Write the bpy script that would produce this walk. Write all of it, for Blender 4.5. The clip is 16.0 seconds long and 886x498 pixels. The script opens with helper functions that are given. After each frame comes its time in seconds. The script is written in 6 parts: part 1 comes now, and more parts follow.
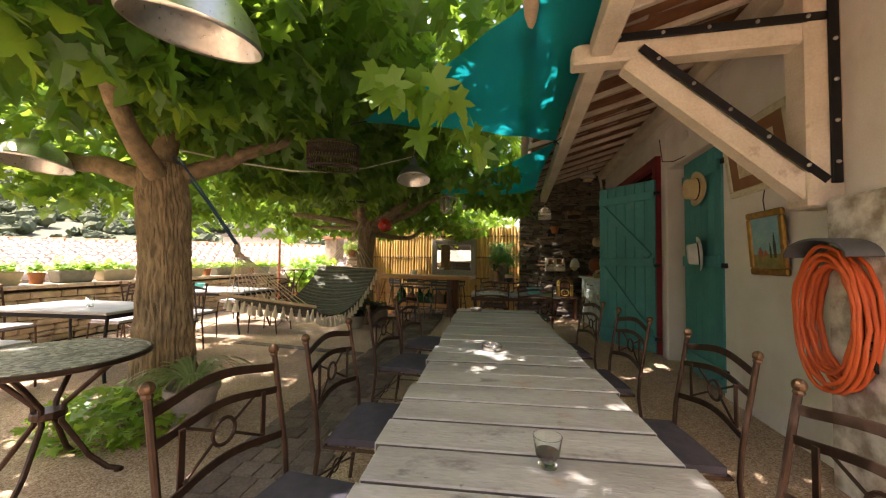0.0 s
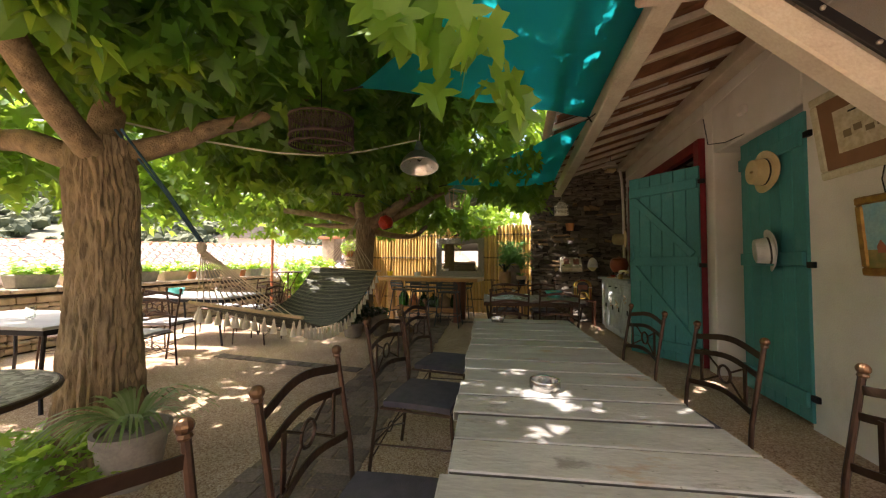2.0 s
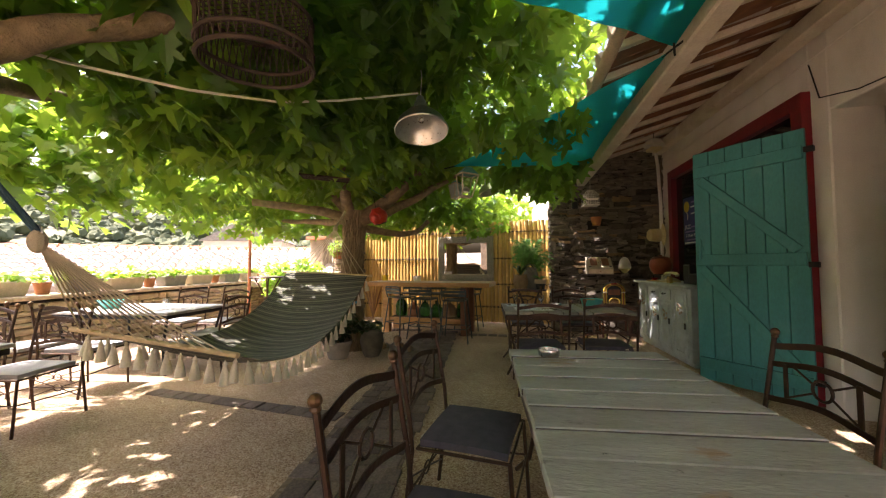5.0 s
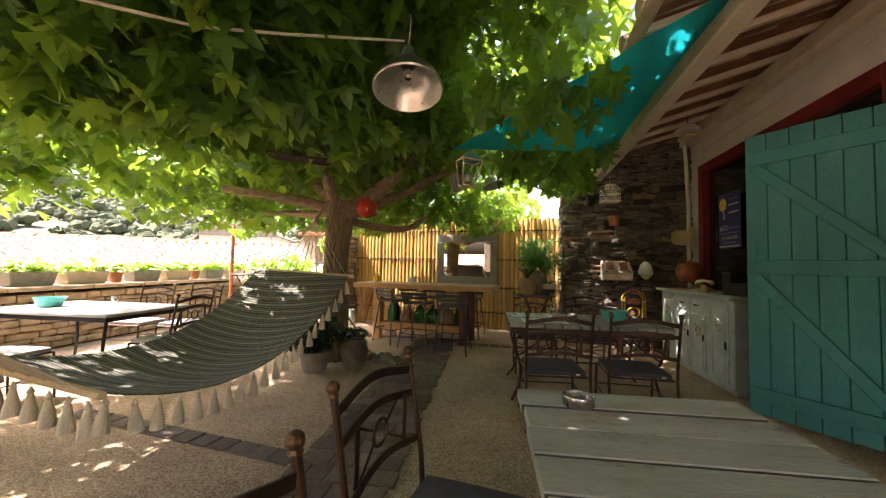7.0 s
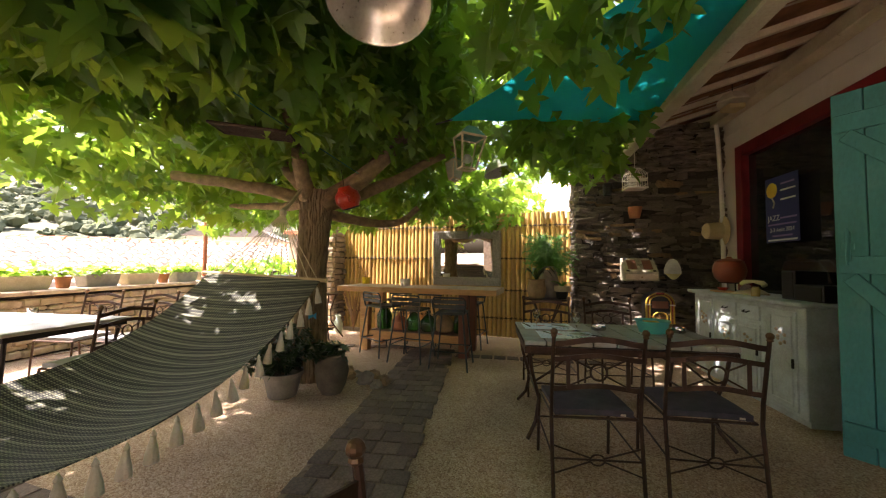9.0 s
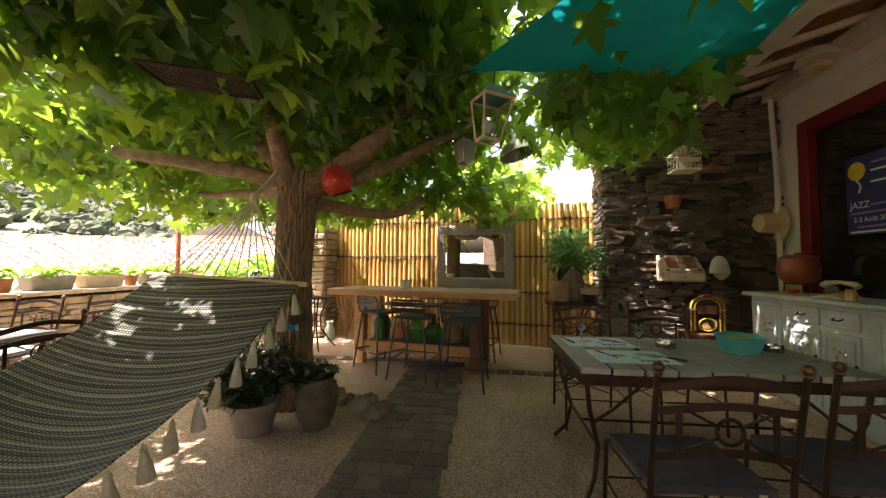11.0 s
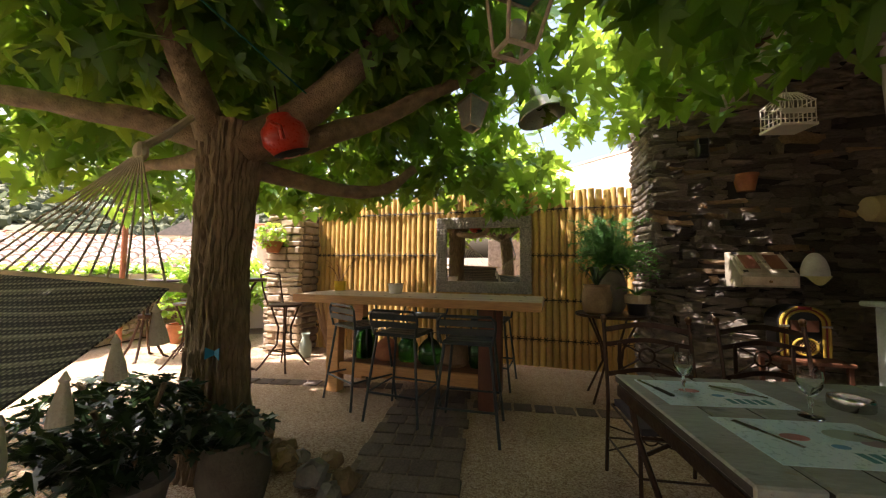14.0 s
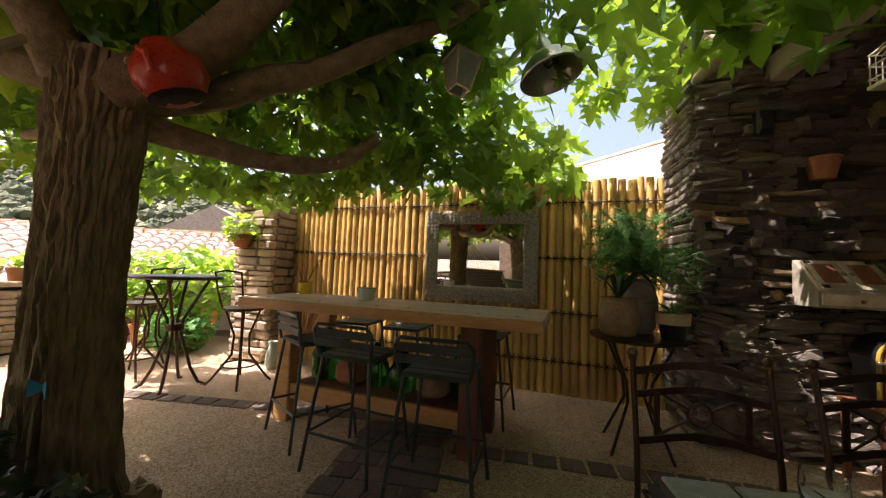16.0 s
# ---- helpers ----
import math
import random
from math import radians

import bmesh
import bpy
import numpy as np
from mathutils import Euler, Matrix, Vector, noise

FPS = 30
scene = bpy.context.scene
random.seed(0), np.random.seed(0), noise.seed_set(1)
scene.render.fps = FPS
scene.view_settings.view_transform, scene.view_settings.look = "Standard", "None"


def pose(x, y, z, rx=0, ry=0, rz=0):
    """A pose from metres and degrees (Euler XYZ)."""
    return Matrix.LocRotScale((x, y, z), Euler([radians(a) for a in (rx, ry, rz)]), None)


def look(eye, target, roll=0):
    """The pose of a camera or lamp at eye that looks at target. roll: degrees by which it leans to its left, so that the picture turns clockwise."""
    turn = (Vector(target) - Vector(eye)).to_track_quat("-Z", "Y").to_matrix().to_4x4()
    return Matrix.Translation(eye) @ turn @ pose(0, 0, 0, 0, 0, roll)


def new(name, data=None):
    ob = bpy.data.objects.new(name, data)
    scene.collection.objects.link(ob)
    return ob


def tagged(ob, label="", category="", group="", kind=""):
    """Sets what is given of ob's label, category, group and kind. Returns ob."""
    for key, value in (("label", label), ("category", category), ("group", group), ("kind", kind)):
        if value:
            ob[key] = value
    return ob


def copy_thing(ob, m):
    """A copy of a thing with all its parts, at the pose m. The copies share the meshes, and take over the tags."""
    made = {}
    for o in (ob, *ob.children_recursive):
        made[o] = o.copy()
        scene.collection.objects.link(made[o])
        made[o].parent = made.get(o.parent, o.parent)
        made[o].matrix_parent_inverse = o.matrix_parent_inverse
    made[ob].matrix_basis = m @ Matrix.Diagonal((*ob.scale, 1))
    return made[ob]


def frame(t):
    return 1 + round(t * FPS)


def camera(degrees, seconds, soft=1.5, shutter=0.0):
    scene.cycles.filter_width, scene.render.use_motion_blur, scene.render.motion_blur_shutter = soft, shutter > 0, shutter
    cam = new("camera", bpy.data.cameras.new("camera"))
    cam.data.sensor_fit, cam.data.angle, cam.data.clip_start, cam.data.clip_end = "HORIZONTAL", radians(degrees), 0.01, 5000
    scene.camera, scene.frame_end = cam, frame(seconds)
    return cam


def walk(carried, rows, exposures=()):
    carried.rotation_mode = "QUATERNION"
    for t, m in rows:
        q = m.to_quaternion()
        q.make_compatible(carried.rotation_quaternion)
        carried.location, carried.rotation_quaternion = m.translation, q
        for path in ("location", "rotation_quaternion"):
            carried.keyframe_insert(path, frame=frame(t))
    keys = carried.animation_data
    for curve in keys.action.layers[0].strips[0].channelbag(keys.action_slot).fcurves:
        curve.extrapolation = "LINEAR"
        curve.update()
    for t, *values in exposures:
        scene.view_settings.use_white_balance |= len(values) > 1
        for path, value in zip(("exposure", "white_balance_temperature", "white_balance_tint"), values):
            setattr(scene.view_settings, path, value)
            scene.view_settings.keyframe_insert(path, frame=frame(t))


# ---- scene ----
cam = camera(102.0, 16.0, soft=1.2)
# seconds, eye x y z, yaw, pitch, roll
ROWS = [
    (0.0, 0.000, 0.000, 1.311, 6.90, 2.01, 0.64),
    (0.5, -0.056, 0.171, 1.313, 7.05, 2.08, 0.37),
    (1.0, -0.110, 0.341, 1.307, 7.09, 2.16, 0.24),
    (1.5, -0.169, 0.512, 1.301, 6.97, 2.25, 0.28),
    (2.0, -0.216, 0.687, 1.305, 6.89, 2.14, 0.29),
    (2.5, -0.258, 0.874, 1.310, 6.80, 2.10, 0.33),
    (3.0, -0.307, 1.086, 1.304, 6.72, 2.35, 0.02),
    (3.5, -0.363, 1.304, 1.299, 6.60, 2.53, -0.23),
    (4.0, -0.421, 1.511, 1.303, 6.52, 2.49, -0.41),
    (6.5, -0.518, 2.437, 1.294, 6.77, 2.58, 0.63),
    (7.0, -0.477, 2.618, 1.297, 7.11, 2.62, 1.10),
    (7.5, -0.458, 2.798, 1.298, 7.23, 2.69, 0.99),
    (8.0, -0.462, 2.983, 1.294, 7.25, 2.66, 0.49),
    (8.5, -0.497, 3.193, 1.295, 7.04, 2.59, 0.54),
    (9.0, -0.544, 3.400, 1.309, 6.85, 2.50, 0.58),
    (11.5, -0.800, 4.329, 1.286, 6.19, 2.43, 0.36),
    (12.0, -0.798, 4.518, 1.273, 6.35, 2.35, 0.50),
    (12.5, -0.802, 4.707, 1.265, 6.62, 2.49, 0.73),
    (13.0, -0.823, 4.886, 1.260, 6.79, 2.80, 0.57),
    (13.5, -0.846, 5.058, 1.235, 6.84, 3.12, 0.46),
    (14.0, -0.866, 5.239, 1.236, 6.76, 3.23, 0.67),
    (14.5, -0.870, 5.422, 1.247, 6.71, 3.23, 1.11),
    (15.0, -0.822, 5.622, 1.243, 7.32, 3.35, 1.70),
    (15.5, -0.754, 5.816, 1.240, 8.04, 3.48, 2.15),
    (16.0, -0.678, 6.016, 1.253, 9.06, 3.44, 2.29),
]
EXPOSURES = [(0.0, 1.68, 6500, 20), (3.0, 1.88, 6500, 22), (9.0, 2.15, 6500, 24), (12.5, 1.95, 6500, 24), (16.0, 1.34, 6500, 24)]
walk(cam, [(t, pose(x, y, z, 90 + pitch, 0, yaw) @ pose(0, 0, 0, 0, 0, roll)) for t, x, y, z, yaw, pitch, roll in ROWS], EXPOSURES)

# ---- sky and sun ----
SUN_FROM = Vector((-0.56, -0.12, 1.0)).normalized()
world = bpy.data.worlds.new("sky")
scene.world = world
world.use_nodes = True
wn, wl = world.node_tree.nodes, world.node_tree.links
sky = wn.new("ShaderNodeTexSky")
sky.sky_type, sky.sun_disc = "NISHITA", False
sky.sun_elevation = math.asin(SUN_FROM.z)
sky.sun_rotation = math.atan2(SUN_FROM.x, SUN_FROM.y)
sky.dust_density = 8.0
sky.air_density = 1.4
wn["Background"].inputs["Strength"].default_value = 0.15
wl.new(sky.outputs[0], wn["Background"].inputs["Color"])
sun = new("sun", bpy.data.lights.new("sun", "SUN"))
sun.data.energy, sun.data.angle, sun.data.color = 5.0, radians(0.53), (1.0, 0.95, 0.86)
sun.matrix_world = look(SUN_FROM * 50, (0, 0, 0))

# ---- mesh and material helpers ----
rnd = random.Random(7)


class Geo:
    """Collects vertices and faces of one mesh."""

    def __init__(self):
        self.v, self.f = [], []

    def add(self, verts, faces, m=None):
        k = len(self.v)
        self.v += [tuple(m @ Vector(p)) if m else tuple(p) for p in verts]
        self.f += [tuple(k + i for i in face) for face in faces]
        return self

    def box(self, c, s, b=0.006, m=None):
        """A box with chamfered edges: centre, full size, chamfer."""
        h = [q / 2 for q in s]
        b = min(b, 0.45 * min(s))
        verts, idx = [], {}
        for sx in (-1, 1):
            for sy in (-1, 1):
                for sz in (-1, 1):
                    for ax in range(3):
                        p = [sx * h[0], sy * h[1], sz * h[2]]
                        for o in range(3):
                            if o != ax:
                                p[o] -= math.copysign(b, p[o])
                        idx[sx, sy, sz, ax] = len(verts)
                        verts.append(Vector(p))
        faces = []
        sg = (-1, 1)
        for ax in range(3):
            a, d = [o for o in range(3) if o != ax]
            for s0 in sg:
                q = []
                for u, w in ((-1, -1), (1, -1), (1, 1), (-1, 1)):
                    k = [0, 0, 0]
                    k[ax], k[a], k[d] = s0, u, w
                    q.append(idx[(*k, ax)])
                faces.append(q)
            for u in sg:
                for w in sg:
                    k0, k1 = [0, 0, 0], [0, 0, 0]
                    k0[ax], k1[ax] = -1, 1
                    k0[a] = k1[a] = u
                    k0[d] = k1[d] = w
                    faces.append([idx[(*k0, a)], idx[(*k1, a)], idx[(*k1, d)], idx[(*k0, d)]])
        for sx in sg:
            for sy in sg:
                for sz in sg:
                    faces.append([idx[sx, sy, sz, ax] for ax in range(3)])
        good = []
        for q in faces:
            p = [verts[i] for i in q]
            mid = sum(p, Vector()) / len(p)
            good.append(q if (p[1] - p[0]).cross(p[2] - p[0]).dot(mid) > 0 else q[::-1])
        at = Matrix.Translation(c)
        return self.add(verts, good, m @ at if m else at)

    def tube(self, pts, r, n=6, closed=False, m=None):
        """A round bar along points; r is one radius or one for each point."""
        pts = [Vector(p) for p in pts]
        rs = r if isinstance(r, (list, tuple)) else [r] * len(pts)
        verts, faces, k = [], [], len(pts)
        side = None
        for i, p in enumerate(pts):
            a = pts[(i - 1) % k] if closed or i else p
            b = pts[(i + 1) % k] if closed or i < k - 1 else p
            d = (b - a).normalized()
            if side is None:
                side = d.orthogonal().normalized()
            side = (side - d * side.dot(d)).normalized()
            up = d.cross(side)
            for j in range(n):
                w = 2 * math.pi * j / n
                verts.append(p + (side * math.cos(w) + up * math.sin(w)) * rs[i])
        for i in range(k if closed else k - 1):
            for j in range(n):
                a, b = i * n + j, i * n + (j + 1) % n
                c, d = ((i + 1) % k) * n + (j + 1) % n, ((i + 1) % k) * n + j
                faces.append((a, b, c, d))
        if not closed:
            faces += [tuple(range(n))[::-1], tuple(range((k - 1) * n, k * n))]
        return self.add(verts, faces, m)

    def lathe(self, prof, n=24, m=None):
        """A turned shape: (radius, z) from bottom to top, outside first."""
        verts, faces = [], []
        for r, z in prof:
            for j in range(n):
                w = 2 * math.pi * j / n
                verts.append((r * math.cos(w), r * math.sin(w), z))
        for i in range(len(prof) - 1):
            for j in range(n):
                a, b = i * n + j, i * n + (j + 1) % n
                faces.append((a, b, b + n, a + n))
        faces += [tuple(range(n))[::-1], tuple(range((len(prof) - 1) * n, len(prof) * n))]
        return self.add(verts, faces, m)

    def ball(self, c, r, n=8, m=None, sq=1.0):
        prof = [(max(r * math.sin(math.pi * i / n), 0.0004), -r * sq * math.cos(math.pi * i / n)) for i in range(n + 1)]
        at = Matrix.Translation(c)
        return self.lathe(prof, n + 2, m @ at if m else at)

    def sheet(self, fn, nu, nv, thick=0.0, m=None):
        """A surface fn(u, v) with u, v from 0 to 1, thickened along its normal."""
        top = [[Vector(fn(i / nu, j / nv)) for j in range(nv + 1)] for i in range(nu + 1)]
        verts, faces, w = [], [], nv + 1
        for i in range(nu + 1):
            for j in range(w):
                verts.append(top[i][j])
        for i in range(nu):
            for j in range(nv):
                faces.append((i * w + j, (i + 1) * w + j, (i + 1) * w + j + 1, i * w + j + 1))
        if thick:
            k = len(verts)
            for i in range(nu + 1):
                for j in range(w):
                    du = top[min(i + 1, nu)][j] - top[max(i - 1, 0)][j]
                    dv = top[i][min(j + 1, nv)] - top[i][max(j - 1, 0)]
                    nn = du.cross(dv)
                    verts.append(top[i][j] - (nn.normalized() if nn.length > 1e-9 else Vector((0, 0, 1))) * thick)
            faces += [tuple(k + q for q in f[::-1]) for f in faces[:]]
            rim = [i * w for i in range(nu + 1)] + [nu * w + j for j in range(1, w)] + [i * w + nv for i in range(nu - 1, -1, -1)] + [j for j in range(nv - 1, 0, -1)]
            for a, b in zip(rim, rim[1:] + rim[:1]):
                faces.append((b, a, a + k, b + k))
        return self.add(verts, faces, m)

    def mesh(self, name, mat, smooth=False):
        me = bpy.data.meshes.new(name)
        me.from_pydata(self.v, [], self.f)
        if mat:
            me.materials.append(mat)
        if smooth:
            me.polygons.foreach_set("use_smooth", [True] * len(me.polygons))
            me.set_sharp_from_angle(angle=radians(40))
        me.update()
        return me


def root(name, m, label, category, group="", kind=""):
    ob = new(name)
    ob.empty_display_size = 0.1
    ob.matrix_basis = m
    return tagged(ob, label, category, group, kind)


def part(name, geo, mat, parent, label="", smooth=False):
    ob = new(name, geo.mesh(name, mat, smooth))
    ob.parent = parent
    return tagged(ob, label)


def thing(name, geo, mat, label, category, group="", kind="", m=None, smooth=False):
    ob = new(name, geo.mesh(name, mat, smooth))
    if m:
        ob.matrix_basis = m
    return tagged(ob, label, category, group, kind)


def piece(me, name, parent, m):
    ob = new(name, me)
    ob.parent = parent
    ob.matrix_basis = m
    return ob


def material(name, base, other=None, rough=0.7, metal=0.0, scale=8.0, stretch=(1, 1, 1), fine=60.0, bump=0.3, spread=0.5, vary=0.0, grime=0.25, translucent=0.0, trans_color=None, coord="Object"):
    """Two colours mixed by stretched noise, a finer grain, and relief."""
    mt = bpy.data.materials.new(name)
    mt.use_nodes = True
    n, l = mt.node_tree.nodes, mt.node_tree.links
    bsdf = n["Principled BSDF"]
    co = n.new("ShaderNodeTexCoord")
    mp = n.new("ShaderNodeMapping")
    mp.inputs["Scale"].default_value = stretch
    l.new(co.outputs[coord], mp.inputs["Vector"])
    big = n.new("ShaderNodeTexNoise")
    big.inputs["Scale"].default_value, big.inputs["Detail"].default_value = scale, 5
    l.new(mp.outputs[0], big.inputs["Vector"])
    small = n.new("ShaderNodeTexNoise")
    small.inputs["Scale"].default_value, small.inputs["Detail"].default_value = fine, 3
    l.new(mp.outputs[0], small.inputs["Vector"])
    ramp = n.new("ShaderNodeValToRGB")
    ramp.color_ramp.elements[0].position, ramp.color_ramp.elements[1].position = 0.5 - spread * 0.4, 0.5 + spread * 0.4
    o = other or tuple(c * 0.7 for c in base)
    ramp.color_ramp.elements[0].color, ramp.color_ramp.elements[1].color = (*o, 1), (*base, 1)
    l.new(big.outputs["Fac"], ramp.inputs[0])
    mix = n.new("ShaderNodeMix")
    mix.data_type, mix.blend_type = "RGBA", "OVERLAY"
    mix.inputs[0].default_value = grime
    l.new(ramp.outputs[0], mix.inputs[6])
    l.new(small.outputs["Fac"], mix.inputs[7])
    last = mix.outputs[2]
    if vary:
        info = n.new("ShaderNodeObjectInfo")
        hsv = n.new("ShaderNodeHueSaturation")
        rng = n.new("ShaderNodeMapRange")
        rng.inputs[3].default_value, rng.inputs[4].default_value = 1 - vary, 1 + vary
        l.new(info.outputs["Random"], rng.inputs[0])
        l.new(rng.outputs[0], hsv.inputs["Value"])
        l.new(last, hsv.inputs["Color"])
        last = hsv.outputs[0]
    l.new(last, bsdf.inputs["Base Color"])
    bsdf.inputs["Metallic"].default_value = metal
    rr = n.new("ShaderNodeMapRange")
    rr.inputs[3].default_value, rr.inputs[4].default_value = max(rough - 0.12, 0.03), min(rough + 0.12, 1)
    l.new(small.outputs["Fac"], rr.inputs[0])
    l.new(rr.outputs[0], bsdf.inputs["Roughness"])
    if bump:
        bp = n.new("ShaderNodeBump")
        bp.inputs["Strength"].default_value, bp.inputs["Distance"].default_value = bump, 0.01
        ad = n.new("ShaderNodeMath")
        ad.operation = "ADD"
        l.new(big.outputs["Fac"], ad.inputs[0])
        l.new(small.outputs["Fac"], ad.inputs[1])
        l.new(ad.outputs[0], bp.inputs["Height"])
        l.new(bp.outputs[0], bsdf.inputs["Normal"])
    if translucent:
        tr = n.new("ShaderNodeBsdfTranslucent")
        ms = n.new("ShaderNodeMixShader")
        ms.inputs[0].default_value = translucent
        if trans_color:
            tr.inputs["Color"].default_value = (*trans_color, 1)
        else:
            l.new(last, tr.inputs["Color"])
        l.new(bsdf.outputs[0], ms.inputs[1])
        l.new(tr.outputs[0], ms.inputs[2])
        l.new(ms.outputs[0], n["Material Output"].inputs["Surface"])
    return mt


def plain(name, color, rough=0.5, metal=0.0):
    return material(name, color, tuple(c * 0.85 for c in color), rough, metal, bump=0.05, grime=0.1)


def glass(name, color=(1, 1, 1), rough=0.0):
    mt = bpy.data.materials.new(name)
    mt.use_nodes = True
    b = mt.node_tree.nodes["Principled BSDF"]
    b.inputs["Base Color"].default_value = (*color, 1)
    b.inputs["Transmission Weight"].default_value, b.inputs["Roughness"].default_value, b.inputs["IOR"].default_value = 1, rough, 1.45
    return mt


def leafy(name, dark, light, glow, share=0.4, rough=0.4):
    """A leaf: each leaf its own shade, light shining through it."""
    mt = bpy.data.materials.new(name)
    mt.use_nodes = True
    n, l = mt.node_tree.nodes, mt.node_tree.links
    b = n["Principled BSDF"]
    geo = n.new("ShaderNodeNewGeometry")
    ramp = n.new("ShaderNodeValToRGB")
    ramp.color_ramp.elements[0].color, ramp.color_ramp.elements[1].color = (*dark, 1), (*light, 1)
    l.new(geo.outputs["Random Per Island"], ramp.inputs[0])
    l.new(ramp.outputs[0], b.inputs["Base Color"])
    b.inputs["Roughness"].default_value = rough
    tr = n.new("ShaderNodeBsdfTranslucent")
    tr.inputs["Color"].default_value = (*glow, 1)
    ms = n.new("ShaderNodeMixShader")
    ms.inputs[0].default_value = share
    l.new(b.outputs[0], ms.inputs[1])
    l.new(tr.outputs[0], ms.inputs[2])
    l.new(ms.outputs[0], n["Material Output"].inputs["Surface"])
    return mt


def ground_material(name, c1, c2, c3, pebbles=110.0, bump=0.6, patch=1.2):
    mt = bpy.data.materials.new(name)
    mt.use_nodes = True
    n, l = mt.node_tree.nodes, mt.node_tree.links
    b = n["Principled BSDF"]
    b.inputs["Roughness"].default_value = 0.9
    co = n.new("ShaderNodeTexCoord")
    vo = n.new("ShaderNodeTexVoronoi")
    vo.inputs["Scale"].default_value = pebbles
    l.new(co.outputs["Object"], vo.inputs["Vector"])
    sep = n.new("ShaderNodeSeparateColor")
    l.new(vo.outputs["Color"], sep.inputs[0])
    ramp = n.new("ShaderNodeValToRGB")
    e = ramp.color_ramp.elements
    e[0].color, e[1].color = (*c1, 1), (*c3, 1)
    mid = e.new(0.5)
    mid.color = (*c2, 1)
    l.new(sep.outputs[0], ramp.inputs[0])
    no = n.new("ShaderNodeTexNoise")
    no.inputs["Scale"].default_value, no.inputs["Detail"].default_value = patch, 6
    l.new(co.outputs["Object"], no.inputs["Vector"])
    mix = n.new("ShaderNodeMix")
    mix.data_type, mix.blend_type = "RGBA", "OVERLAY"
    mix.inputs[0].default_value = 0.55
    l.new(ramp.outputs[0], mix.inputs[6])
    l.new(no.outputs["Fac"], mix.inputs[7])
    l.new(mix.outputs[2], b.inputs["Base Color"])
    bp = n.new("ShaderNodeBump")
    bp.inputs["Strength"].default_value, bp.inputs["Distance"].default_value = bump, 0.006
    bp.invert = True
    l.new(vo.outputs["Distance"], bp.inputs["Height"])
    l.new(bp.outputs[0], b.inputs["Normal"])
    return mt


GRAVEL = ground_material("pebble_gravel", (0.24, 0.15, 0.08), (0.40, 0.28, 0.17), (0.55, 0.44, 0.31))
EARTH = ground_material("dry_earth", (0.14, 0.10, 0.06), (0.2, 0.15, 0.1), (0.25, 0.2, 0.14), 30.0)
PAVER = material("stone_paver", (0.20, 0.15, 0.115), (0.11, 0.085, 0.065), 0.85, scale=9, vary=0.3, bump=0.5)
PLASTER = material("white_plaster", (0.78, 0.74, 0.68), (0.68, 0.63, 0.56), 0.9, scale=2.5, fine=90, bump=0.25, grime=0.2)
BEAM = material("white_painted_beam", (0.74, 0.66, 0.54), (0.52, 0.42, 0.31), 0.75, scale=4, stretch=(1, 1, 1), spread=0.8, bump=0.3)
CEILING = material("terracotta_boards", (0.27, 0.115, 0.05), (0.14, 0.055, 0.026), 0.85, scale=5, bump=0.4, vary=0.2)
TEAL = material("teal_door_paint", (0.055, 0.27, 0.265), (0.04, 0.20, 0.20), 0.6, scale=3, stretch=(1, 1, 0.35), bump=0.35, vary=0.06)
RED = material("dark_red_paint", (0.23, 0.012, 0.02), None, 0.5)
SLATE = material("schist_stone", (0.20, 0.165, 0.125), (0.075, 0.062, 0.052), 0.85, scale=7, stretch=(1, 1, 3), vary=0.6, bump=0.8)
OCHRE = material("ochre_stone", (0.34, 0.23, 0.12), (0.2, 0.13, 0.07), 0.85, scale=7, vary=0.4, bump=0.8)
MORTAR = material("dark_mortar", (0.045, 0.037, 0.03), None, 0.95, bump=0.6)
DRYSTONE = material("pale_dry_stone", (0.42, 0.33, 0.23), (0.24, 0.18, 0.12), 0.9, scale=6, vary=0.4, bump=0.7)
BAMBOO = material("yellow_bamboo", (0.62, 0.41, 0.13), (0.48, 0.28, 0.08), 0.45, scale=3, stretch=(1, 1, 0.4), vary=0.22, bump=0.12, grime=0.3)
CORD = plain("black_cord", (0.02, 0.017, 0.014), 0.8)
IRON = material("brown_wrought_iron", (0.085, 0.05, 0.032), (0.05, 0.03, 0.022), 0.42, 0.75, scale=14, bump=0.15)
BLACK_IRON = plain("black_iron", (0.018, 0.017, 0.018), 0.5, 0.6)
BRASS = plain("worn_brass", (0.32, 0.19, 0.08), 0.35, 0.9)
BRONZE = plain("worn_bronze", (0.15, 0.085, 0.045), 0.4, 0.8)
CUSHION = material("dark_seat_cloth", (0.075, 0.066, 0.08), (0.05, 0.045, 0.055), 0.9, scale=20, fine=240, bump=0.3)
PLANK = material("weathered_grey_plank", (0.47, 0.465, 0.43), (0.29, 0.27, 0.235), 0.72, scale=3.0, stretch=(0.8, 3.0, 1), fine=34, spread=0.8, vary=0.13, bump=0.35, grime=0.28)
PLANK_EDGE = material("dark_plank_edge", (0.10, 0.085, 0.07), (0.05, 0.042, 0.035), 0.9, scale=8, bump=0.4)
PINE = material("varnished_pine", (0.58, 0.32, 0.12), (0.42, 0.20, 0.06), 0.45, scale=3, stretch=(0.5, 4, 4), fine=20, bump=0.15, grime=0.4)
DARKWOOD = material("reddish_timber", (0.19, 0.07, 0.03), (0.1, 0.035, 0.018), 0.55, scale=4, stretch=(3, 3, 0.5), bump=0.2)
BARK = material("furrowed_bark", (0.33, 0.245, 0.135), (0.10, 0.07, 0.042), 0.95, scale=22, stretch=(1, 1, 0.35), fine=70, spread=0.8, bump=0.9)
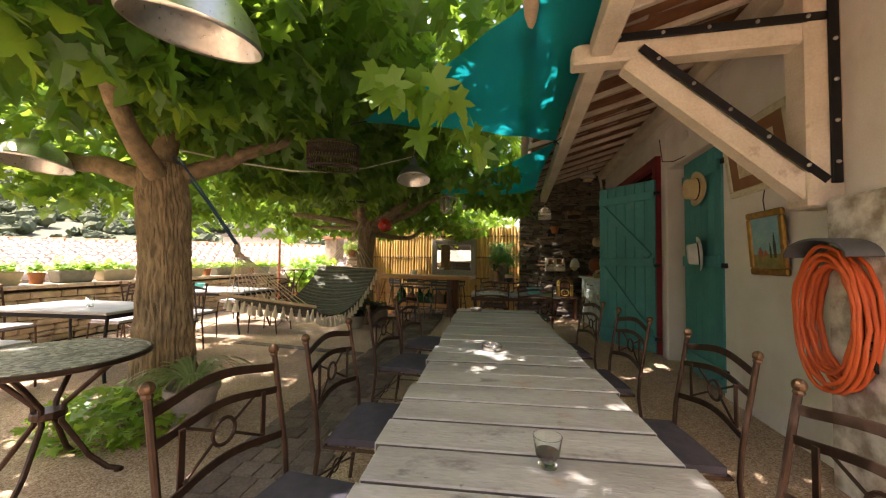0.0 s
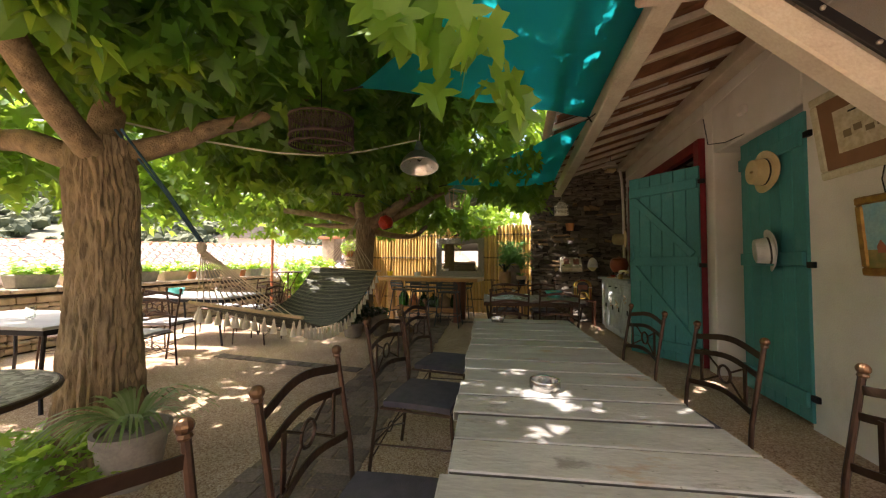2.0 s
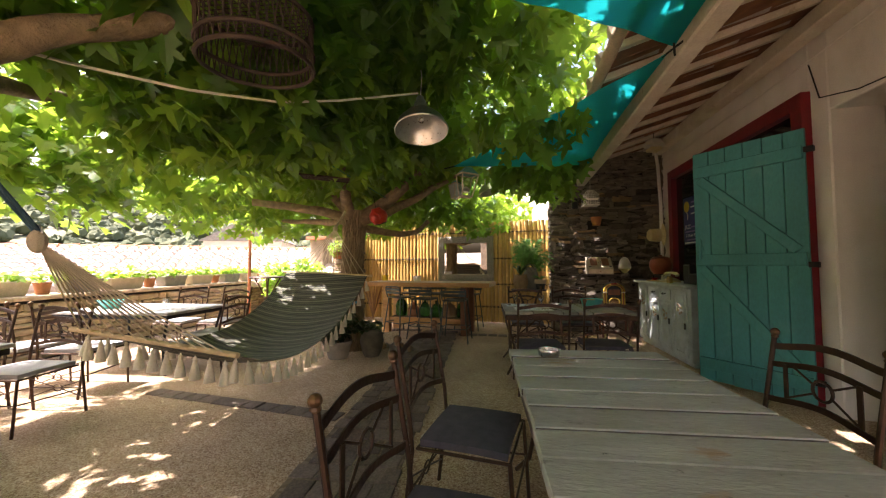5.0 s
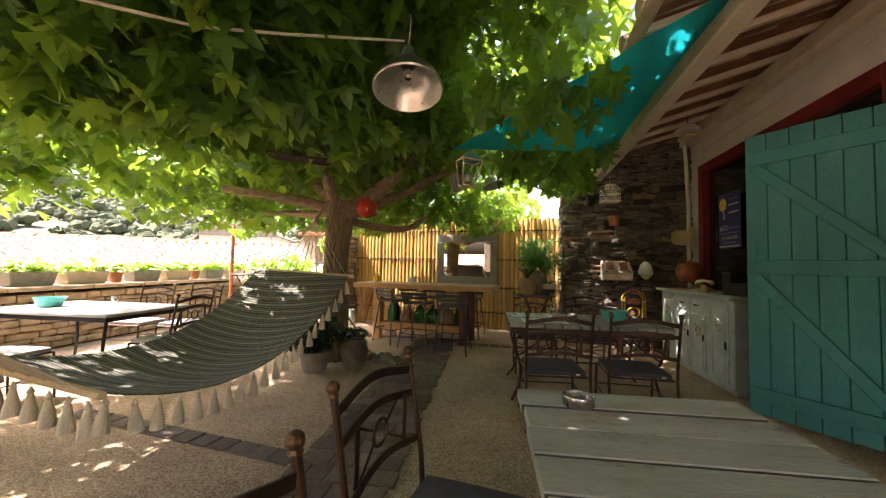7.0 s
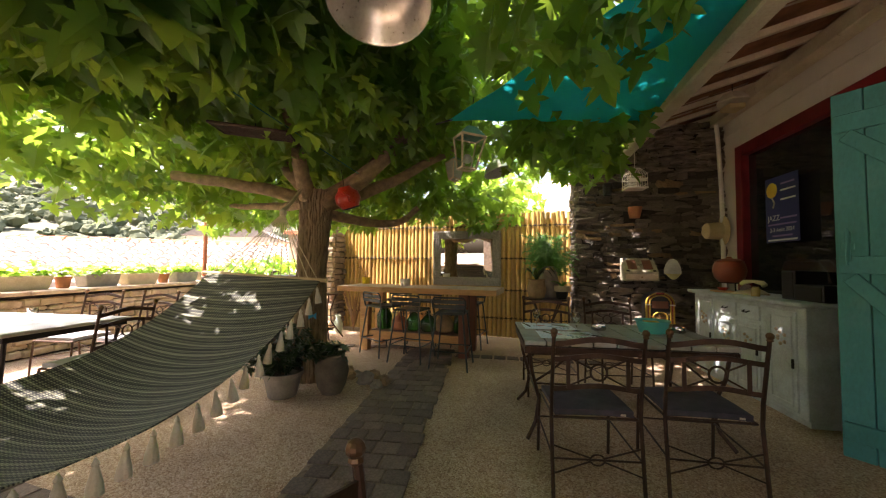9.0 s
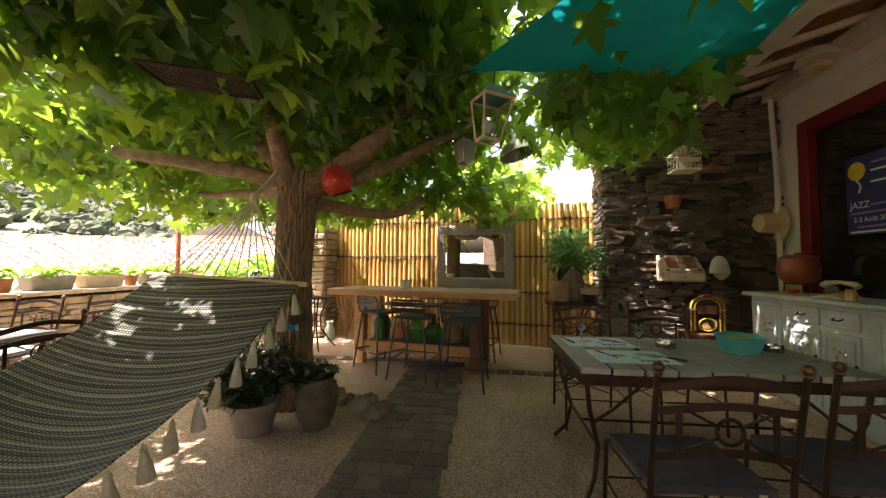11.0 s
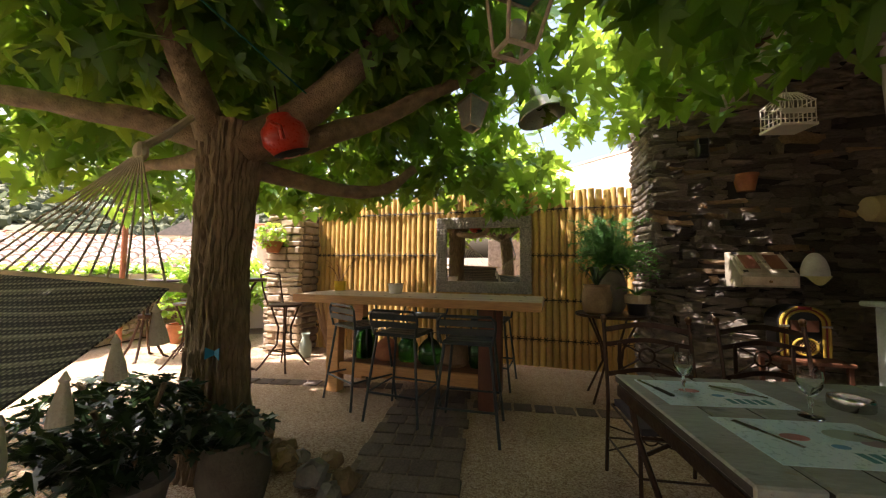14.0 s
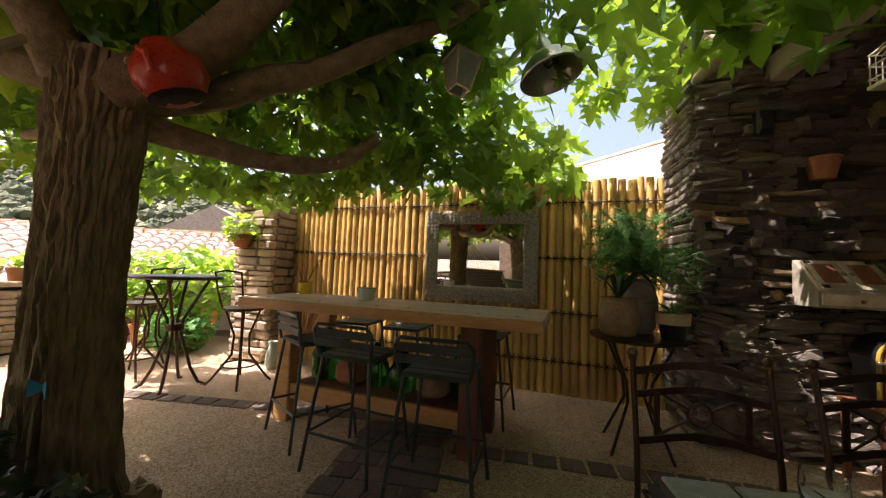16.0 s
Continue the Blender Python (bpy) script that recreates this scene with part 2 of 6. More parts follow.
BRANCH = material("smooth_branch_bark", (0.33, 0.235, 0.125), (0.13, 0.09, 0.05), 0.85, scale=16, fine=90, spread=0.7, bump=0.9)
SAIL = material("turquoise_sailcloth", (0.0, 0.26, 0.30), (0.0, 0.22, 0.26), 0.8, scale=2, fine=300, bump=0.1, translucent=0.62, trans_color=(0.01, 0.62, 0.64))
ALU = material("brushed_aluminium", (0.62, 0.60, 0.56), (0.5, 0.48, 0.45), 0.32, 1.0, scale=6, bump=0.06)
ENAMEL_GREEN = plain("green_enamel", (0.10, 0.15, 0.11), 0.35)
TERRACOTTA = material("terracotta", (0.42, 0.17, 0.07), (0.3, 0.11, 0.05), 0.8, scale=9, bump=0.2, vary=0.15)
GREYPOT = material("grey_stone_pot", (0.30, 0.27, 0.22), (0.2, 0.18, 0.15), 0.85, scale=9, bump=0.3)
BEIGEPOT = material("beige_planter", (0.52, 0.42, 0.29), (0.42, 0.33, 0.22), 0.85, scale=9, bump=0.2)
ROOFTILE = material("pale_clay_tile", (0.52, 0.44, 0.38), (0.36, 0.27, 0.21), 0.9, scale=5, bump=0.3, vary=0.15)
ROPE = material("cotton_rope", (0.62, 0.52, 0.36), None, 0.9, fine=200, bump=0.4)
TASSEL = material("cream_tassel", (0.75, 0.68, 0.52), None, 0.95, fine=120, bump=0.4)
LEAF = leafy("plane_leaf", (0.03, 0.10, 0.015), (0.08, 0.20, 0.025), (0.37, 0.55, 0.05), 0.47)
# brighter copy of the leaf, with sunlight put into its greens
LEAF_BRIGHT = leafy("sunny_leaf", (0.08, 0.2, 0.02), (0.2, 0.34, 0.05), (0.46, 0.66, 0.07), 0.5)
LEAF_DARK = leafy("glossy_dark_leaf", (0.012, 0.03, 0.01), (0.03, 0.06, 0.02), (0.08, 0.16, 0.03), 0.15, 0.3)
LEAF_FERN = leafy("feathery_leaf", (0.06, 0.19, 0.04), (0.12, 0.30, 0.07), (0.2, 0.45, 0.08), 0.35)
SHRUB = leafy("hill_shrub", (0.07, 0.09, 0.045), (0.16, 0.175, 0.095), (0.16, 0.2, 0.07), 0.15, 0.9)
CLEAR = glass("clear_glass", (0.95, 0.98, 0.97))
GREENGLASS = glass("green_bottle_glass", (0.03, 0.22, 0.05))


def stain(mt, color, scale, low, high, amount):
    """Worn or stained patches with a shape of their own over a base colour."""
    n, l = mt.node_tree.nodes, mt.node_tree.links
    b = n["Principled BSDF"]
    was = b.inputs["Base Color"].links[0].from_socket
    co = n.new("ShaderNodeTexCoord")
    mp = n.new("ShaderNodeMapping")
    mp.inputs["Scale"].default_value = (1.0, 1.7, 1.0)
    no = n.new("ShaderNodeTexNoise")
    no.inputs["Scale"].default_value, no.inputs["Detail"].default_value, no.inputs["Roughness"].default_value = scale, 8, 0.65
    rg = n.new("ShaderNodeMapRange")
    rg.inputs[1].default_value, rg.inputs[2].default_value, rg.inputs[4].default_value = low, high, amount
    mx = n.new("ShaderNodeMix")
    mx.data_type = "RGBA"
    mx.inputs[7].default_value = (*color, 1)
    l.new(co.outputs["Object"], mp.inputs[0])
    l.new(mp.outputs[0], no.inputs["Vector"])
    l.new(no.outputs["Fac"], rg.inputs[0])
    l.new(rg.outputs[0], mx.inputs[0])
    l.new(was, mx.inputs[6])
    l.new(mx.outputs[2], b.inputs["Base Color"])


stain(PLANK, (0.33, 0.20, 0.09), 2.3, 0.60, 0.68, 0.75)
stain(PLANK, (0.10, 0.085, 0.07), 5.0, 0.60, 0.70, 0.7)
stain(PLANK, (0.05, 0.042, 0.035), 16.0, 0.64, 0.70, 0.8)
stain(TEAL, (0.14, 0.33, 0.32), 4.0, 0.55, 0.75, 0.5)
stain(BEAM, (0.30, 0.20, 0.12), 6.0, 0.62, 0.72, 0.6)
stain(PLASTER, (0.50, 0.44, 0.36), 1.6, 0.56, 0.78, 0.5)
stain(BARK, (0.33, 0.24, 0.15), 6.0, 0.5, 0.7, 0.6)

# ---- the setting ----
HW = Matrix.Translation((2.30, 3.30, 0)) @ pose(0, 0, 0, 0, 0, -5.14)  # house wall: local y runs along it, -x out of it
FENCE = Matrix.Translation((-3.50, 10.61, 0)) @ pose(0, 0, 0, 0, 0, -10.4)  # local x along the fence, -y to the garden

thing("ground", Geo().box((0, 0, -0.25), (1600, 1600, 0.44), 0.001), EARTH, "dry earth reaching to the hills", "ground", kind="structure")
thing("floor", Geo().sheet(lambda u, v: (-7.0 + 10.5 * u, -6 + 17.5 * v, 0.0), 1, 1, 0.03), GRAVEL, "tan exposed pebble gravel terrace", "floor", kind="structure")


def wall_boxes(name, spans, thick, m, mat, label):
    g = Geo()
    for a, b, z0, z1 in spans:
        g.box((thick / 2, (a + b) / 2, (z0 + z1) / 2), (thick, b - a, z1 - z0), 0.012)
    return thing(name, g, mat, label, "wall", kind="structure", m=m)


wall_boxes("wall_east", [(-8, 0.62, -0.05, 3.5), (0.62, 2.0, 2.62, 3.5), (2.0, 2.2, -0.05, 3.5), (2.2, 5.2, 2.86, 3.5), (5.2, 5.9, -0.05, 3.5)], 0.4, HW, PLASTER, "white plastered house wall with worn base")
thing("wall_recess", Geo().box((0.46, 1.3, 1.3), (0.1, 1.6, 2.8)), PLASTER, "white plaster behind the door recess", "wall", kind="structure", m=HW)
# the shade of the unlit room is put into this brown
ROOM_SHADE = plain("room_shade_paint", (0.16, 0.13, 0.11), 0.9)
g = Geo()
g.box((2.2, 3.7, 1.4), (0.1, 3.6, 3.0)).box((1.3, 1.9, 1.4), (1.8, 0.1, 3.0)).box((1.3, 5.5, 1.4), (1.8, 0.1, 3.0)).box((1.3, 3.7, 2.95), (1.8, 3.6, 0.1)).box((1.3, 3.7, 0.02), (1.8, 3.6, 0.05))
thing("wall_interior", g, ROOM_SHADE, "room coloured dark for shade behind the glazed opening", "wall", kind="structure", m=HW)

# lean-to roof: boards on rafters, from the wall plate down to the eave beam
roof = root("ceiling", HW, "lean-to ceiling of terracotta boards", "ceiling", kind="structure")
SL = (3.42 - 2.98) / 1.5  # rise per metre towards the wall


def zr(d):
    return 3.42 - SL * d


g = Geo()
for k in range(52):
    s0 = -4.4 + k * 0.2
    g.box((0, 0, 0), (1.85, 0.194, 0.022), 0.003, pose(-0.93, s0 + 0.1, zr(0.93) + 0.16 + rnd.uniform(-0.003, 0.003), 0, -math.degrees(math.atan(SL)), 0))
part("boards", g, CEILING, roof)
# unseen deck, added to keep sun from leaking through the board gaps
part("roof_deck", Geo().box((0, 0, 0), (1.86, 10.5, 0.02), 0.003, pose(-0.93, 0.8, zr(0.93) + 0.19, 0, -math.degrees(math.atan(SL)), 0)), TERRACOTTA, roof)
part("wall_cap", Geo().box((0.2, 0.8, 3.56), (0.5, 10.4, 0.16), 0.01), ROOFTILE, roof)
g = Geo()
for k in range(24):
    for q in range(5):
        g.lathe([(0.085, -0.24), (0.10, 0.24)], 10, pose(-1.68 + q * 0.42, -4.3 + k * 0.43, zr(1.68 - q * 0.42) + 0.24, 0, 90 - math.degrees(math.atan(SL)), 0))
part("roof_tiles", g, ROOFTILE, roof, "clay tiles along the eave")
for k in range(21):
    s0 = -4.2 + k * 0.5
    g = Geo().box((0, 0, 0), (2.05, 0.06, 0.06), 0.008, pose(-0.93, s0, zr(0.93) + 0.115, 0, -math.degrees(math.atan(SL)), rnd.uniform(-0.8, 0.8)))
    thing("rafter", g, BEAM, "white painted wooden rafter with worn edges", "rafter", "rafters of the lean-to", m=HW)
thing("gutter", Geo().tube([(-1.93, -4.3, 2.93), (-1.93, 0.8, 2.92), (-1.93, 5.85, 2.90)], 0.05, 12), BEIGEPOT, "beige half-round gutter along the eave", "gutter", m=HW, smooth=True)
thing("wall_plate", Geo().box((-0.09, 0.8, 3.38), (0.16, 10.2, 0.15), 0.012), BEAM, "white painted wooden wall plate", "beam", m=HW)
g = Geo().box((-1.42, 0.75, 2.9), (0.15, 10.0, 0.19), 0.015)
thing("eave_beam", g, BEAM, "long white painted eave beam, worn", "beam", m=HW)
thing("ridge_wire", Geo().tube([(-0.05, -0.5, 3.26), (-0.06, 2.0, 3.12), (-0.05, 5.4, 3.1)], 0.008), PLASTER, "white painted cable along the wall top", "cable", m=HW)

# roof truss with its brace and iron straps
t = root("roof_truss", HW @ Matrix.Translation((0, -0.70, -0.02)), "white painted timber truss with black iron straps", "truss")
part("tie_beam", Geo().box((-0.77, 0, 2.86), (1.7, 0.15, 0.15), 0.015), BEAM, t)
part("post", Geo().box((-0.1, 0, 2.45), (0.2, 0.2, 1.5), 0.015), BEAM, t)
ang = math.degrees(math.atan2(1.05, 1.15))
part("brace", Geo().box((0, 0, 0), (1.55, 0.14, 0.14), 0.012, pose(-0.66, 0, 2.27, 0, ang, 0)), BEAM, t)
for nm, m, ln in (("strap", pose(-0.75, -0.1, 2.93, 0, 0, 0), 1.4), ("strap", pose(-0.63, -0.095, 2.36, 0, ang, 0), 1.45), ("strap", pose(-0.06, -0.115, 2.5, 0, 90, 0), 1.3)):
    g = Geo().box((0, 0, 0), (ln, 0.02, 0.055), 0.003, m)
    s = part(nm, g, BLACK_IRON, t, "black iron strap")
    for q in range(5):
        part("bolt", Geo().ball((-ln / 2 + (q + 0.5) * ln / 5, -0.014, 0), 0.013, 6, m), ALU, s)
thing("pilaster", Geo().box((-0.04, -1.05, 0.85), (0.22, 0.42, 1.75), 0.02), material("peeling_white_paint", (0.72, 0.68, 0.6), (0.3, 0.24, 0.18), 0.85, scale=9, spread=0.35, bump=0.4), "white painted pilaster with peeling paint", "pilaster", kind="structure", m=HW)

# stone end wall of the lean-to
SW = Matrix.Translation((0.87, 9.12, 0)) @ pose(0, 0, 0, 0, 0, -7.0)
wall_s = thing("wall_north", Geo().box((1.05, 0.38, 1.65), (2.1, 0.68, 3.5), 0.02), MORTAR, "dark schist rubble wall", "wall", kind="structure", m=SW)

# low dry stone wall on the valley side, with its coping
LOWW = Matrix.Translation((-6.6, 1.0, 0))
wall_w = thing("wall_west", Geo().box((-0.25, 3.0, 0.4), (0.4, 17.5, 0.86), 0.02), MORTAR, "low dry stone terrace wall", "wall", kind="structure", m=LOWW)
g = Geo()
yy = -5.7
while yy < 11.7:
    w = rnd.uniform(0.4, 0.7)
    g.box((-0.22 + rnd.uniform(-0.02, 0.02), yy + w / 2, 0.87), (0.52, w - 0.01, 0.06), 0.012)
    yy += w
part("coping", g, DRYSTONE, wall_w, "flat coping stones")

# neighbouring tiled roof below the terrace; local x runs along the ridge, -y down the slope
nb = root("house", pose(-11.8, 11.2, 0, 0, 0, 30), "neighbouring house with a roof of sunlit canal tiles", "house")
part("wall", Geo().box((0, 0.6, 0.2), (13, 5.6, 0.9), 0.02), PLASTER, nb)
g = Geo()
for k in range(54):
    x0 = -6.9 + k * 0.26
    for q in range(10):
        cx, cy, cz = x0 + rnd.uniform(-0.012, 0.012), -2.9 + q * 0.31, 0.83 + q * 0.105
        v = []
        for dy, rr, up in ((-0.2, 0.125, 0.025), (0.2, 0.10, 0.0)):
            for j in range(7):
                w = math.pi * j / 6
                v.append((cx + rr * math.cos(w), cy + dy, cz + rr * math.sin(w) + 0.34 * dy + up))
        g.add(v, [(j + 1, j, j + 7, j + 8) for j in range(6)] + [tuple(range(7))])
part("roof", g, ROOFTILE, nb, "pale clay canal tiles in rows")
part("roof_deck", Geo().sheet(lambda u, v: (-7.1 + 14.2 * u, -3.1 + 3.1 * v, 0.78 + 1.07 * v), 1, 1, 0.05), ROOFTILE, nb)
g = Geo()
for k in range(32):
    g.lathe([(0.12, 0), (0.145, 0.46)], 10, pose(-7 + k * 0.44, 0.05, 1.82, 0, 90, 0))
part("ridge_tiles", g, TERRACOTTA, nb)

# far house with a gable, seen past the tiled roof
fh = root("house", pose(-15.5, 24.0, 0, 0, 0, 20), "far pale house with a gable roof", "house")
part("wall", Geo().box((0, 0, 1.3), (4.2, 5, 3.0), 0.02), PLASTER, fh)
part("roof", Geo().add([(-2.3, -2.7, 2.75), (2.3, -2.7, 2.75), (0, -2.7, 4.0), (-2.3, 2.7, 2.75), (2.3, 2.7, 2.75), (0, 2.7, 4.0)], [(0, 1, 2), (5, 4, 3), (0, 2, 5, 3), (1, 4, 5, 2), (0, 3, 4, 1)]), GREYPOT, fh)
part("chimney", Geo().box((1.2, 0.5, 3.9), (0.5, 0.5, 1.2), 0.02), PLASTER, fh)
# white house behind the bamboo fence
bh = root("house", pose(2.6, 15.6, 0, 0, 0, -52), "white rendered house behind the fence", "house")
part("wall", Geo().box((0, 0, 1.95), (4.5, 3, 3.9), 0.02), PLASTER, bh)
part("roof", Geo().box((0, 0, 0), (4.5, 3.0, 0.08), 0.02, pose(0, 0, 3.95, 0, 0, 0)), ROOFTILE, bh)

# made-up wall out of view, gives the mirror something darker to reflect
thing("wall_south", Geo().box((-2.0, -6.2, 1.2), (9.6, 0.3, 2.5), 0.02), DRYSTONE, "added wall closing the unseen south end of the terrace", "wall", kind="structure")

# valley side: one rising sheet, covered in shrubs
g = Geo()


def hill(u, v):
    a = radians(20 + 150 * u)
    d = 45 + 190 * v
    h = 46 * v * (0.62 + 0.38 * math.cos((u - 0.72) * 4.0)) + 5 * noise.noise((u * 5, v * 4, 0)) * v
    return (d * math.cos(a), d * math.sin(a), h - 1.2)


g.sheet(hill, 60, 24)
thing("backdrop", g, material("hillside_scrub", (0.17, 0.165, 0.10), (0.09, 0.10, 0.055), 0.95, scale=0.12, fine=1.2), "scrub covered hillside across the valley", "hill", kind="structure", smooth=True)
g = Geo()
for k in range(4300):
    u, v = rnd.uniform(0.3, 0.95), rnd.uniform(0.05, 1) ** 0.8
    p = hill(u, v)
    r = rnd.uniform(0.7, 2.2)
    for q in range(4):
        w = rnd.uniform(0, 6.28)
        c = Vector(p) + Vector((math.cos(w) * r * 0.5, math.sin(w) * r * 0.5, r * rnd.uniform(0.1, 0.6)))
        g.ball(c, r * rnd.uniform(0.35, 0.6), 5, None, 0.8)
g.v = [(x + rnd.uniform(-0.22, 0.22), y + rnd.uniform(-0.22, 0.22), z + rnd.uniform(-0.2, 0.2)) for x, y, z in g.v]
tagged(thing("shrubs", g, SHRUB, "olive green shrubs on the hillside", "shrubs", kind="stuff"))

# ---- trees ----
LOBES = [(0.0, 0.0), (0.10, -0.06), (0.28, -0.16), (0.34, -0.02), (0.52, 0.10), (0.36, 0.20), (0.25, 0.28), (0.42, 0.36), (0.60, 0.56), (0.40, 0.56), (0.21, 0.50), (0.22, 0.64), (0.12, 0.84), (0.0, 1.05)]
OUTLINE = LOBES + [(-x, y) for x, y in LOBES[-2:0:-1]]


def scatter_leaves(name, places, mat, parent, size=(0.13, 0.24), droop=0.5, label="", tilt=0.7, narrow=1.0):
    """Joined lobed leaves at the given places, each folded along its rib."""
    g = Geo()
    n = len(OUTLINE)
    for p in places:
        s = rnd.uniform(*size)
        m = Matrix.Translation(p) @ pose(0, 0, 0, 0, 0, rnd.uniform(0, 360)) @ pose(0, 0, 0, -droop * 90 + rnd.gauss(0, 22) * tilt, rnd.gauss(0, 24) * tilt, 0)
        fold, curl = rnd.uniform(-0.1, 0.35), rnd.uniform(-0.3, 0.1)
        pts = [(x * s * narrow, y * s, abs(x) * s * fold + curl * s * y * y) for x, y in OUTLINE]
        g.add(pts + [(0, 0.4 * s, curl * s * 0.16)], [(i, (i + 1) % n, n) for i in range(n)], m)
    return part(name, g, mat, parent, label)


def trunk_geo(path, radii, ridges=34, deep=0.085, n=150, rings=150):
    g = Geo()
    path = [Vector(p) for p in path]

    def at(seq, u):
        x = u * (len(seq) - 1)
        i = min(int(x), len(seq) - 2)
        return seq[i] * (1 - (x - i)) + seq[i + 1] * (x - i)

    def fn(u, v):
        c, r = at(path, u), at(radii, u)
        w = 2 * math.pi * v
        wob = noise.noise((math.cos(w) * 3, math.sin(w) * 3, c.z * 4.5)) * 2.4 + noise.noise((math.cos(w) * 7, math.sin(w) * 7, c.z * 11)) * 1.1
        furrow = abs(math.sin(ridges * 0.5 * w + wob + c.z * 0.5))
        k = r * (1 + deep * (furrow ** 0.7 - 0.6) + 0.10 * noise.noise((math.cos(w) * 9, math.sin(w) * 9, c.z * 9)) + 0.07 * noise.noise((math.cos(w) * 1.3, math.sin(w) * 1.3, c.z)))
        return (c.x + k * math.cos(w), c.y + k * math.sin(w), c.z)

    return g.sheet(fn, rings, n)


def limb_geo(pts, r0, r1):
    pts = [Vector(p) for p in pts]
    out = []
    for i in range(len(pts) - 1):
        for k in range(6):
            u = k / 6
            a, b = pts[max(i - 1, 0)], pts[min(i + 2, len(pts) - 1)]
            p, q = pts[i], pts[i + 1]
            ta, tb = (q - a) * 0.5, (b - p) * 0.5
            out.append(p * (2 * u**3 - 3 * u * u + 1) + ta * (u**3 - 2 * u * u + u) + q * (3 * u * u - 2 * u**3) + tb * (u**3 - u * u))
    out.append(pts[-1])
    n = len(out)
    out = [p + Vector((noise.noise(p * 3), noise.noise(p * 3 + Vector((5, 0, 0))), noise.noise(p * 3 + Vector((0, 5, 0))))) * 0.035 for p in out]
    return Geo().tube(out, [r0 + (r1 - r0) * i / (n - 1) * (1 + 0.12 * math.sin(i * 1.7)) for i in range(n)], 10)


def tree(base, trunk, radii, limbs, label):
    t = root("tree", Matrix.Translation(base), label, "tree")
    part("trunk", trunk_geo(trunk, radii), BARK, t, "deeply furrowed brown trunk", True)
    for pts, a, b in limbs:
        part("limb", limb_geo(pts, a, b), BRANCH, t, "", True)
    return t


tree_a = tree((-2.85, 2.85, 0), [(0.16, -0.05, -0.05), (0.10, -0.03, 0.4), (0.04, 0, 1.2), (0, 0, 1.8), (-0.04, 0, 2.15)], [0.30, 0.215, 0.185, 0.19, 0.16], [
    ([(0.0, 0, 1.9), (-0.5, 0.0, 2.12), (-1.3, 0.05, 2.25), (-2.4, 0.2, 2.5)], 0.11, 0.05),
    ([(-0.02, 0, 1.95), (-0.06, 0.06, 2.3), (-0.01, 0.12, 2.62), (0.12, 0.2, 3.3)], 0.115, 0.06),
    ([(0.0, 0.05, 2.0), (0.35, 0.3, 2.25), (0.8, 0.7, 2.6), (1.2, 1.1, 3.1)], 0.09, 0.03),
    ([(-0.05, 0.05, 2.0), (-0.4, 0.6, 2.3), (-0.8, 1.4, 2.6)], 0.09, 0.04),
    ([(0.0, -0.05, 2.0), (0.3, -0.7, 2.4), (1.0, -1.5, 2.8)], 0.09, 0.04)], "old plane tree with furrowed trunk and wide low crown")
tree_b = tree((-2.54, 7.37, 0), [(0.02, 0, -0.05), (0.0, 0, 0.4), (-0.02, 0, 1.2), (0, 0, 1.75), (0.02, 0, 2.15)], [0.23, 0.178, 0.16, 0.168, 0.19], [
    ([(-0.05, -0.05, 2.02), (-0.45, -0.2, 2.14), (-0.9, -0.35, 2.2), (-1.35, -0.5, 2.24)], 0.08, 0.05),
    ([(-0.05, -0.1, 2.05), (0.0, -0.35, 2.35), (0.15, -0.8, 2.65), (0.35, -1.4, 2.9)], 0.10, 0.04),
    ([(-0.05, 0, 2.1), (-0.35, -0.25, 2.5), (-0.9, -0.55, 2.9)], 0.10, 0.04),
    ([(0.1, 0, 2.0), (0.5, 0.1, 2.3), (1.0, 0.05, 2.75), (1.5, -0.1, 3.1)], 0.13, 0.06),
    ([(0.1, 0.05, 2.0), (0.6, 0.4, 2.25), (1.3, 0.7, 2.7), (1.9, 0.9, 3.1)], 0.10, 0.03),
    ([(0.08, 0.08, 1.92), (0.42, 0.38, 1.86), (0.8, 0.6, 1.84), (1.1, 0.75, 2.05)], 0.07, 0.035),
    ([(-0.1, 0.05, 2.0), (-0.8, 0.4, 2.05), (-1.6, 0.7, 2.1)], 0.07, 0.03)], "plane tree with furrowed trunk and pruned spreading limbs")


def canopy(cx, cy, rx, ry, count, x_edge, y_max):
    out = []
    while len(out) < count:
        a, q = rnd.uniform(0, 6.2832), rnd.random() ** 0.58
        x, y = cx + rx * q * math.cos(a), cy + ry * q * math.sin(a)
        x += 0.5 * noise.noise((x * 0.8, y * 0.8, 3))
        if x > x_edge(y) + 0.3 * noise.noise((y * 1.3, 0, 8)) or y > y_max or noise.noise((x * 1.0, y * 1.0, 1.5)) > 0.58 - 0.3 * max(q - 0.6, 0):
            continue
        if (x > -0.7 and rnd.random() < 0.5) or (x < -3.4 and rnd.random() < (0.58 if y < 6.5 else 0.15)) or (x > -1.2 and y < 1.3 and rnd.random() < 0.6):
            continue
        low = 2.40 + 0.2 * noise.noise((x * 1.2, y * 1.2, 0)) - 0.34 * max(q - 0.45, 0) - (0.22 if y > 9.0 else 0)
        if y < 8.9:
            low += 0.52 * math.exp(-(((x + 0.85) / 0.85) ** 2))
        if -1.35 < x and 1.4 < y < 6.6:
            low = max(low, 2.98 + 0.12 * rnd.random())
        if x > 0.0 and y > 8.0:
            low = max(low, 2.78)
        z = low + (1.75 - 0.7 * q) * rnd.random() ** 1.25
        if math.hypot(x + 2.4, y - 5.7) < 0.5 and z < 2.5:
            continue
        out.append(Vector((x, y, z)))
    return out


def edge_a(y):
    return 0.25


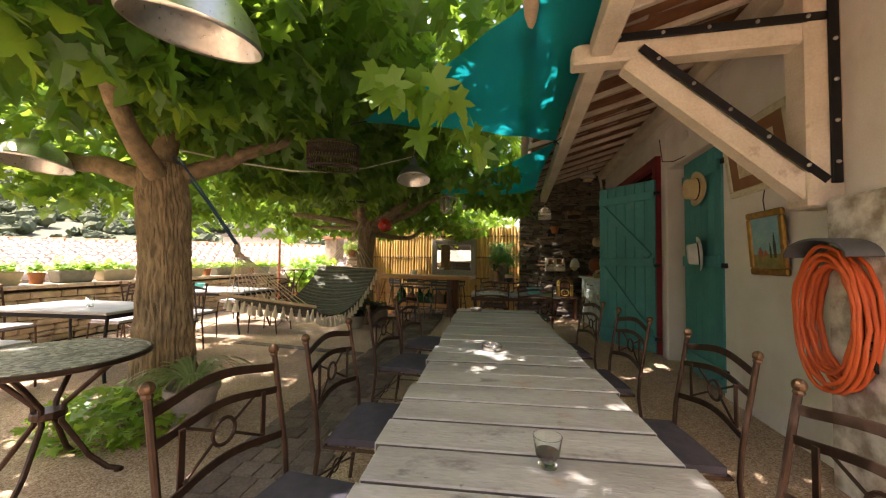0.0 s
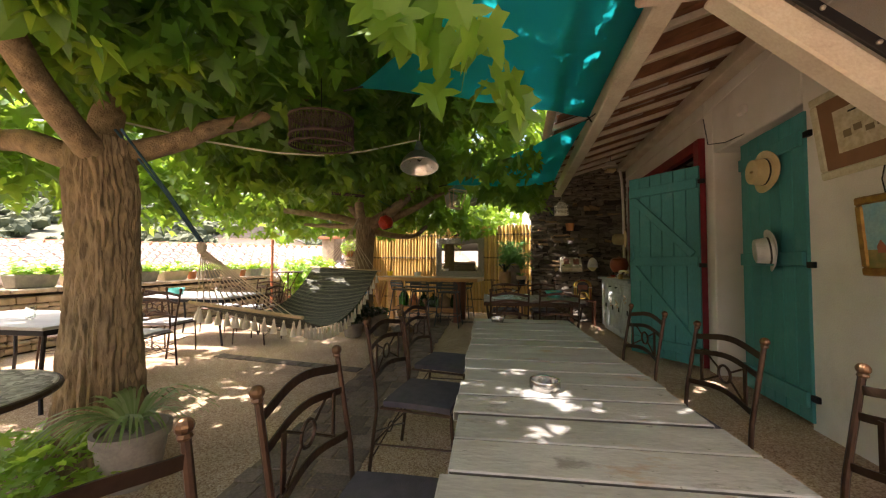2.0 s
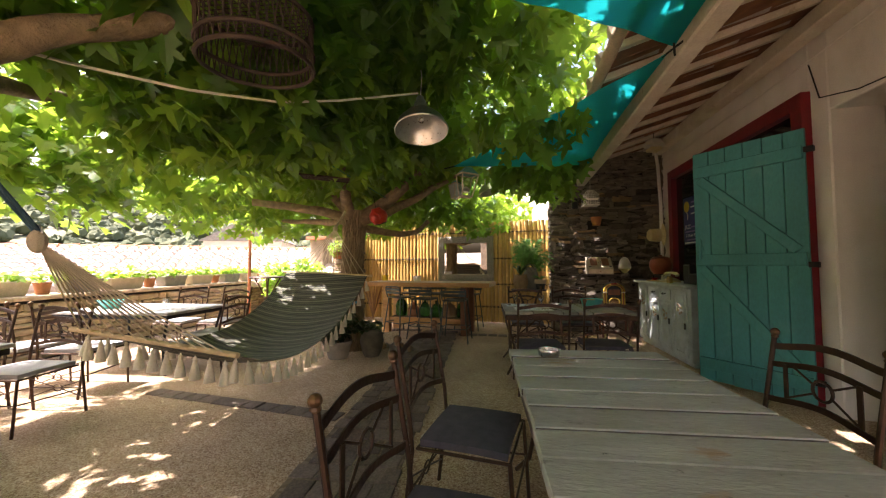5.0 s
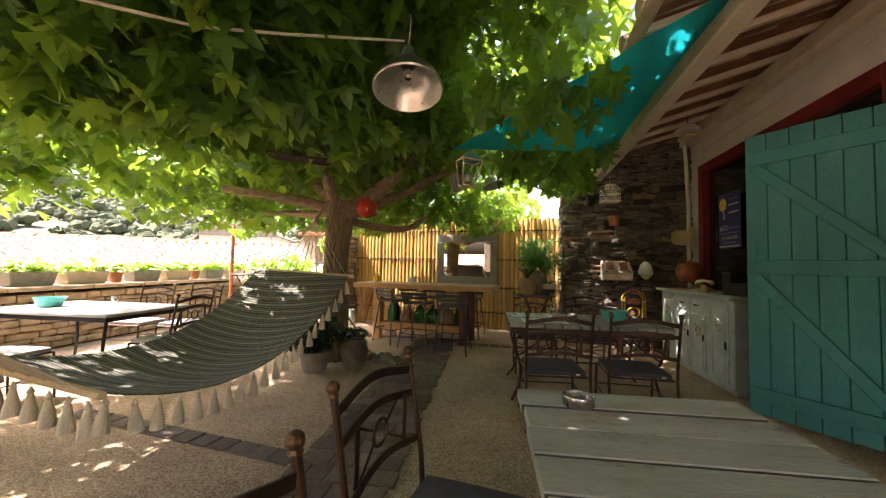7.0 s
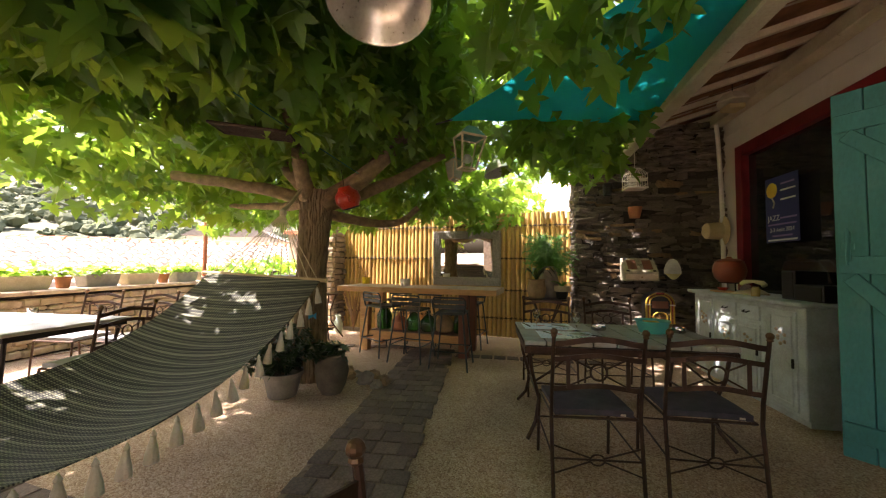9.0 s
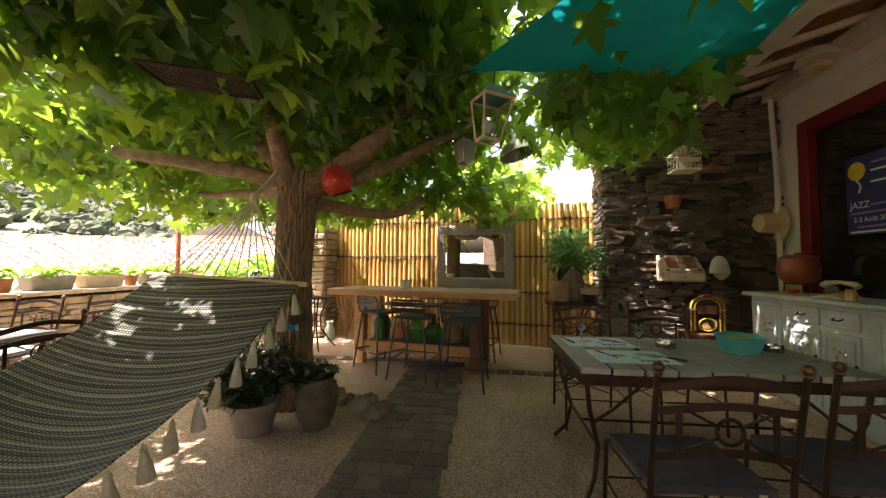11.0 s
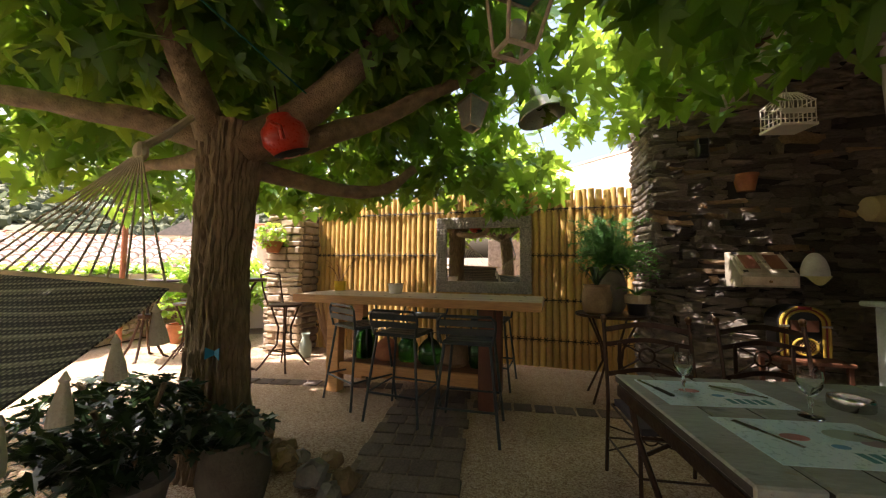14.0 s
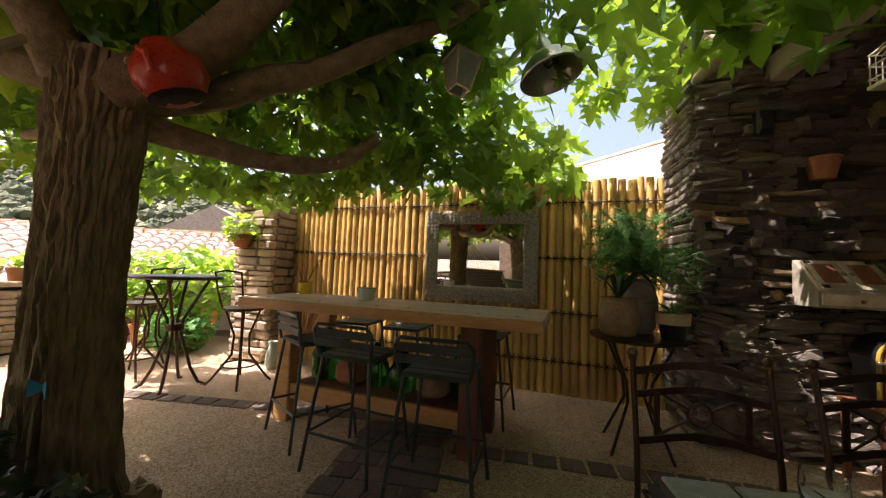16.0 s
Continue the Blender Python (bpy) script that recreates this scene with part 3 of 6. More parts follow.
def edge_b(y):
    return 0.3 if y < 6.6 else 0.8


crown_a = [p - Vector((-2.85, 2.85, 0)) for p in canopy(-2.5, 2.5, 3.5, 3.5, 10300, edge_a, 20)]
crown_b = [p - Vector((-2.54, 7.37, 0)) for p in canopy(-1.9, 7.2, 3.7, 3.3, 11300, edge_b, 10.0)]
# second, higher leaf layer added to shade what is below
for crown, n in ((crown_a, 1300), (crown_b, 1700)):
    for _ in range(n):
        a, q = rnd.uniform(0, 6.2832), 1.7 * math.sqrt(rnd.random())
        crown.append(Vector((q * math.cos(a), q * math.sin(a), 2.75 + 1.3 * rnd.random())))
# upper leaves between the crowns and the eave, and the low fringe on the valley side
for _ in range(260):
    crown_b.append(Vector((rnd.uniform(-0.3, 1.1), rnd.uniform(5.0, 7.4), rnd.uniform(3.3, 3.8))) - Vector((-2.54, 7.37, 0)))
# leaves added high to the left of the sail, shading the long table
for _ in range(180):
    crown_a.append(Vector((rnd.uniform(-2.4, -1.0), rnd.uniform(0.9, 4.9), rnd.uniform(3.0, 3.7))) - Vector((-2.85, 2.85, 0)))
for k in range(46):
    y0, x0, z0 = rnd.uniform(1.2, 9.4), rnd.uniform(-5.5, -4.5), rnd.uniform(1.78, 2.15)
    near = crown_a if y0 < 5.2 else crown_b
    at = Vector((-2.85, 2.85, 0)) if y0 < 5.2 else Vector((-2.54, 7.37, 0))
    for i in range(24):
        near.append(Vector((x0 + rnd.gauss(0, 0.16), y0 + rnd.gauss(0, 0.16), z0 + 0.9 * i / 24)) - at)
scatter_leaves("crown", crown_a, LEAF, tree_a, label="large lobed green leaves, sunlit from above")
scatter_leaves("crown", crown_b, LEAF, tree_b, label="large lobed green leaves, sunlit from above")
# the bough that hangs out over the table, in the sunlit leaf colour
bough = [Vector((-0.75 + 0.68 * u + rnd.gauss(0, 0.06), 2.45 + 0.1 * u + rnd.gauss(0, 0.10), 2.62 - 0.40 * u * u + rnd.gauss(0, 0.07))) - Vector((-2.85, 2.85, 0)) for u in [i / 26 for i in range(27)]]
tagged(scatter_leaves("hanging_bough", bough, LEAF_BRIGHT, tree_a, (0.17, 0.27), 0.75, "pale leaves on a hanging bough, sunlight put into their green"), kind="stuff")
bough = [Vector((rnd.uniform(-0.45, 0.8), 6.75 + rnd.gauss(0, 0.22), 2.62 + rnd.gauss(0, 0.11))) - Vector((-2.54, 7.37, 0)) for _ in range(85)]
tagged(scatter_leaves("hanging_bough", bough, LEAF, tree_b, (0.17, 0.26), 0.65, "leafy bough reaching towards the eave"), kind="stuff")

bough = [Vector((rnd.uniform(-0.55, 0.4), 5.35 + rnd.gauss(0, 0.18), 2.60 + rnd.gauss(0, 0.09))) - Vector((-2.54, 7.37, 0)) for _ in range(60)]
tagged(scatter_leaves("hanging_bough", bough, LEAF, tree_b, (0.16, 0.25), 0.65, "leafy bough hanging in front of the sail"), kind="stuff")

# ---- long plank table ----
def plank_table(name, x0, x1, y0, y1, along_x, planks, label):
    cx, cy = (x0 + x1) / 2, (y0 + y1) / 2
    t = root(name, Matrix.Translation((cx, cy, 0)), label, "table")
    w, d = x1 - x0, y1 - y0
    n = planks
    for k in range(n):
        if along_x:
            p = d / n
            g = Geo().box((rnd.uniform(-0.012, 0.012), -d / 2 + (k + 0.5) * p, 0.732 + rnd.uniform(-0.003, 0.003)), (w, p - rnd.uniform(0.010, 0.017), 0.036), 0.004)
        else:
            p = w / n
            g = Geo().box((-w / 2 + (k + 0.5) * p, rnd.uniform(-0.004, 0.004), 0.732 + rnd.uniform(-0.002, 0.002)), (p - 0.010, d, 0.036), 0.006)
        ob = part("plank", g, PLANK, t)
        # side faces take the darker colour, so the seams stand out
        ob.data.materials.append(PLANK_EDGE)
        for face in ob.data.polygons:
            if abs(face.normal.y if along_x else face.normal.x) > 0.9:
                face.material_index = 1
    # dark sheet added so that the gaps look shaded from above
    part("underboard", Geo().box((0, 0, 0.708), (w - 0.03, d - 0.03, 0.008), 0.001), MORTAR, t, "added dark sheet for the shade in the plank gaps")
    g = Geo()
    for sx in (-1, 1):
        g.box((sx * (w / 2 - 0.03), 0, 0.678), (0.04, d - 0.02, 0.05), 0.003)
    for sy in (-1, 1):
        g.box((0, sy * (d / 2 - 0.03), 0.678), (w - 0.1, 0.04, 0.05), 0.003)
    part("frame", g, IRON, t, "dark iron apron frame")
    for sx in (-1, 1):
        for sy in (-1, 1):
            px, py = sx * (w / 2 - 0.05), sy * (d / 2 - 0.06)
            pts = [(px, py, 0.68), (px - sx * 0.02, py - sy * 0.02, 0.5), (px - sx * 0.08, py - sy * 0.08, 0.28), (px - sx * 0.05, py - sy * 0.05, 0.12), (px + sx * 0.02, py + sy * 0.02, 0.012)]
            part("leg", Geo().tube(pts, 0.014, 8), IRON, t)
            part("scroll", Geo().tube([(px - sx * 0.03, py - sy * 0.03, 0.42), (px - sx * 0.16, py - sy * 0.05, 0.5), (px - sx * 0.3, py - sy * 0.06, 0.62), (px - sx * 0.36, py - sy * 0.06, 0.67)], 0.009), IRON, t)
    g = Geo().tube([(-w / 2 + 0.13, 0, 0.3), (w / 2 - 0.13, 0, 0.3)], 0.009)
    for sx in (-1, 1):
        g.tube([(sx * (w / 2 - 0.13), -d / 2 + 0.14, 0.28), (sx * (w / 2 - 0.13), d / 2 - 0.14, 0.28)], 0.009)
    part("stretcher", g, IRON, t)
    return t


plank_table("dining_table", -0.33, 0.57, 0.15, 4.29, True, 22, "long table of weathered grey planks on iron legs")
plank_table("dining_table", -0.26, 1.24, 6.16, 7.05, False, 9, "smaller table of worn grey planks, laid for a meal")


# ---- wrought iron chairs ----
def build_chair(m, label, cushion=CUSHION):
    c = root("chair", m, label, "chair", "wrought iron chairs")
    part("seat_cushion", Geo().sheet(lambda u, v: (-0.225 + 0.45 * u, -0.21 + 0.42 * v, 0.462 + 0.022 * math.sin(math.pi * min(max(u, 0.02), 0.98)) ** 0.4 * math.sin(math.pi * min(max(v, 0.02), 0.98)) ** 0.4), 12, 12, 0.035), cushion, c, "", True)
    part("cushion_label", Geo().box((0.16, -0.225, 0.45), (0.03, 0.004, 0.012), 0.001), TASSEL, c, "white sewn label")
    part("seat_frame", Geo().tube([(-0.235, -0.22, 0.425), (0.235, -0.22, 0.425), (0.235, 0.22, 0.425), (-0.235, 0.22, 0.425)], 0.009, 6, True), IRON, c)
    for sx in (-1, 1):
        b = part("back_leg", Geo().tube([(sx * 0.25, -0.29, 0.0), (sx * 0.25, -0.24, 0.42), (sx * 0.25, -0.25, 0.55), (sx * 0.25, -0.315, 0.92)], 0.0115, 8), IRON, c)
        part("finial", Geo().ball((sx * 0.25, -0.318, 0.937), 0.021, 8).lathe([(0.014, 0.908), (0.017, 0.914), (0.014, 0.922)], 8, Matrix.Translation((sx * 0.25, -0.316, 0))), BRONZE, b, "worn bronze ball finial")
        part("front_leg", Geo().tube([(sx * 0.235, 0.22, 0.43), (sx * 0.24, 0.235, 0.2), (sx * 0.24, 0.245, 0.0)], 0.0105, 8), IRON, c)

    def yb(z):
        return -0.25 - 0.065 * (z - 0.55) / 0.37

    for z0, rise, wd in ((0.865, 0.035, 0.016), (0.775, 0.03, 0.014), (0.60, 0.03, 0.014)):
        g = Geo()
        pts = [(-0.25 + 0.5 * i / 12, yb(z0) - 0.025 * math.sin(math.pi * i / 12), z0 + rise * math.sin(math.pi * i / 12) ** 1.5) for i in range(13)]
        g.sheet(lambda u, v: (pts[round(u * 12)][0], pts[round(u * 12)][1] - 0.003, pts[round(u * 12)][2] + (v - 0.5) * 2 * wd), 12, 1, 0.007)
        part("back_rail", g, IRON, c)
    for sx in (-1, 1):
        part("back_slat", Geo().box((sx * 0.165, yb(0.69) - 0.012, 0.70), (0.022, 0.007, 0.18), 0.001), IRON, c)
        for z1 in (0.625, 0.79):
            part("back_bar", Geo().tube([(sx * 0.042, yb(0.71) - 0.022, 0.71 + (z1 - 0.71) * 0.25), (sx * 0.16, yb(z1) - 0.016, z1)], 0.0055), IRON, c)
    ring = [(0.045 * math.cos(k * math.pi / 10), yb(0.71) - 0.022, 0.71 + 0.045 * math.sin(k * math.pi / 10)) for k in range(20)]
    part("back_ring", Geo().tube(ring, 0.007, 6, True), IRON, c)
    g = Geo().tube([(-0.24, -0.265, 0.21), (0.24, -0.265, 0.21)], 0.006).tube([(-0.24, 0.235, 0.24), (0.24, 0.235, 0.24)], 0.006)
    for sx in (-1, 1):
        g.tube([(sx * 0.245, -0.265, 0.21), (sx * 0.24, 0.235, 0.24)], 0.006)
        g.tube([(sx * 0.24, -0.27, 0.13), (sx * 0.04, -0.265, 0.20)], 0.005).tube([(sx * 0.24, -0.262, 0.28), (sx * 0.04, -0.265, 0.22)], 0.005)
    g.tube([(0.04 * math.cos(k * math.pi / 8), -0.266, 0.21 + 0.03 * math.sin(k * math.pi / 8)) for k in range(16)], 0.005, 6, True)
    part("stretcher", g, IRON, c)
    return c


CH_LABEL = "brown wrought iron chair with dark seat cushion at the plank table"
first = build_chair(pose(-0.61, 1.13, 0, 0, 0, -99), CH_LABEL)
for x, y, a in ((-0.53, 1.88, -92), (-0.59, 3.02, -100), (-0.55, 3.80, -103), (0.665, 1.0, 92), (0.79, 1.88, 91), (0.76, 2.80, 93), (0.74, 3.72, 95)):
    copy_thing(first, pose(x, y, 0, 0, 0, a))
for x, y, a in ((0.08, 5.84, 2), (0.76, 5.9, -3), (0.13, 7.35, 178), (0.83, 7.38, 182)):
    tagged(copy_thing(first, pose(x, y, 0, 0, 0, a)), "brown wrought iron chair at the laid plank table")

# ---- blue doors ----
def plank_door(m, w, h, label, braces):
    d = root("door", m, label, "door")
    n = 6
    for k in range(n):
        p = w / n
        part("board", Geo().box((-w / 2 + (k + 0.5) * p, 0, h / 2), (p - 0.005, 0.03, h + rnd.uniform(-0.008, 0.008)), 0.004), TEAL, d)
    for z in (0.18, h * 0.52, h - 0.22):
        part("ledge", Geo().box((0, -0.03, z), (w - 0.03, 0.03, 0.12), 0.005), TEAL, d)
    if braces:
        for z0, z1 in ((0.24, h * 0.52 - 0.06), (h * 0.52 + 0.06, h - 0.28)):
            ln = math.hypot(w - 0.1, z1 - z0)
            a = math.degrees(math.atan2(z1 - z0, w - 0.1))
            part("brace", Geo().box((0, 0, 0), (ln - 0.06, 0.028, 0.09), 0.005, Matrix.Translation((0, -0.03, (z0 + z1) / 2)) @ pose(0, 0, 0, 0, a, 0)), TEAL, d)
        b = part("bolt", Geo().box((-w / 2 + 0.07, -0.055, h * 0.57), (0.025, 0.02, 0.2), 0.004).tube([(-w / 2 + 0.07, -0.07, h * 0.52), (-w / 2 + 0.07, -0.07, h * 0.62)], 0.008).box((-w / 2 + 0.07, -0.05, h * 0.57), (0.06, 0.012, 0.05), 0.003), TEAL, d, "painted iron bolt")
    for z in (h * 0.5, h - 0.2, 0.2):
        part("hinge", Geo().box((w / 2 + 0.02, 0.0, z), (0.07, 0.04, 0.05), 0.004), BLACK_IRON, d)
    return d


def between(a, b):
    """Pose at the middle of a and b on the floor, local x from a to b."""
    a, b = Vector(a), Vector(b)
    return pose((a.x + b.x) / 2, (a.y + b.y) / 2, a.z, 0, 0, math.degrees(math.atan2(b.y - a.y, b.x - a.x)))


plank_door(between((1.86, 6.20, 0.05), (2.40, 5.42, 0.05)), 0.93, 2.47, "teal plank door with diagonal braces, standing open", True)
door_two = plank_door(between((2.47, 4.80, 0.05), (2.345, 3.87, 0.05)), 0.93, 2.50, "faded teal plank door hung with hats, ajar in its recess", False)

# ---- red framed glazed opening ----
w = root("window_1", HW, "wide dark red frame with glass on the house wall", "window", kind="structure")
g = Geo()
for c, s in (((-0.01, 5.13, 1.45), (0.12, 0.14, 2.86)), ((-0.01, 2.27, 1.45), (0.12, 0.14, 2.86)), ((-0.01, 3.7, 2.81), (0.12, 2.72, 0.14)), ((-0.01, 3.7, 0.1), (0.12, 2.72, 0.2))):
    g.box(c, s, 0.006)
part("frame", g, RED, w)
# opaque pane, near black in place of the unlit room behind it
MIRR = bpy.data.materials.new("room_dark_glass")
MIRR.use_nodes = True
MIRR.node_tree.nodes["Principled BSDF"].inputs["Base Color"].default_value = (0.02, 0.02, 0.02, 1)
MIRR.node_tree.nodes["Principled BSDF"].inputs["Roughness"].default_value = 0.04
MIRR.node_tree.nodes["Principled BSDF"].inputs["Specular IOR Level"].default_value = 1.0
part("pane", Geo().box((0.02, 3.7, 1.47), (0.01, 2.72, 2.54), 0.001), MIRR, w, "reflecting pane with the dark of the room in its colour")

# ---- bamboo fence ----
fence = root("fence", FENCE, "fence of yellow bamboo canes lashed with black cord", "fence")
CANES = []
for k in range(5):
    g, z = Geo(), 0.02
    prof = []
    while z < 1.8:
        st = rnd.uniform(0.28, 0.38)
        prof += [(0.0435, z), (0.0455, z + 0.012), (0.0435, z + 0.025), (0.043, z + st - 0.02)]
        z += st
    prof += [(0.041, 2.22 + 0.007 * k), (0.036, 2.245 + 0.007 * k), (0.012, 2.25 + 0.007 * k)]
    CANES.append(g.lathe(prof, 10).mesh("cane", BAMBOO, True))
n_canes = 54
for k in range(n_canes):
    piece(CANES[rnd.randrange(5)], "cane", fence, pose(0.045 + k * 0.0845, rnd.uniform(-0.006, 0.006), 0, rnd.uniform(-0.3, 0.3), rnd.uniform(-0.3, 0.3), rnd.uniform(0, 360)))
# panel added behind the canes to stop sunlight leaking through
part("backing", Geo().box((n_canes * 0.0845 / 2, 0.055, 1.1), (n_canes * 0.0845, 0.012, 2.1), 0.002), BAMBOO, fence, "added bamboo coloured panel blocking light between the canes")
for z in (0.36, 0.86, 1.43, 2.02):
    g = Geo().tube([(0.0, -0.05, z), (n_canes * 0.0845, -0.05, z)], 0.006)
    for k in range(n_canes + 1):
        x = k * 0.0845
        g.tube([(x - 0.025, -0.035, z - 0.028), (x, -0.052, z), (x + 0.025, -0.035, z + 0.028)], 0.005, 5)
        g.tube([(x - 0.025, -0.035, z + 0.028), (x, -0.054, z), (x + 0.025, -0.035, z - 0.028)], 0.005, 5)
    part("cord", g, CORD, fence, "black cord lashing")

# ---- mirror on the fence ----
mir = root("mirror", Matrix.Translation((-0.905, 10.06, 0.93)) @ pose(0, 0, 0, 1, 0, -10.4), "wide mirror in a carved grey frame on the bamboo fence", "mirror")
FRAMEGREY = material("carved_grey_wood", (0.42, 0.40, 0.34), (0.22, 0.20, 0.17), 0.8, scale=45, fine=120, spread=0.4, bump=1.0)
for c, s in (((0, 0, 0.075), (1.28, 0.05, 0.15)), ((0, 0, 0.935), (1.28, 0.05, 0.15)), ((-0.565, 0, 0.505), (0.15, 0.05, 0.71)), ((0.565, 0, 0.505), (0.15, 0.05, 0.71))):
    f = part("frame_side", Geo().box(c, s, 0.01), FRAMEGREY, mir)
    g = Geo()
    horizontal = s[0] > s[2]
    ln = s[0] if horizontal else s[2]
    n = int(ln / 0.045)
    for k in range(n):
        o = -ln / 2 + (k + 0.5) * ln / n
        for e in (-0.045, 0.0, 0.045):
            g.ball((c[0] + (o if horizontal else e), -0.026, c[2] + (e if horizontal else o)), 0.014, 5)
    part("carving", g, FRAMEGREY, f)
SILVER = bpy.data.materials.new("mirror_silver")
SILVER.use_nodes = True
SILVER.node_tree.nodes["Principled BSDF"].inputs["Metallic"].default_value = 1
SILVER.node_tree.nodes["Principled BSDF"].inputs["Roughness"].default_value = 0.01
SILVER.node_tree.nodes["Principled BSDF"].inputs["Base Color"].default_value = (0.9, 0.9, 0.9, 1)
part("glass", Geo().box((0, -0.005, 0.505), (0.98, 0.012, 0.71), 0.001), SILVER, mir, "mirror glass")

# ---- bar table and stools ----
BAR = Matrix.Translation((-2.82, 8.74, 0)) @ pose(0, 0, 0, 0, 0, -10.5)
bar = root("bar_table", BAR, "high pine bar table with thick legs and a low shelf", "table")
# top boards: bleached wood, with the light falling on it mixed into the colour
BLEACHED_LIT = material("bleached_lit_pine", (0.62, 0.48, 0.34), (0.46, 0.33, 0.21), 0.5, scale=3, stretch=(0.5, 5, 4), fine=20, bump=0.2, grime=0.4)
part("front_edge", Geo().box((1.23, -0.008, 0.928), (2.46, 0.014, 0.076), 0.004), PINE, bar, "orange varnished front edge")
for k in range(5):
    part("top_board", Geo().box((1.23, 0.075 + k * 0.15, 0.93 + rnd.uniform(-0.001, 0.001)), (2.46, 0.146, 0.08), 0.006), BLEACHED_LIT, bar)
g = Geo()
for q in range(9):
    for e in (0.11, 0.62):
        g.lathe([(0.012, 0.9715), (0.012, 0.973)], 8, Matrix.Translation((0.2 + q * 0.26, e, 0)))
tagged(part("nail_heads", g, BLACK_IRON, bar), kind="stuff")
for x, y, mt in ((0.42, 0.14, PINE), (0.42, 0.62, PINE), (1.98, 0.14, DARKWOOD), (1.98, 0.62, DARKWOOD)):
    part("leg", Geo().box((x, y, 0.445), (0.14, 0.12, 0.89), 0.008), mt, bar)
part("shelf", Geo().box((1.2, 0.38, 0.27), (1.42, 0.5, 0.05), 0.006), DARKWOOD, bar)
part("shelf_rail", Geo().box((1.2, 0.12, 0.24), (1.42, 0.04, 0.12), 0.006), PINE, bar)

STEEL = material("dark_green_grey_steel", (0.045, 0.06, 0.06), (0.03, 0.04, 0.042), 0.4, 0.3, bump=0.05)


def build_stool(m):
    s = root("bar_stool", m, "dark grey metal bar stool with slatted low back", "stool", "bar stools")
    for k in range(4):
        part("seat_slat", Geo().box((0, -0.14 + k * 0.094, 0.70), (0.36, 0.08, 0.016), 0.004), STEEL, s)
    part("seat_frame", Geo().tube([(-0.18, -0.18, 0.69), (0.18, -0.18, 0.69), (0.18, 0.18, 0.69), (-0.18, 0.18, 0.69)], 0.011, 6, True), STEEL, s)
    for sx in (-1, 1):
        for sy in (-1, 1):
            part("leg", Geo().tube([(sx * 0.17, sy * 0.17, 0.70), (sx * 0.245, sy * 0.245, 0.0)], 0.0115, 8), STEEL, s)
    arch = [(-0.19, -0.19, 0.69), (-0.21, -0.21, 0.80), (-0.21, -0.22, 0.86), (-0.18, -0.226, 0.895), (0.18, -0.226, 0.895), (0.21, -0.22, 0.86), (0.21, -0.21, 0.80), (0.19, -0.19, 0.69)]
    part("back_frame", Geo().tube(arch, 0.011, 8), STEEL, s)
    for z in (0.845, 0.785):
        part("back_slat", Geo().box((0, -0.215, z), (0.41, 0.01, 0.048), 0.003), STEEL, s)
    fr = 0.222
    for a, b in (((-fr, -fr), (fr, -fr)), ((fr, -fr), (fr, fr)), ((fr, fr), (-fr, fr)), ((-fr, fr), (-fr, -fr))):
        part("foot_rest", Geo().tube([(*a, 0.23), (*b, 0.23)], 0.009, 6), STEEL, s)
    return s


st = build_stool(pose(-0.98, 8.08, 0, 0, 0, -6))
for x, y, a in ((-1.55, 8.30, -14), (-2.05, 8.62, -38), (-1.55, 9.45, 172), (-0.80, 9.28, 168), (-2.1, 9.6, 175)):
    copy_thing(st, pose(x, y, 0, 0, 0, a))

# ---- shade sails ----
def sail(name, a, b, c, sag, label):
    a, b, c = Vector(a), Vector(b), Vector(c)
    mid = (a + b + c) / 3

    def fn(u, v):
        p = a * (1 - u) + (b * (1 - v) + c * v) * u
        w0, w1, w2 = 1 - u, u * (1 - v), u * v
        inward = 4 * (w0 * w1 + w1 * w2 + w0 * w2) / 3 * (1 - 27 * w0 * w1 * w2) * 0.16
        p = p + (mid - p) * inward
        ripple = 0.022 * math.sin(w0 * 26 + v * 7) * u * (1 - u) * 4
        return p - Vector((0, 0, sag * 27 * w0 * w1 * w2 + ripple * 0.5))

    s = root(name, Matrix.Identity(4), label, "shade sail", "turquoise shade sails")
    part("cloth", Geo().sheet(fn, 40, 30, 0.003), SAIL, s, "", True)
    for p in (a, b, c):
        d = (p - mid).normalized()
        part("tie", Geo().tube([p - d * 0.05, p + d * 0.12], 0.008), CORD, s)
    return s


sail("shade_sail", (-1.22, 3.35, 2.67), (0.83, 4.48, 2.80), (0.78, 1.75, 3.02), 0.10, "turquoise cloth shade sail tied to the eave beam")
sail("shade_sail", (-0.88, 6.45, 2.56), (0.86, 4.62, 2.84), (0.86, 6.72, 2.57), 0.14, "smaller turquoise shade sail tied below the eave")

# ---- hammock ----
HB = [Vector(p) for p in ((-3.10, 3.95, 0.89), (-1.93, 3.80, 0.80), (-3.16, 6.53, 1.21), (-1.99, 6.42, 1.16))]
WEAVE = bpy.data.materials.new("black_cream_weave")
WEAVE.use_nodes = True
wn2, wl2 = WEAVE.node_tree.nodes, WEAVE.node_tree.links
co = wn2.new("ShaderNodeUVMap")
mp = wn2.new("ShaderNodeMapping")
mp.inputs["Scale"].default_value = (1, 1, 1)
wl2.new(co.outputs[0], mp.inputs[0])
def weave_wave(scale, bend, axis):
    wv = wn2.new("ShaderNodeTexWave")
    wv.inputs["Scale"].default_value, wv.inputs["Distortion"].default_value = scale, bend
    wv.bands_direction = axis
    wl2.new(mp.outputs[0], wv.inputs["Vector"])
    return wv


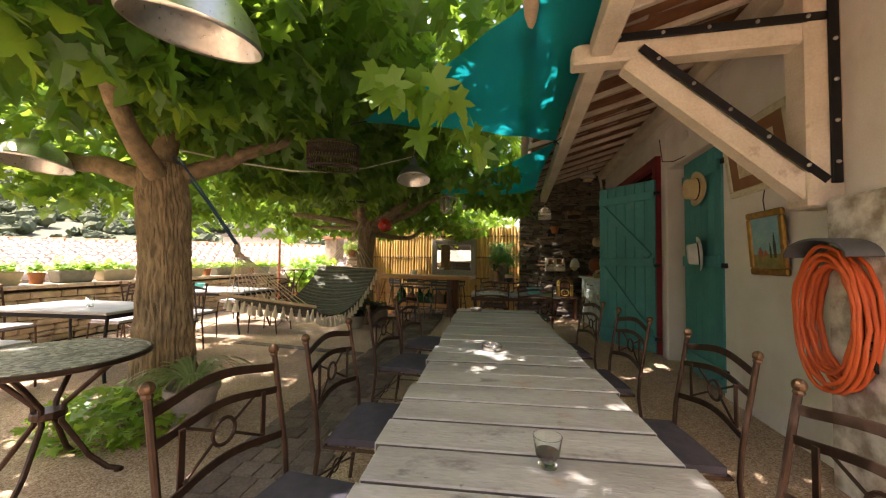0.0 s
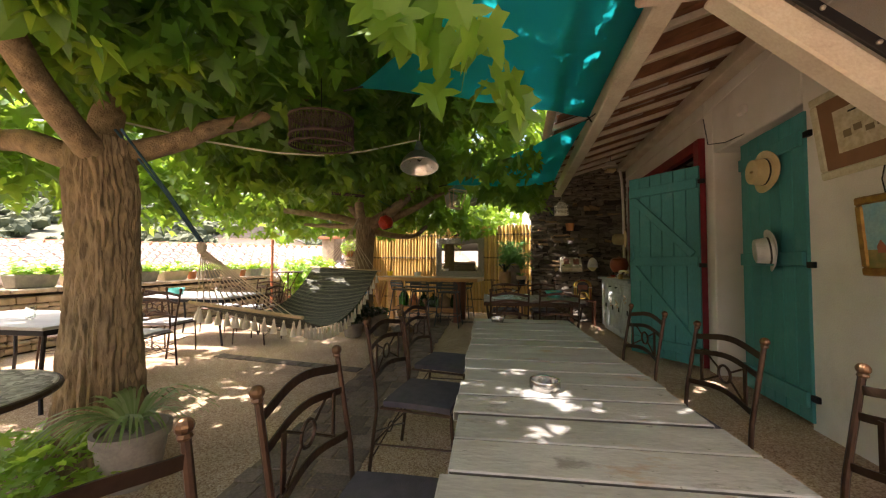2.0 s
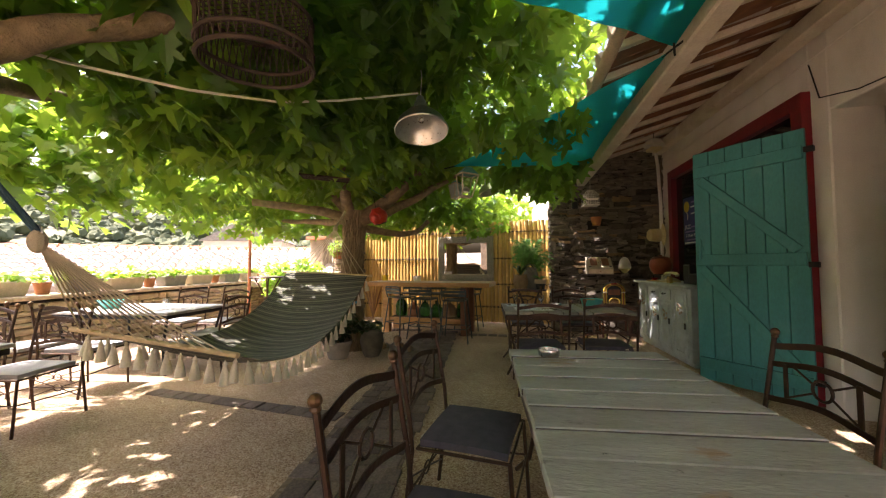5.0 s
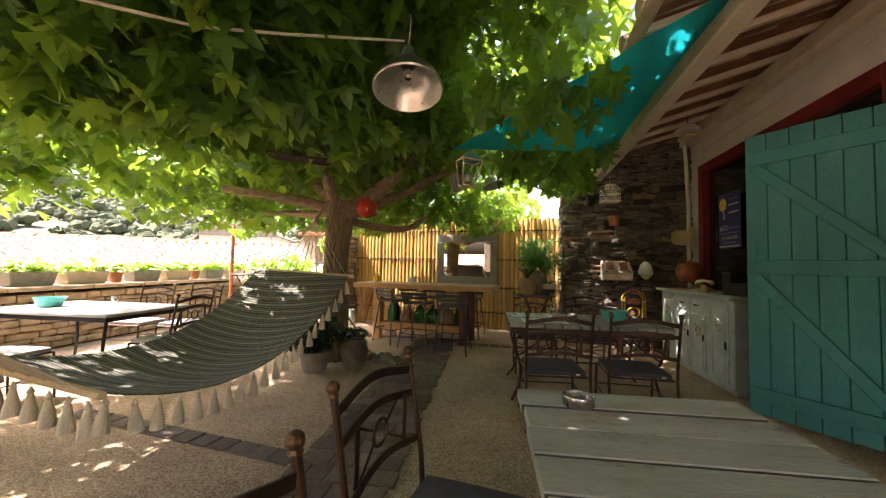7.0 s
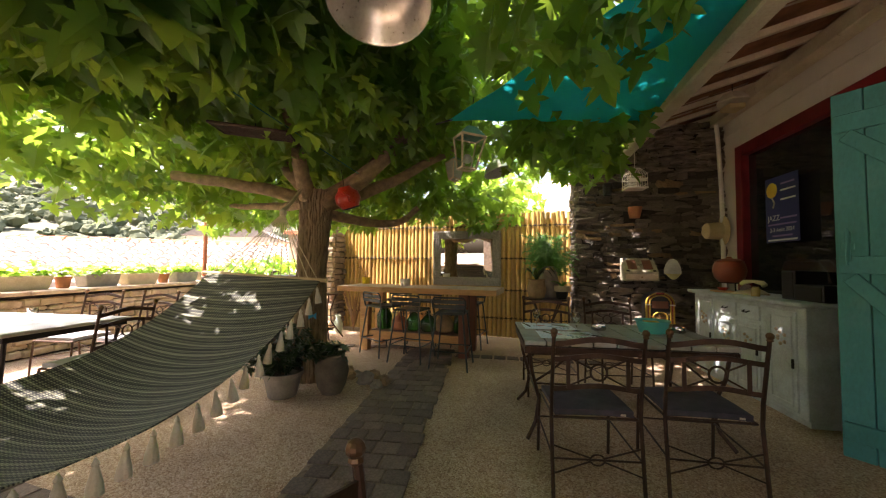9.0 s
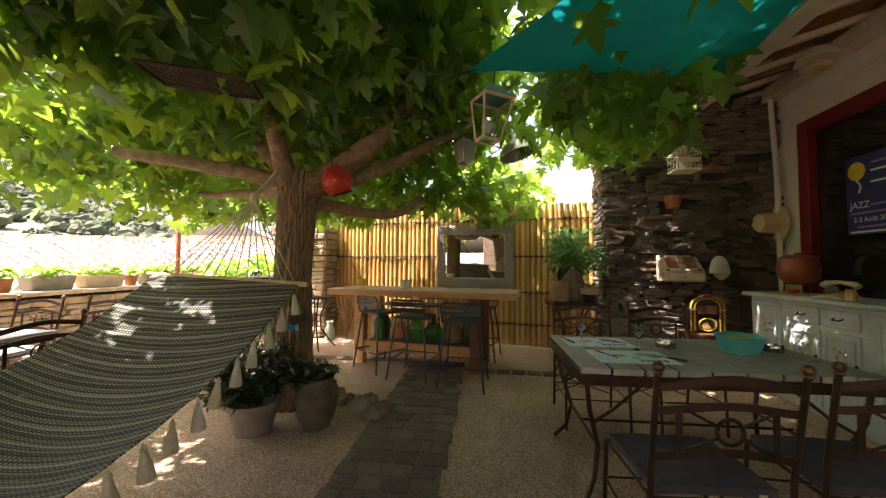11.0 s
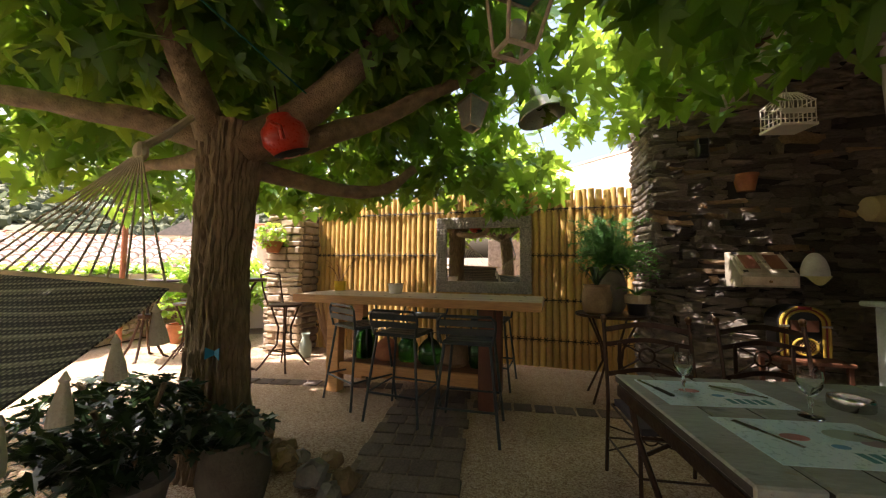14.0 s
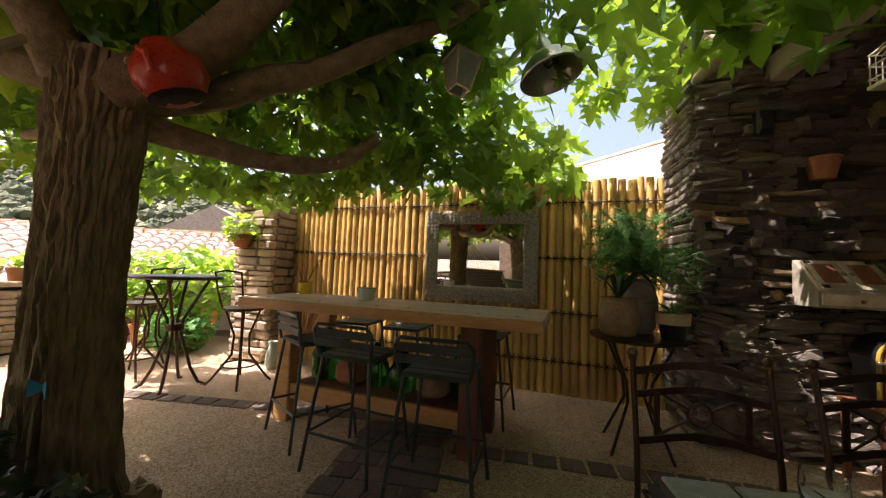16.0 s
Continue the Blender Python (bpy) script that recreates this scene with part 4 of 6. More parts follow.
def weave_math(kind, a, b):
    mm = wn2.new("ShaderNodeMath")
    mm.operation = kind
    for k, q in enumerate((a, b)):
        if isinstance(q, float):
            mm.inputs[k].default_value = q
        else:
            wl2.new(q, mm.inputs[k])
    return mm.outputs[0]


# wide cross bands, thin dark lines within them, and the single threads
bands = weave_wave(3.4, 0.5, "X").outputs["Fac"]
lines = weave_wave(10.2, 0.8, "X").outputs["Fac"]
thread = weave_math("MULTIPLY", weave_wave(24.0, 1.2, "X").outputs["Fac"], weave_wave(15.0, 1.2, "Y").outputs["Fac"])
mlt = weave_math("ADD", weave_math("MULTIPLY", bands, 0.22), weave_math("ADD", weave_math("MULTIPLY", lines, 0.3), weave_math("MULTIPLY", thread, 0.5)))
rp = wn2.new("ShaderNodeValToRGB")
rp.color_ramp.elements[0].position, rp.color_ramp.elements[0].color = 0.28, (0.028, 0.028, 0.026, 1)
rp.color_ramp.elements[1].position, rp.color_ramp.elements[1].color = 0.95, (0.42, 0.41, 0.28, 1)
wl2.new(mlt, rp.inputs[0])
wl2.new(rp.outputs[0], wn2["Principled BSDF"].inputs["Base Color"])
wn2["Principled BSDF"].inputs["Roughness"].default_value = 0.95
bpn = wn2.new("ShaderNodeBump")
bpn.inputs["Strength"].default_value, bpn.inputs["Distance"].default_value = 0.6, 0.006
wl2.new(mlt, bpn.inputs["Height"])
wl2.new(bpn.outputs[0], wn2["Principled BSDF"].inputs["Normal"])

PALEWOOD = material("pale_bare_wood", (0.56, 0.42, 0.24), (0.44, 0.32, 0.17), 0.7, scale=8, bump=0.1)
ham = root("hammock", Matrix.Translation((-2.4, 5.0, 0)), "black and cream woven hammock with cream tassels", "hammock")
HO = Vector((-2.4, 5.0, 0))


def ham_at(u, v):
    a, b = HB[0] * (1 - v) + HB[1] * v, HB[2] * (1 - v) + HB[3] * v
    p = a * (1 - u) + b * u
    sag = -1.95 * u * (1 - u)
    edge = (2 * v - 1) ** 2
    p.z += sag * (1 - 0.22 * edge) + 0.006 * math.sin(u * 90) * math.sin(v * 3)
    p.x += (0.5 - v) * 0.10 * math.sin(math.pi * u)
    return p - HO


geo = Geo().sheet(ham_at, 60, 24, 0.006)
cloth = part("cloth", geo, WEAVE, ham, "", True)
uv = cloth.data.uv_layers.new(name="UVMap")
for lp in cloth.data.loops:
    p = cloth.data.vertices[lp.vertex_index].co
    uv.data[lp.index].uv = ((p.y + 1.5) * 1.0, (p.x + 0.8) * 1.0)
for a, b in ((HB[0], HB[1]), (HB[2], HB[3])):
    a, b = a - HO, b - HO
    d = (b - a).normalized()
    part("spreader_bar", Geo().tube([a - d * 0.06, a, (a + b) / 2, b, b + d * 0.06], 0.017, 8), PALEWOOD, ham, "pale wooden spreader bar")
KN, KF = Vector((-2.43, 3.25, 1.41)) - HO, Vector((-2.62, 6.85, 1.82)) - HO
for knot, a, b in ((KN, HB[0] - HO, HB[1] - HO), (KF, HB[2] - HO, HB[3] - HO)):
    for k in range(13):
        p = a + (b - a) * (k + 0.3) / 12.6
        part("string", Geo().tube([knot, (knot + p) / 2 - Vector((0, 0, 0.012)), p], 0.0045, 5), ROPE, ham)
    part("knot", Geo().ball(knot, 0.035, 8, None, 1.5), ROPE, ham)
TAS = Geo().lathe([(0.030, -0.14), (0.026, -0.10), (0.010, -0.03), (0.014, -0.024), (0.009, -0.015), (0.002, 0.0)], 10).mesh("tassel", TASSEL, True)
for v in (0.0, 1.0):
    for k in range(21):
        piece(TAS, "tassel", ham, Matrix.Translation(ham_at((k + 0.5) / 21, v) - Vector((0, 0, 0.01))) @ pose(0, 0, 0, rnd.uniform(-7, 7), rnd.uniform(-7, 7), 0))
for k in range(11):
    piece(TAS, "tassel", ham, Matrix.Translation(HB[0] - HO + (HB[1] - HB[0]) * (k + 0.5) / 11 - Vector((0, -0.03, 0.05))))
BLUEROPE = material("blue_grey_rope", (0.04, 0.10, 0.14), (0.02, 0.05, 0.07), 0.8, fine=200)
g = Geo()
for e in (-0.012, 0.012):
    g.tube([(-2.43 + e, 3.25, 1.45), (-2.58 + e, 3.07, 1.82), (-2.76 + e * 2, 2.86, 2.22)], 0.009)
thing("hammock_rope", g, BLUEROPE, "blue grey rope from the tree to the hammock", "rope")
thing("hammock_hook", Geo().tube([(-2.43 + 0.022 * math.cos(k * 0.63), 3.25, 1.45 + 0.03 * math.sin(k * 0.63)) for k in range(10)], 0.005, 6, True), ALU, "steel ring holding the hammock", "ring")
thing("hammock_rope", Geo().tube([(-2.62, 6.85, 1.84), (-2.6, 6.98, 1.96), (-2.58, 7.12, 2.12), (-2.55, 7.25, 2.25)], 0.02), ROPE, "thick grey rope tied round the tree fork", "rope")


# ---- hanging lamps ----
def bell_lamp(m, dia, label, drop=0.5, outer=ALU):
    s = root("pendant_lamp", m, label, "lamp", "pendant lamps")
    r = dia / 2
    prof = [(r, 0.0), (r * 1.01, 0.008), (r * 0.97, 0.02), (r * 0.86, 0.09 * dia / 0.48), (r * 0.6, 0.16 * dia / 0.48), (r * 0.28, 0.20 * dia / 0.48), (r * 0.22, 0.22 * dia / 0.48)]
    inner = [(q * 0.975, z - 0.004) for q, z in prof[::-1]]
    verts = prof + inner
    g = Geo()
    n = 40
    v = [(q * math.cos(2 * math.pi * j / n), q * math.sin(2 * math.pi * j / n), z) for q, z in verts for j in range(n)]
    k = len(verts)
    g.add(v, [(i * n + j, i * n + (j + 1) % n, (i + 1) % k * n + (j + 1) % n, (i + 1) % k * n + j) for i in range(k) for j in range(n)])
    part("shade", g, ALU, s, "aluminium reflector shade", True)
    h = 0.22 * dia / 0.48
    part("socket", Geo().lathe([(r * 0.24, h - 0.01), (r * 0.25, h + 0.05), (r * 0.17, h + 0.10), (0.03, h + 0.13)], 16), outer, s, "", True)
    bulb = part("bulb", Geo().ball((0, 0, h - 0.09), 0.032, 10, None, 1.3), CLEAR, s, "clear filament bulb", True)
    bulb.visible_shadow = False
    part("filament", Geo().tube([(0.01 * math.cos(q), 0.01 * math.sin(q), h - 0.11 + q * 0.004) for q in range(9)], 0.002, 4), BRASS, s)
    part("cable", Geo().tube([(0, 0, h + 0.12), (0.02, 0.0, h + 0.12 + drop * 0.5), (0, 0, h + 0.12 + drop)], 0.005), TASSEL, s)
    return s


bell_lamp(pose(-1.04, 1.14, 2.11, 6, 10, 0), 0.44, "wide aluminium bell lamp hanging in the tree", 0.5)
bell_lamp(pose(-3.85, 2.6, 2.10, -8, 0, 0), 0.5, "aluminium bell lamp hanging by the trunk", 0.5)
bell_lamp(pose(-1.01, 4.87, 2.44, -13, -4, 0), 0.46, "aluminium bell lamp with green socket on a cable", 0.45, ENAMEL_GREEN)
bell_lamp(pose(-0.36, 8.5, 2.62, -5, -15, 0), 0.44, "shiny metal bell lamp above the bar", 0.4)
thing("cable", Geo().tube([(-3.0, 3.0, 2.36), (-2.55, 3.4, 2.31), (-2.15, 3.72, 2.30), (-1.8, 4.05, 2.36), (-1.5, 4.3, 2.47), (-1.04, 4.85, 2.76)], 0.008), TASSEL, "pale lamp cable slung between the branches", "cable")
GREENCORD = plain("green_cord", (0.01, 0.16, 0.10), 0.7)
thing("washing_line", Geo().tube([(-2.9, 2.9, 2.7), (-2.2, 5.2, 2.42), (-2.0, 7.6, 2.35)], 0.005), GREENCORD, "thin green cord strung between the trees", "cord")

RUST = material("rusty_wire", (0.07, 0.045, 0.03), None, 0.7, 0.5)
b = root("basket_shade", pose(-1.55, 3.45, 2.25, 4, 0, 0), "dark wire mesh drum shade hanging in the leaves", "lampshade")
for z in (0.0, 0.07, 0.22):
    part("hoop", Geo().tube([(0.25 * math.cos(k * math.pi / 16), 0.25 * math.sin(k * math.pi / 16), z) for k in range(32)], 0.010, 6, True), RUST, b)
g = Geo()
for k in range(48):
    w = k * math.pi / 24
    g.tube([(0.25 * math.cos(w), 0.25 * math.sin(w), 0.0), (0.25 * math.cos(w + 0.15), 0.25 * math.sin(w + 0.15), 0.22)], 0.003, 4)
    g.tube([(0.25 * math.cos(w), 0.25 * math.sin(w), 0.22), (0.25 * math.cos(w + 0.15), 0.25 * math.sin(w + 0.15), 0.0)], 0.003, 4)
for k in range(-8, 9):
    o = k * 0.028
    ln = math.sqrt(0.25**2 - o * o)
    g.tube([(-ln, o, 0.2), (ln, o, 0.2)], 0.0025, 4).tube([(o, -ln, 0.2), (o, ln, 0.2)], 0.0025, 4)
part("mesh", g, RUST, b)
part("cord", Geo().tube([(0, 0, 0.2), (0, 0, 0.7)], 0.004), CORD, b)

FADED = material("faded_wood_frame", (0.62, 0.50, 0.38), (0.48, 0.36, 0.26), 0.7, scale=12)


FROST = material("frosted_pane", (0.6, 0.6, 0.55), None, 0.6, translucent=0.5)


TEALCAP = plain("teal_cap_paint", (0.05, 0.25, 0.24), 0.45)


def lantern(m, s, label, panes=CLEAR):
    l0 = root("lantern", m, label, "lantern", "hanging lanterns")
    top, bot, h = 0.105 * s, 0.06 * s, 0.27 * s
    for a, b in (((-1, -1), (1, -1)), ((1, -1), (1, 1)), ((1, 1), (-1, 1)), ((-1, 1), (-1, -1))):
        part("post", Geo().tube([(a[0] * bot, a[1] * bot, 0), (a[0] * top, a[1] * top, h)], 0.009 * s, 5), FADED, l0)
        part("rail", Geo().tube([(a[0] * bot, a[1] * bot, 0.005), (b[0] * bot, b[1] * bot, 0.005)], 0.011 * s, 5), FADED, l0)
        part("rail", Geo().tube([(a[0] * top, a[1] * top, h), (b[0] * top, b[1] * top, h)], 0.011 * s, 5), FADED, l0)
        g = Geo().sheet(lambda u, w: tuple((Vector((a[0], a[1], 0)) * (1 - u) + Vector((b[0], b[1], 0)) * u) * (bot + (top - bot) * w) + Vector((0, 0, h * w))), 1, 1, 0.003)
        pane = part("pane", g, panes, l0)
        pane.visible_shadow = panes is not CLEAR
    part("roof", Geo().lathe([(top * 1.45, h), (top * 1.4, h + 0.012), (top * 0.5, h + 0.09 * s), (0.01, h + 0.10 * s)], 4, pose(0, 0, 0, 0, 0, 45)), TEALCAP, l0, "teal painted cap")
    part("bulb", Geo().ball((0, 0, 0.09 * s), 0.04 * s, 10), PLASTER, l0, "white globe bulb", True)
    part("hook", Geo().tube([(0, 0, h + 0.09 * s), (0, 0, h + 0.4)], 0.004), CORD, l0)
    return l0


lantern(pose(-0.74, 6.87, 2.24, 5, 4, 25), 1.15, "wooden framed glass lantern with teal cap")
lantern(pose(-1.0, 8.45, 2.52, -6, 8, 40), 0.95, "small pale lantern hanging in the leaves", FROST)
h = root("grill_rack", pose(-2.4, 6.05, 2.36, 6, 3, 20), "rusty wire grill rack hung flat in the tree", "rack")
part("rim", Geo().tube([(-0.28, -0.17, 0), (0.28, -0.17, 0), (0.28, 0.17, 0), (-0.28, 0.17, 0)], 0.012, 6, True), RUST, h)
for k in range(20):
    part("wire", Geo().tube([(-0.27 + k * 0.0284, -0.17, 0.004), (-0.27 + k * 0.0284, 0.17, 0.004)], 0.004, 4), RUST, h)
for k in range(11):
    part("wire", Geo().tube([(-0.28, -0.155 + k * 0.031, 0.0), (0.28, -0.155 + k * 0.031, 0.0)], 0.004, 4), RUST, h)
part("cord", Geo().tube([(0, 0, 0), (0, 0, 0.5)], 0.004), CORD, h)

REDGLAZE = plain("red_glazed_clay", (0.55, 0.045, 0.02), 0.3)
p = root("hanging_pot", pose(-2.09, 7.36, 1.94, 14, -16, 0), "broken red glazed pot hanging on the tree", "pot")
part("bowl", Geo().lathe([(0.05, 0.0), (0.10, 0.02), (0.145, 0.10), (0.135, 0.18), (0.08, 0.235), (0.07, 0.26), (0.06, 0.26), (0.07, 0.23)], 24), REDGLAZE, p, "", True)
part("handle", Geo().tube([(0.0, -0.12, 0.2), (0.06, -0.17, 0.15), (0.05, -0.16, 0.08)], 0.014, 8), REDGLAZE, p)
# no real hole: a black disc paints the shade inside it
part("break", Geo().lathe([(0.112, 0.016), (0.075, 0.002), (0.02, -0.001)], 14, pose(0.02, -0.03, 0)), CORD, p, "black disc for the shade inside the broken opening")
part("cord", Geo().tube([(0, 0, 0.25), (0.02, 0.05, 0.45)], 0.005), RUST, p)

# ---- hats, pictures and hose on the house wall ----
STRAW = material("pale_straw", (0.62, 0.50, 0.28), (0.52, 0.40, 0.2), 0.8, fine=160, bump=0.4)
FELT = material("white_cotton", (0.68, 0.66, 0.61), None, 0.9, fine=90)


def hat(m, mat, label):
    s = root("hat", m, label, "hat")
    part("brim", Geo().sheet(lambda u, v: ((0.10 + 0.075 * u) * math.cos(6.2832 * v), (0.12 + 0.07 * u) * math.sin(6.2832 * v), 0.012 + 0.03 * u * u * math.sin(6.2832 * v) ** 2), 5, 36, 0.005), mat, s, "", True)
    part("crown", Geo().sheet(lambda u, v: ((0.102 - 0.02 * u - 0.06 * max(u - 0.8, 0) / 0.2) * math.cos(6.2832 * v), (0.122 - 0.02 * u - 0.09 * max(u - 0.8, 0) / 0.2) * math.sin(6.2832 * v), 0.012 + 0.125 * min(u / 0.8, 1) - 0.05 * max(u - 0.8, 0)), 12, 36, 0.004), mat, s, "", True)
    part("band", Geo().sheet(lambda u, v: (0.1035 * math.cos(6.2832 * v), 0.1235 * math.sin(6.2832 * v), 0.014 + 0.032 * u), 1, 36, -0.002), CORD, s, "black ribbon band", True)
    return s


DN = HW.to_3x3() @ Vector((-1, 0, 0))
hat(Matrix.Translation((2.345, 4.28, 2.15)) @ pose(0, 0, 0, 90, 0, -96 - 8) @ pose(0, 0, 0, 0, 10, 0), STRAW, "straw trilby with black band on the teal door")
hat(Matrix.Translation((2.35, 4.24, 1.43)) @ pose(0, 0, 0, 90, 0, -96 - 8) @ pose(0, 0, 0, 0, -12, 20), FELT, "white cotton hat hung on the teal door")

GILT = material("worn_gilt", (0.42, 0.24, 0.06), (0.25, 0.12, 0.03), 0.4, 0.6, scale=20)
CREAMF = material("cream_frame_paint", (0.62, 0.58, 0.40), (0.5, 0.44, 0.28), 0.6, scale=20)


def picture(m, w, h, fmat, fw, label):
    s = root("picture", m, label, "picture")
    for c, q in (((0, 0, h / 2 - fw / 2), (w, 0.03, fw)), ((0, 0, -h / 2 + fw / 2), (w, 0.03, fw)), ((-w / 2 + fw / 2, 0, 0), (fw, 0.03, h - 2 * fw)), ((w / 2 - fw / 2, 0, 0), (fw, 0.03, h - 2 * fw))):
        part("frame_side", Geo().box(c, q, 0.01), fmat, s)
    return s


LANDSCAPE = [material("painted_sky", (0.16, 0.36, 0.46), (0.3, 0.45, 0.45), 0.5, scale=9), material("painted_field", (0.32, 0.22, 0.07), (0.14, 0.15, 0.04), 0.5, scale=14), plain("painted_cypress", (0.02, 0.045, 0.02)), plain("painted_roof", (0.36, 0.1, 0.05))]
pm = HW @ Matrix.Translation((-0.05, -0.13, 1.49)) @ pose(0, 0, 0, 0, 0, -90) @ pose(0, 0, 0, 4, 0, 0)
s = picture(pm, 0.44, 0.52, GILT, 0.055, "small landscape painting in a gilt frame")
part("sky", Geo().box((0, 0, 0.06), (0.34, 0.012, 0.30), 0.001), LANDSCAPE[0], s)
part("field", Geo().box((0, 0, -0.15), (0.34, 0.012, 0.12), 0.001), LANDSCAPE[1], s)
for x, z, w, hh, mt in ((0.10, 0.0, 0.03, 0.2, 2), (0.05, -0.04, 0.02, 0.12, 2), (-0.07, -0.05, 0.05, 0.08, 3), (-0.01, -0.06, 0.04, 0.05, 3)):
    part("painted_shape", Geo().lathe([(w * 0.5, -hh / 2), (w * 0.6, 0), (0.003, hh / 2)], 8, Matrix.Translation((x, -0.008, z - 0.02)) @ Matrix.Diagonal((1, 0.06, 1, 1))), LANDSCAPE[mt], s)
pm = HW @ Matrix.Translation((-0.06, -0.03, 2.24)) @ pose(0, 0, 0, 0, 0, -90) @ pose(0, 0, 0, 7, 0, 0)
s = picture(pm, 0.86, 0.62, CREAMF, 0.06, "framed sketch with brown mount and cream frame")
part("mount", Geo().box((0, 0, 0), (0.75, 0.010, 0.51), 0.001), plain("brown_mount", (0.25, 0.13, 0.06), 0.9), s, "brown paper mount")
part("sketch", Geo().box((0, -0.004, 0), (0.50, 0.010, 0.30), 0.001), material("old_paper", (0.66, 0.58, 0.42), (0.5, 0.42, 0.26), 0.9, scale=16, spread=0.4), s, "pale sketch on paper")
g = Geo()
for k in range(5):
    g.box((-0.16 + k * 0.08, -0.0095, -0.03 + 0.02 * math.sin(k * 2)), (0.06, 0.002, 0.05 - 0.006 * k), 0.0005)
part("drawing", g, plain("sepia_ink", (0.22, 0.16, 0.08)), s)
part("script_line", Geo().box((-0.05, -0.0095, 0.11), (0.16, 0.002, 0.012), 0.0005), CORD, s, "unreadable handwriting")
thing("cable", Geo().tube([(-0.01, -0.05, 1.74), (-0.012, -0.03, 1.85), (-0.01, -0.06, 1.98)], 0.004), CORD, "thin picture wire on the wall", "wire", m=HW)
g = Geo().tube([(-0.03, 2.15, 3.1), (-0.03, 2.05, 2.75), (-0.02, 1.7, 2.66), (0.02, 1.2, 2.64)], 0.006)
thing("cable", g, CORD, "thin cable sagging above the recess", "cable", m=HW)
thing("bell_box", Geo().box((-0.04, 1.35, 2.88), (0.06, 0.12, 0.09), 0.015), PLASTER, "small white box on the wall", "box", m=HW)

ORANGE = plain("orange_hose", (0.72, 0.13, 0.03), 0.45)
hs = root("hose_reel", HW @ Matrix.Translation((-0.2, -0.98, 1.36)), "orange garden hose coiled on a grey wall holder", "hose")
for k in range(11):
    a, rr, zz = rnd.uniform(-0.02, 0.02), rnd.uniform(0.17, 0.24), rnd.uniform(-0.05, 0.06)
    part("coil", Geo().tube([(rnd.uniform(-0.008, 0.008) - 0.012 * k + 0.05, rr * math.cos(q * math.pi / 14) * 0.95 + a, -0.36 + zz * 0.4 + (rr * 1.75 + 0.0) * math.sin(q * math.pi / 14)) for q in range(28)], 0.0115, 8, True), ORANGE, hs)
part("holder", Geo().sheet(lambda u, v: (-0.12 + 0.24 * u, 0.22 * math.cos(math.pi * v), 0.0 + 0.10 * math.sin(math.pi * v)), 3, 14, 0.012), plain("grey_plastic", (0.12, 0.12, 0.125), 0.5), hs, "grey plastic holder", True)
part("plate", Geo().box((0.06, 0, 0.03), (0.02, 0.42, 0.16), 0.02), plain("grey_plastic_plate", (0.14, 0.14, 0.145), 0.5), hs)
tr = root("trellis_strip", HW @ Matrix.Translation((-0.17, -1.14, 0.95)), "black plastic ladder strip hanging by the hose", "strip")
for e in (-0.03, 0.03):
    part("rail", Geo().box((0, e, 0), (0.014, 0.014, 0.4), 0.003), BLACK_IRON, tr)
for k in range(9):
    part("rung", Geo().tube([(0, -0.03, -0.18 + k * 0.045), (0, 0.03, -0.18 + k * 0.045)], 0.006), BLACK_IRON, tr)

# ---- on the long table ----
STEELB = material("brushed_steel", (0.55, 0.53, 0.5), None, 0.22, 1.0, scale=10, bump=0.04)


def ashtray(x, y, r=0.055, mat=STEELB):
    g = Geo().lathe([(r * 0.94, 0.0), (r, 0.006), (r, 0.034), (r * 0.97, 0.04), (r * 0.88, 0.038), (r * 0.84, 0.02), (r * 0.8, 0.008), (0.002, 0.007)], 30, Matrix.Translation((0, 0, 0)))
    return thing("ashtray", g, mat, "round brushed steel ashtray on the planks", "ashtray", "ashtrays", m=Matrix.Translation((x, y, 0.753)), smooth=True)


ashtray(0.04, 2.33, 0.066)
ashtray(-0.11, 4.13, 0.062)
ashtray(0.44, 6.72, 0.062)
ashtray(1.08, 6.70, 0.06)


def drinking_glass(x, y, z=0.752):
    s = root("coffee_glass", Matrix.Translation((x, y, z)), "small glass with some dark coffee in it", "glass")
    b = part("bowl", Geo().lathe([(0.016, 0), (0.026, 0.004), (0.026, 0.010), (0.018, 0.016), (0.032, 0.035), (0.040, 0.085), (0.0375, 0.085), (0.030, 0.037), (0.012, 0.02)], 24), CLEAR, s, "", True)
    b.visible_shadow = False
    part("coffee", Geo().lathe([(0.012, 0.021), (0.0285, 0.037), (0.030, 0.044)], 20), plain("coffee", (0.05, 0.02, 0.008), 0.2), s, "dark coffee")


drinking_glass(0.17, 1.03)


def wine_glass(x, y, tilt=0):
    s = root("wine_glass", Matrix.Translation((x, y, 0.752)), "stemmed wine glass on the laid table", "glass", "wine glasses")
    b = part("bowl", Geo().lathe([(0.004, 0.07), (0.02, 0.078), (0.033, 0.105), (0.036, 0.13), (0.033, 0.158), (0.0315, 0.158), (0.034, 0.13), (0.031, 0.106), (0.004, 0.08)], 20), CLEAR, s, "", True)
    c = part("stem", Geo().lathe([(0.034, 0.0), (0.034, 0.003), (0.006, 0.008), (0.005, 0.04), (0.009, 0.05), (0.004, 0.07)], 20), CLEAR, s, "", True)
    b.visible_shadow = c.visible_shadow = False


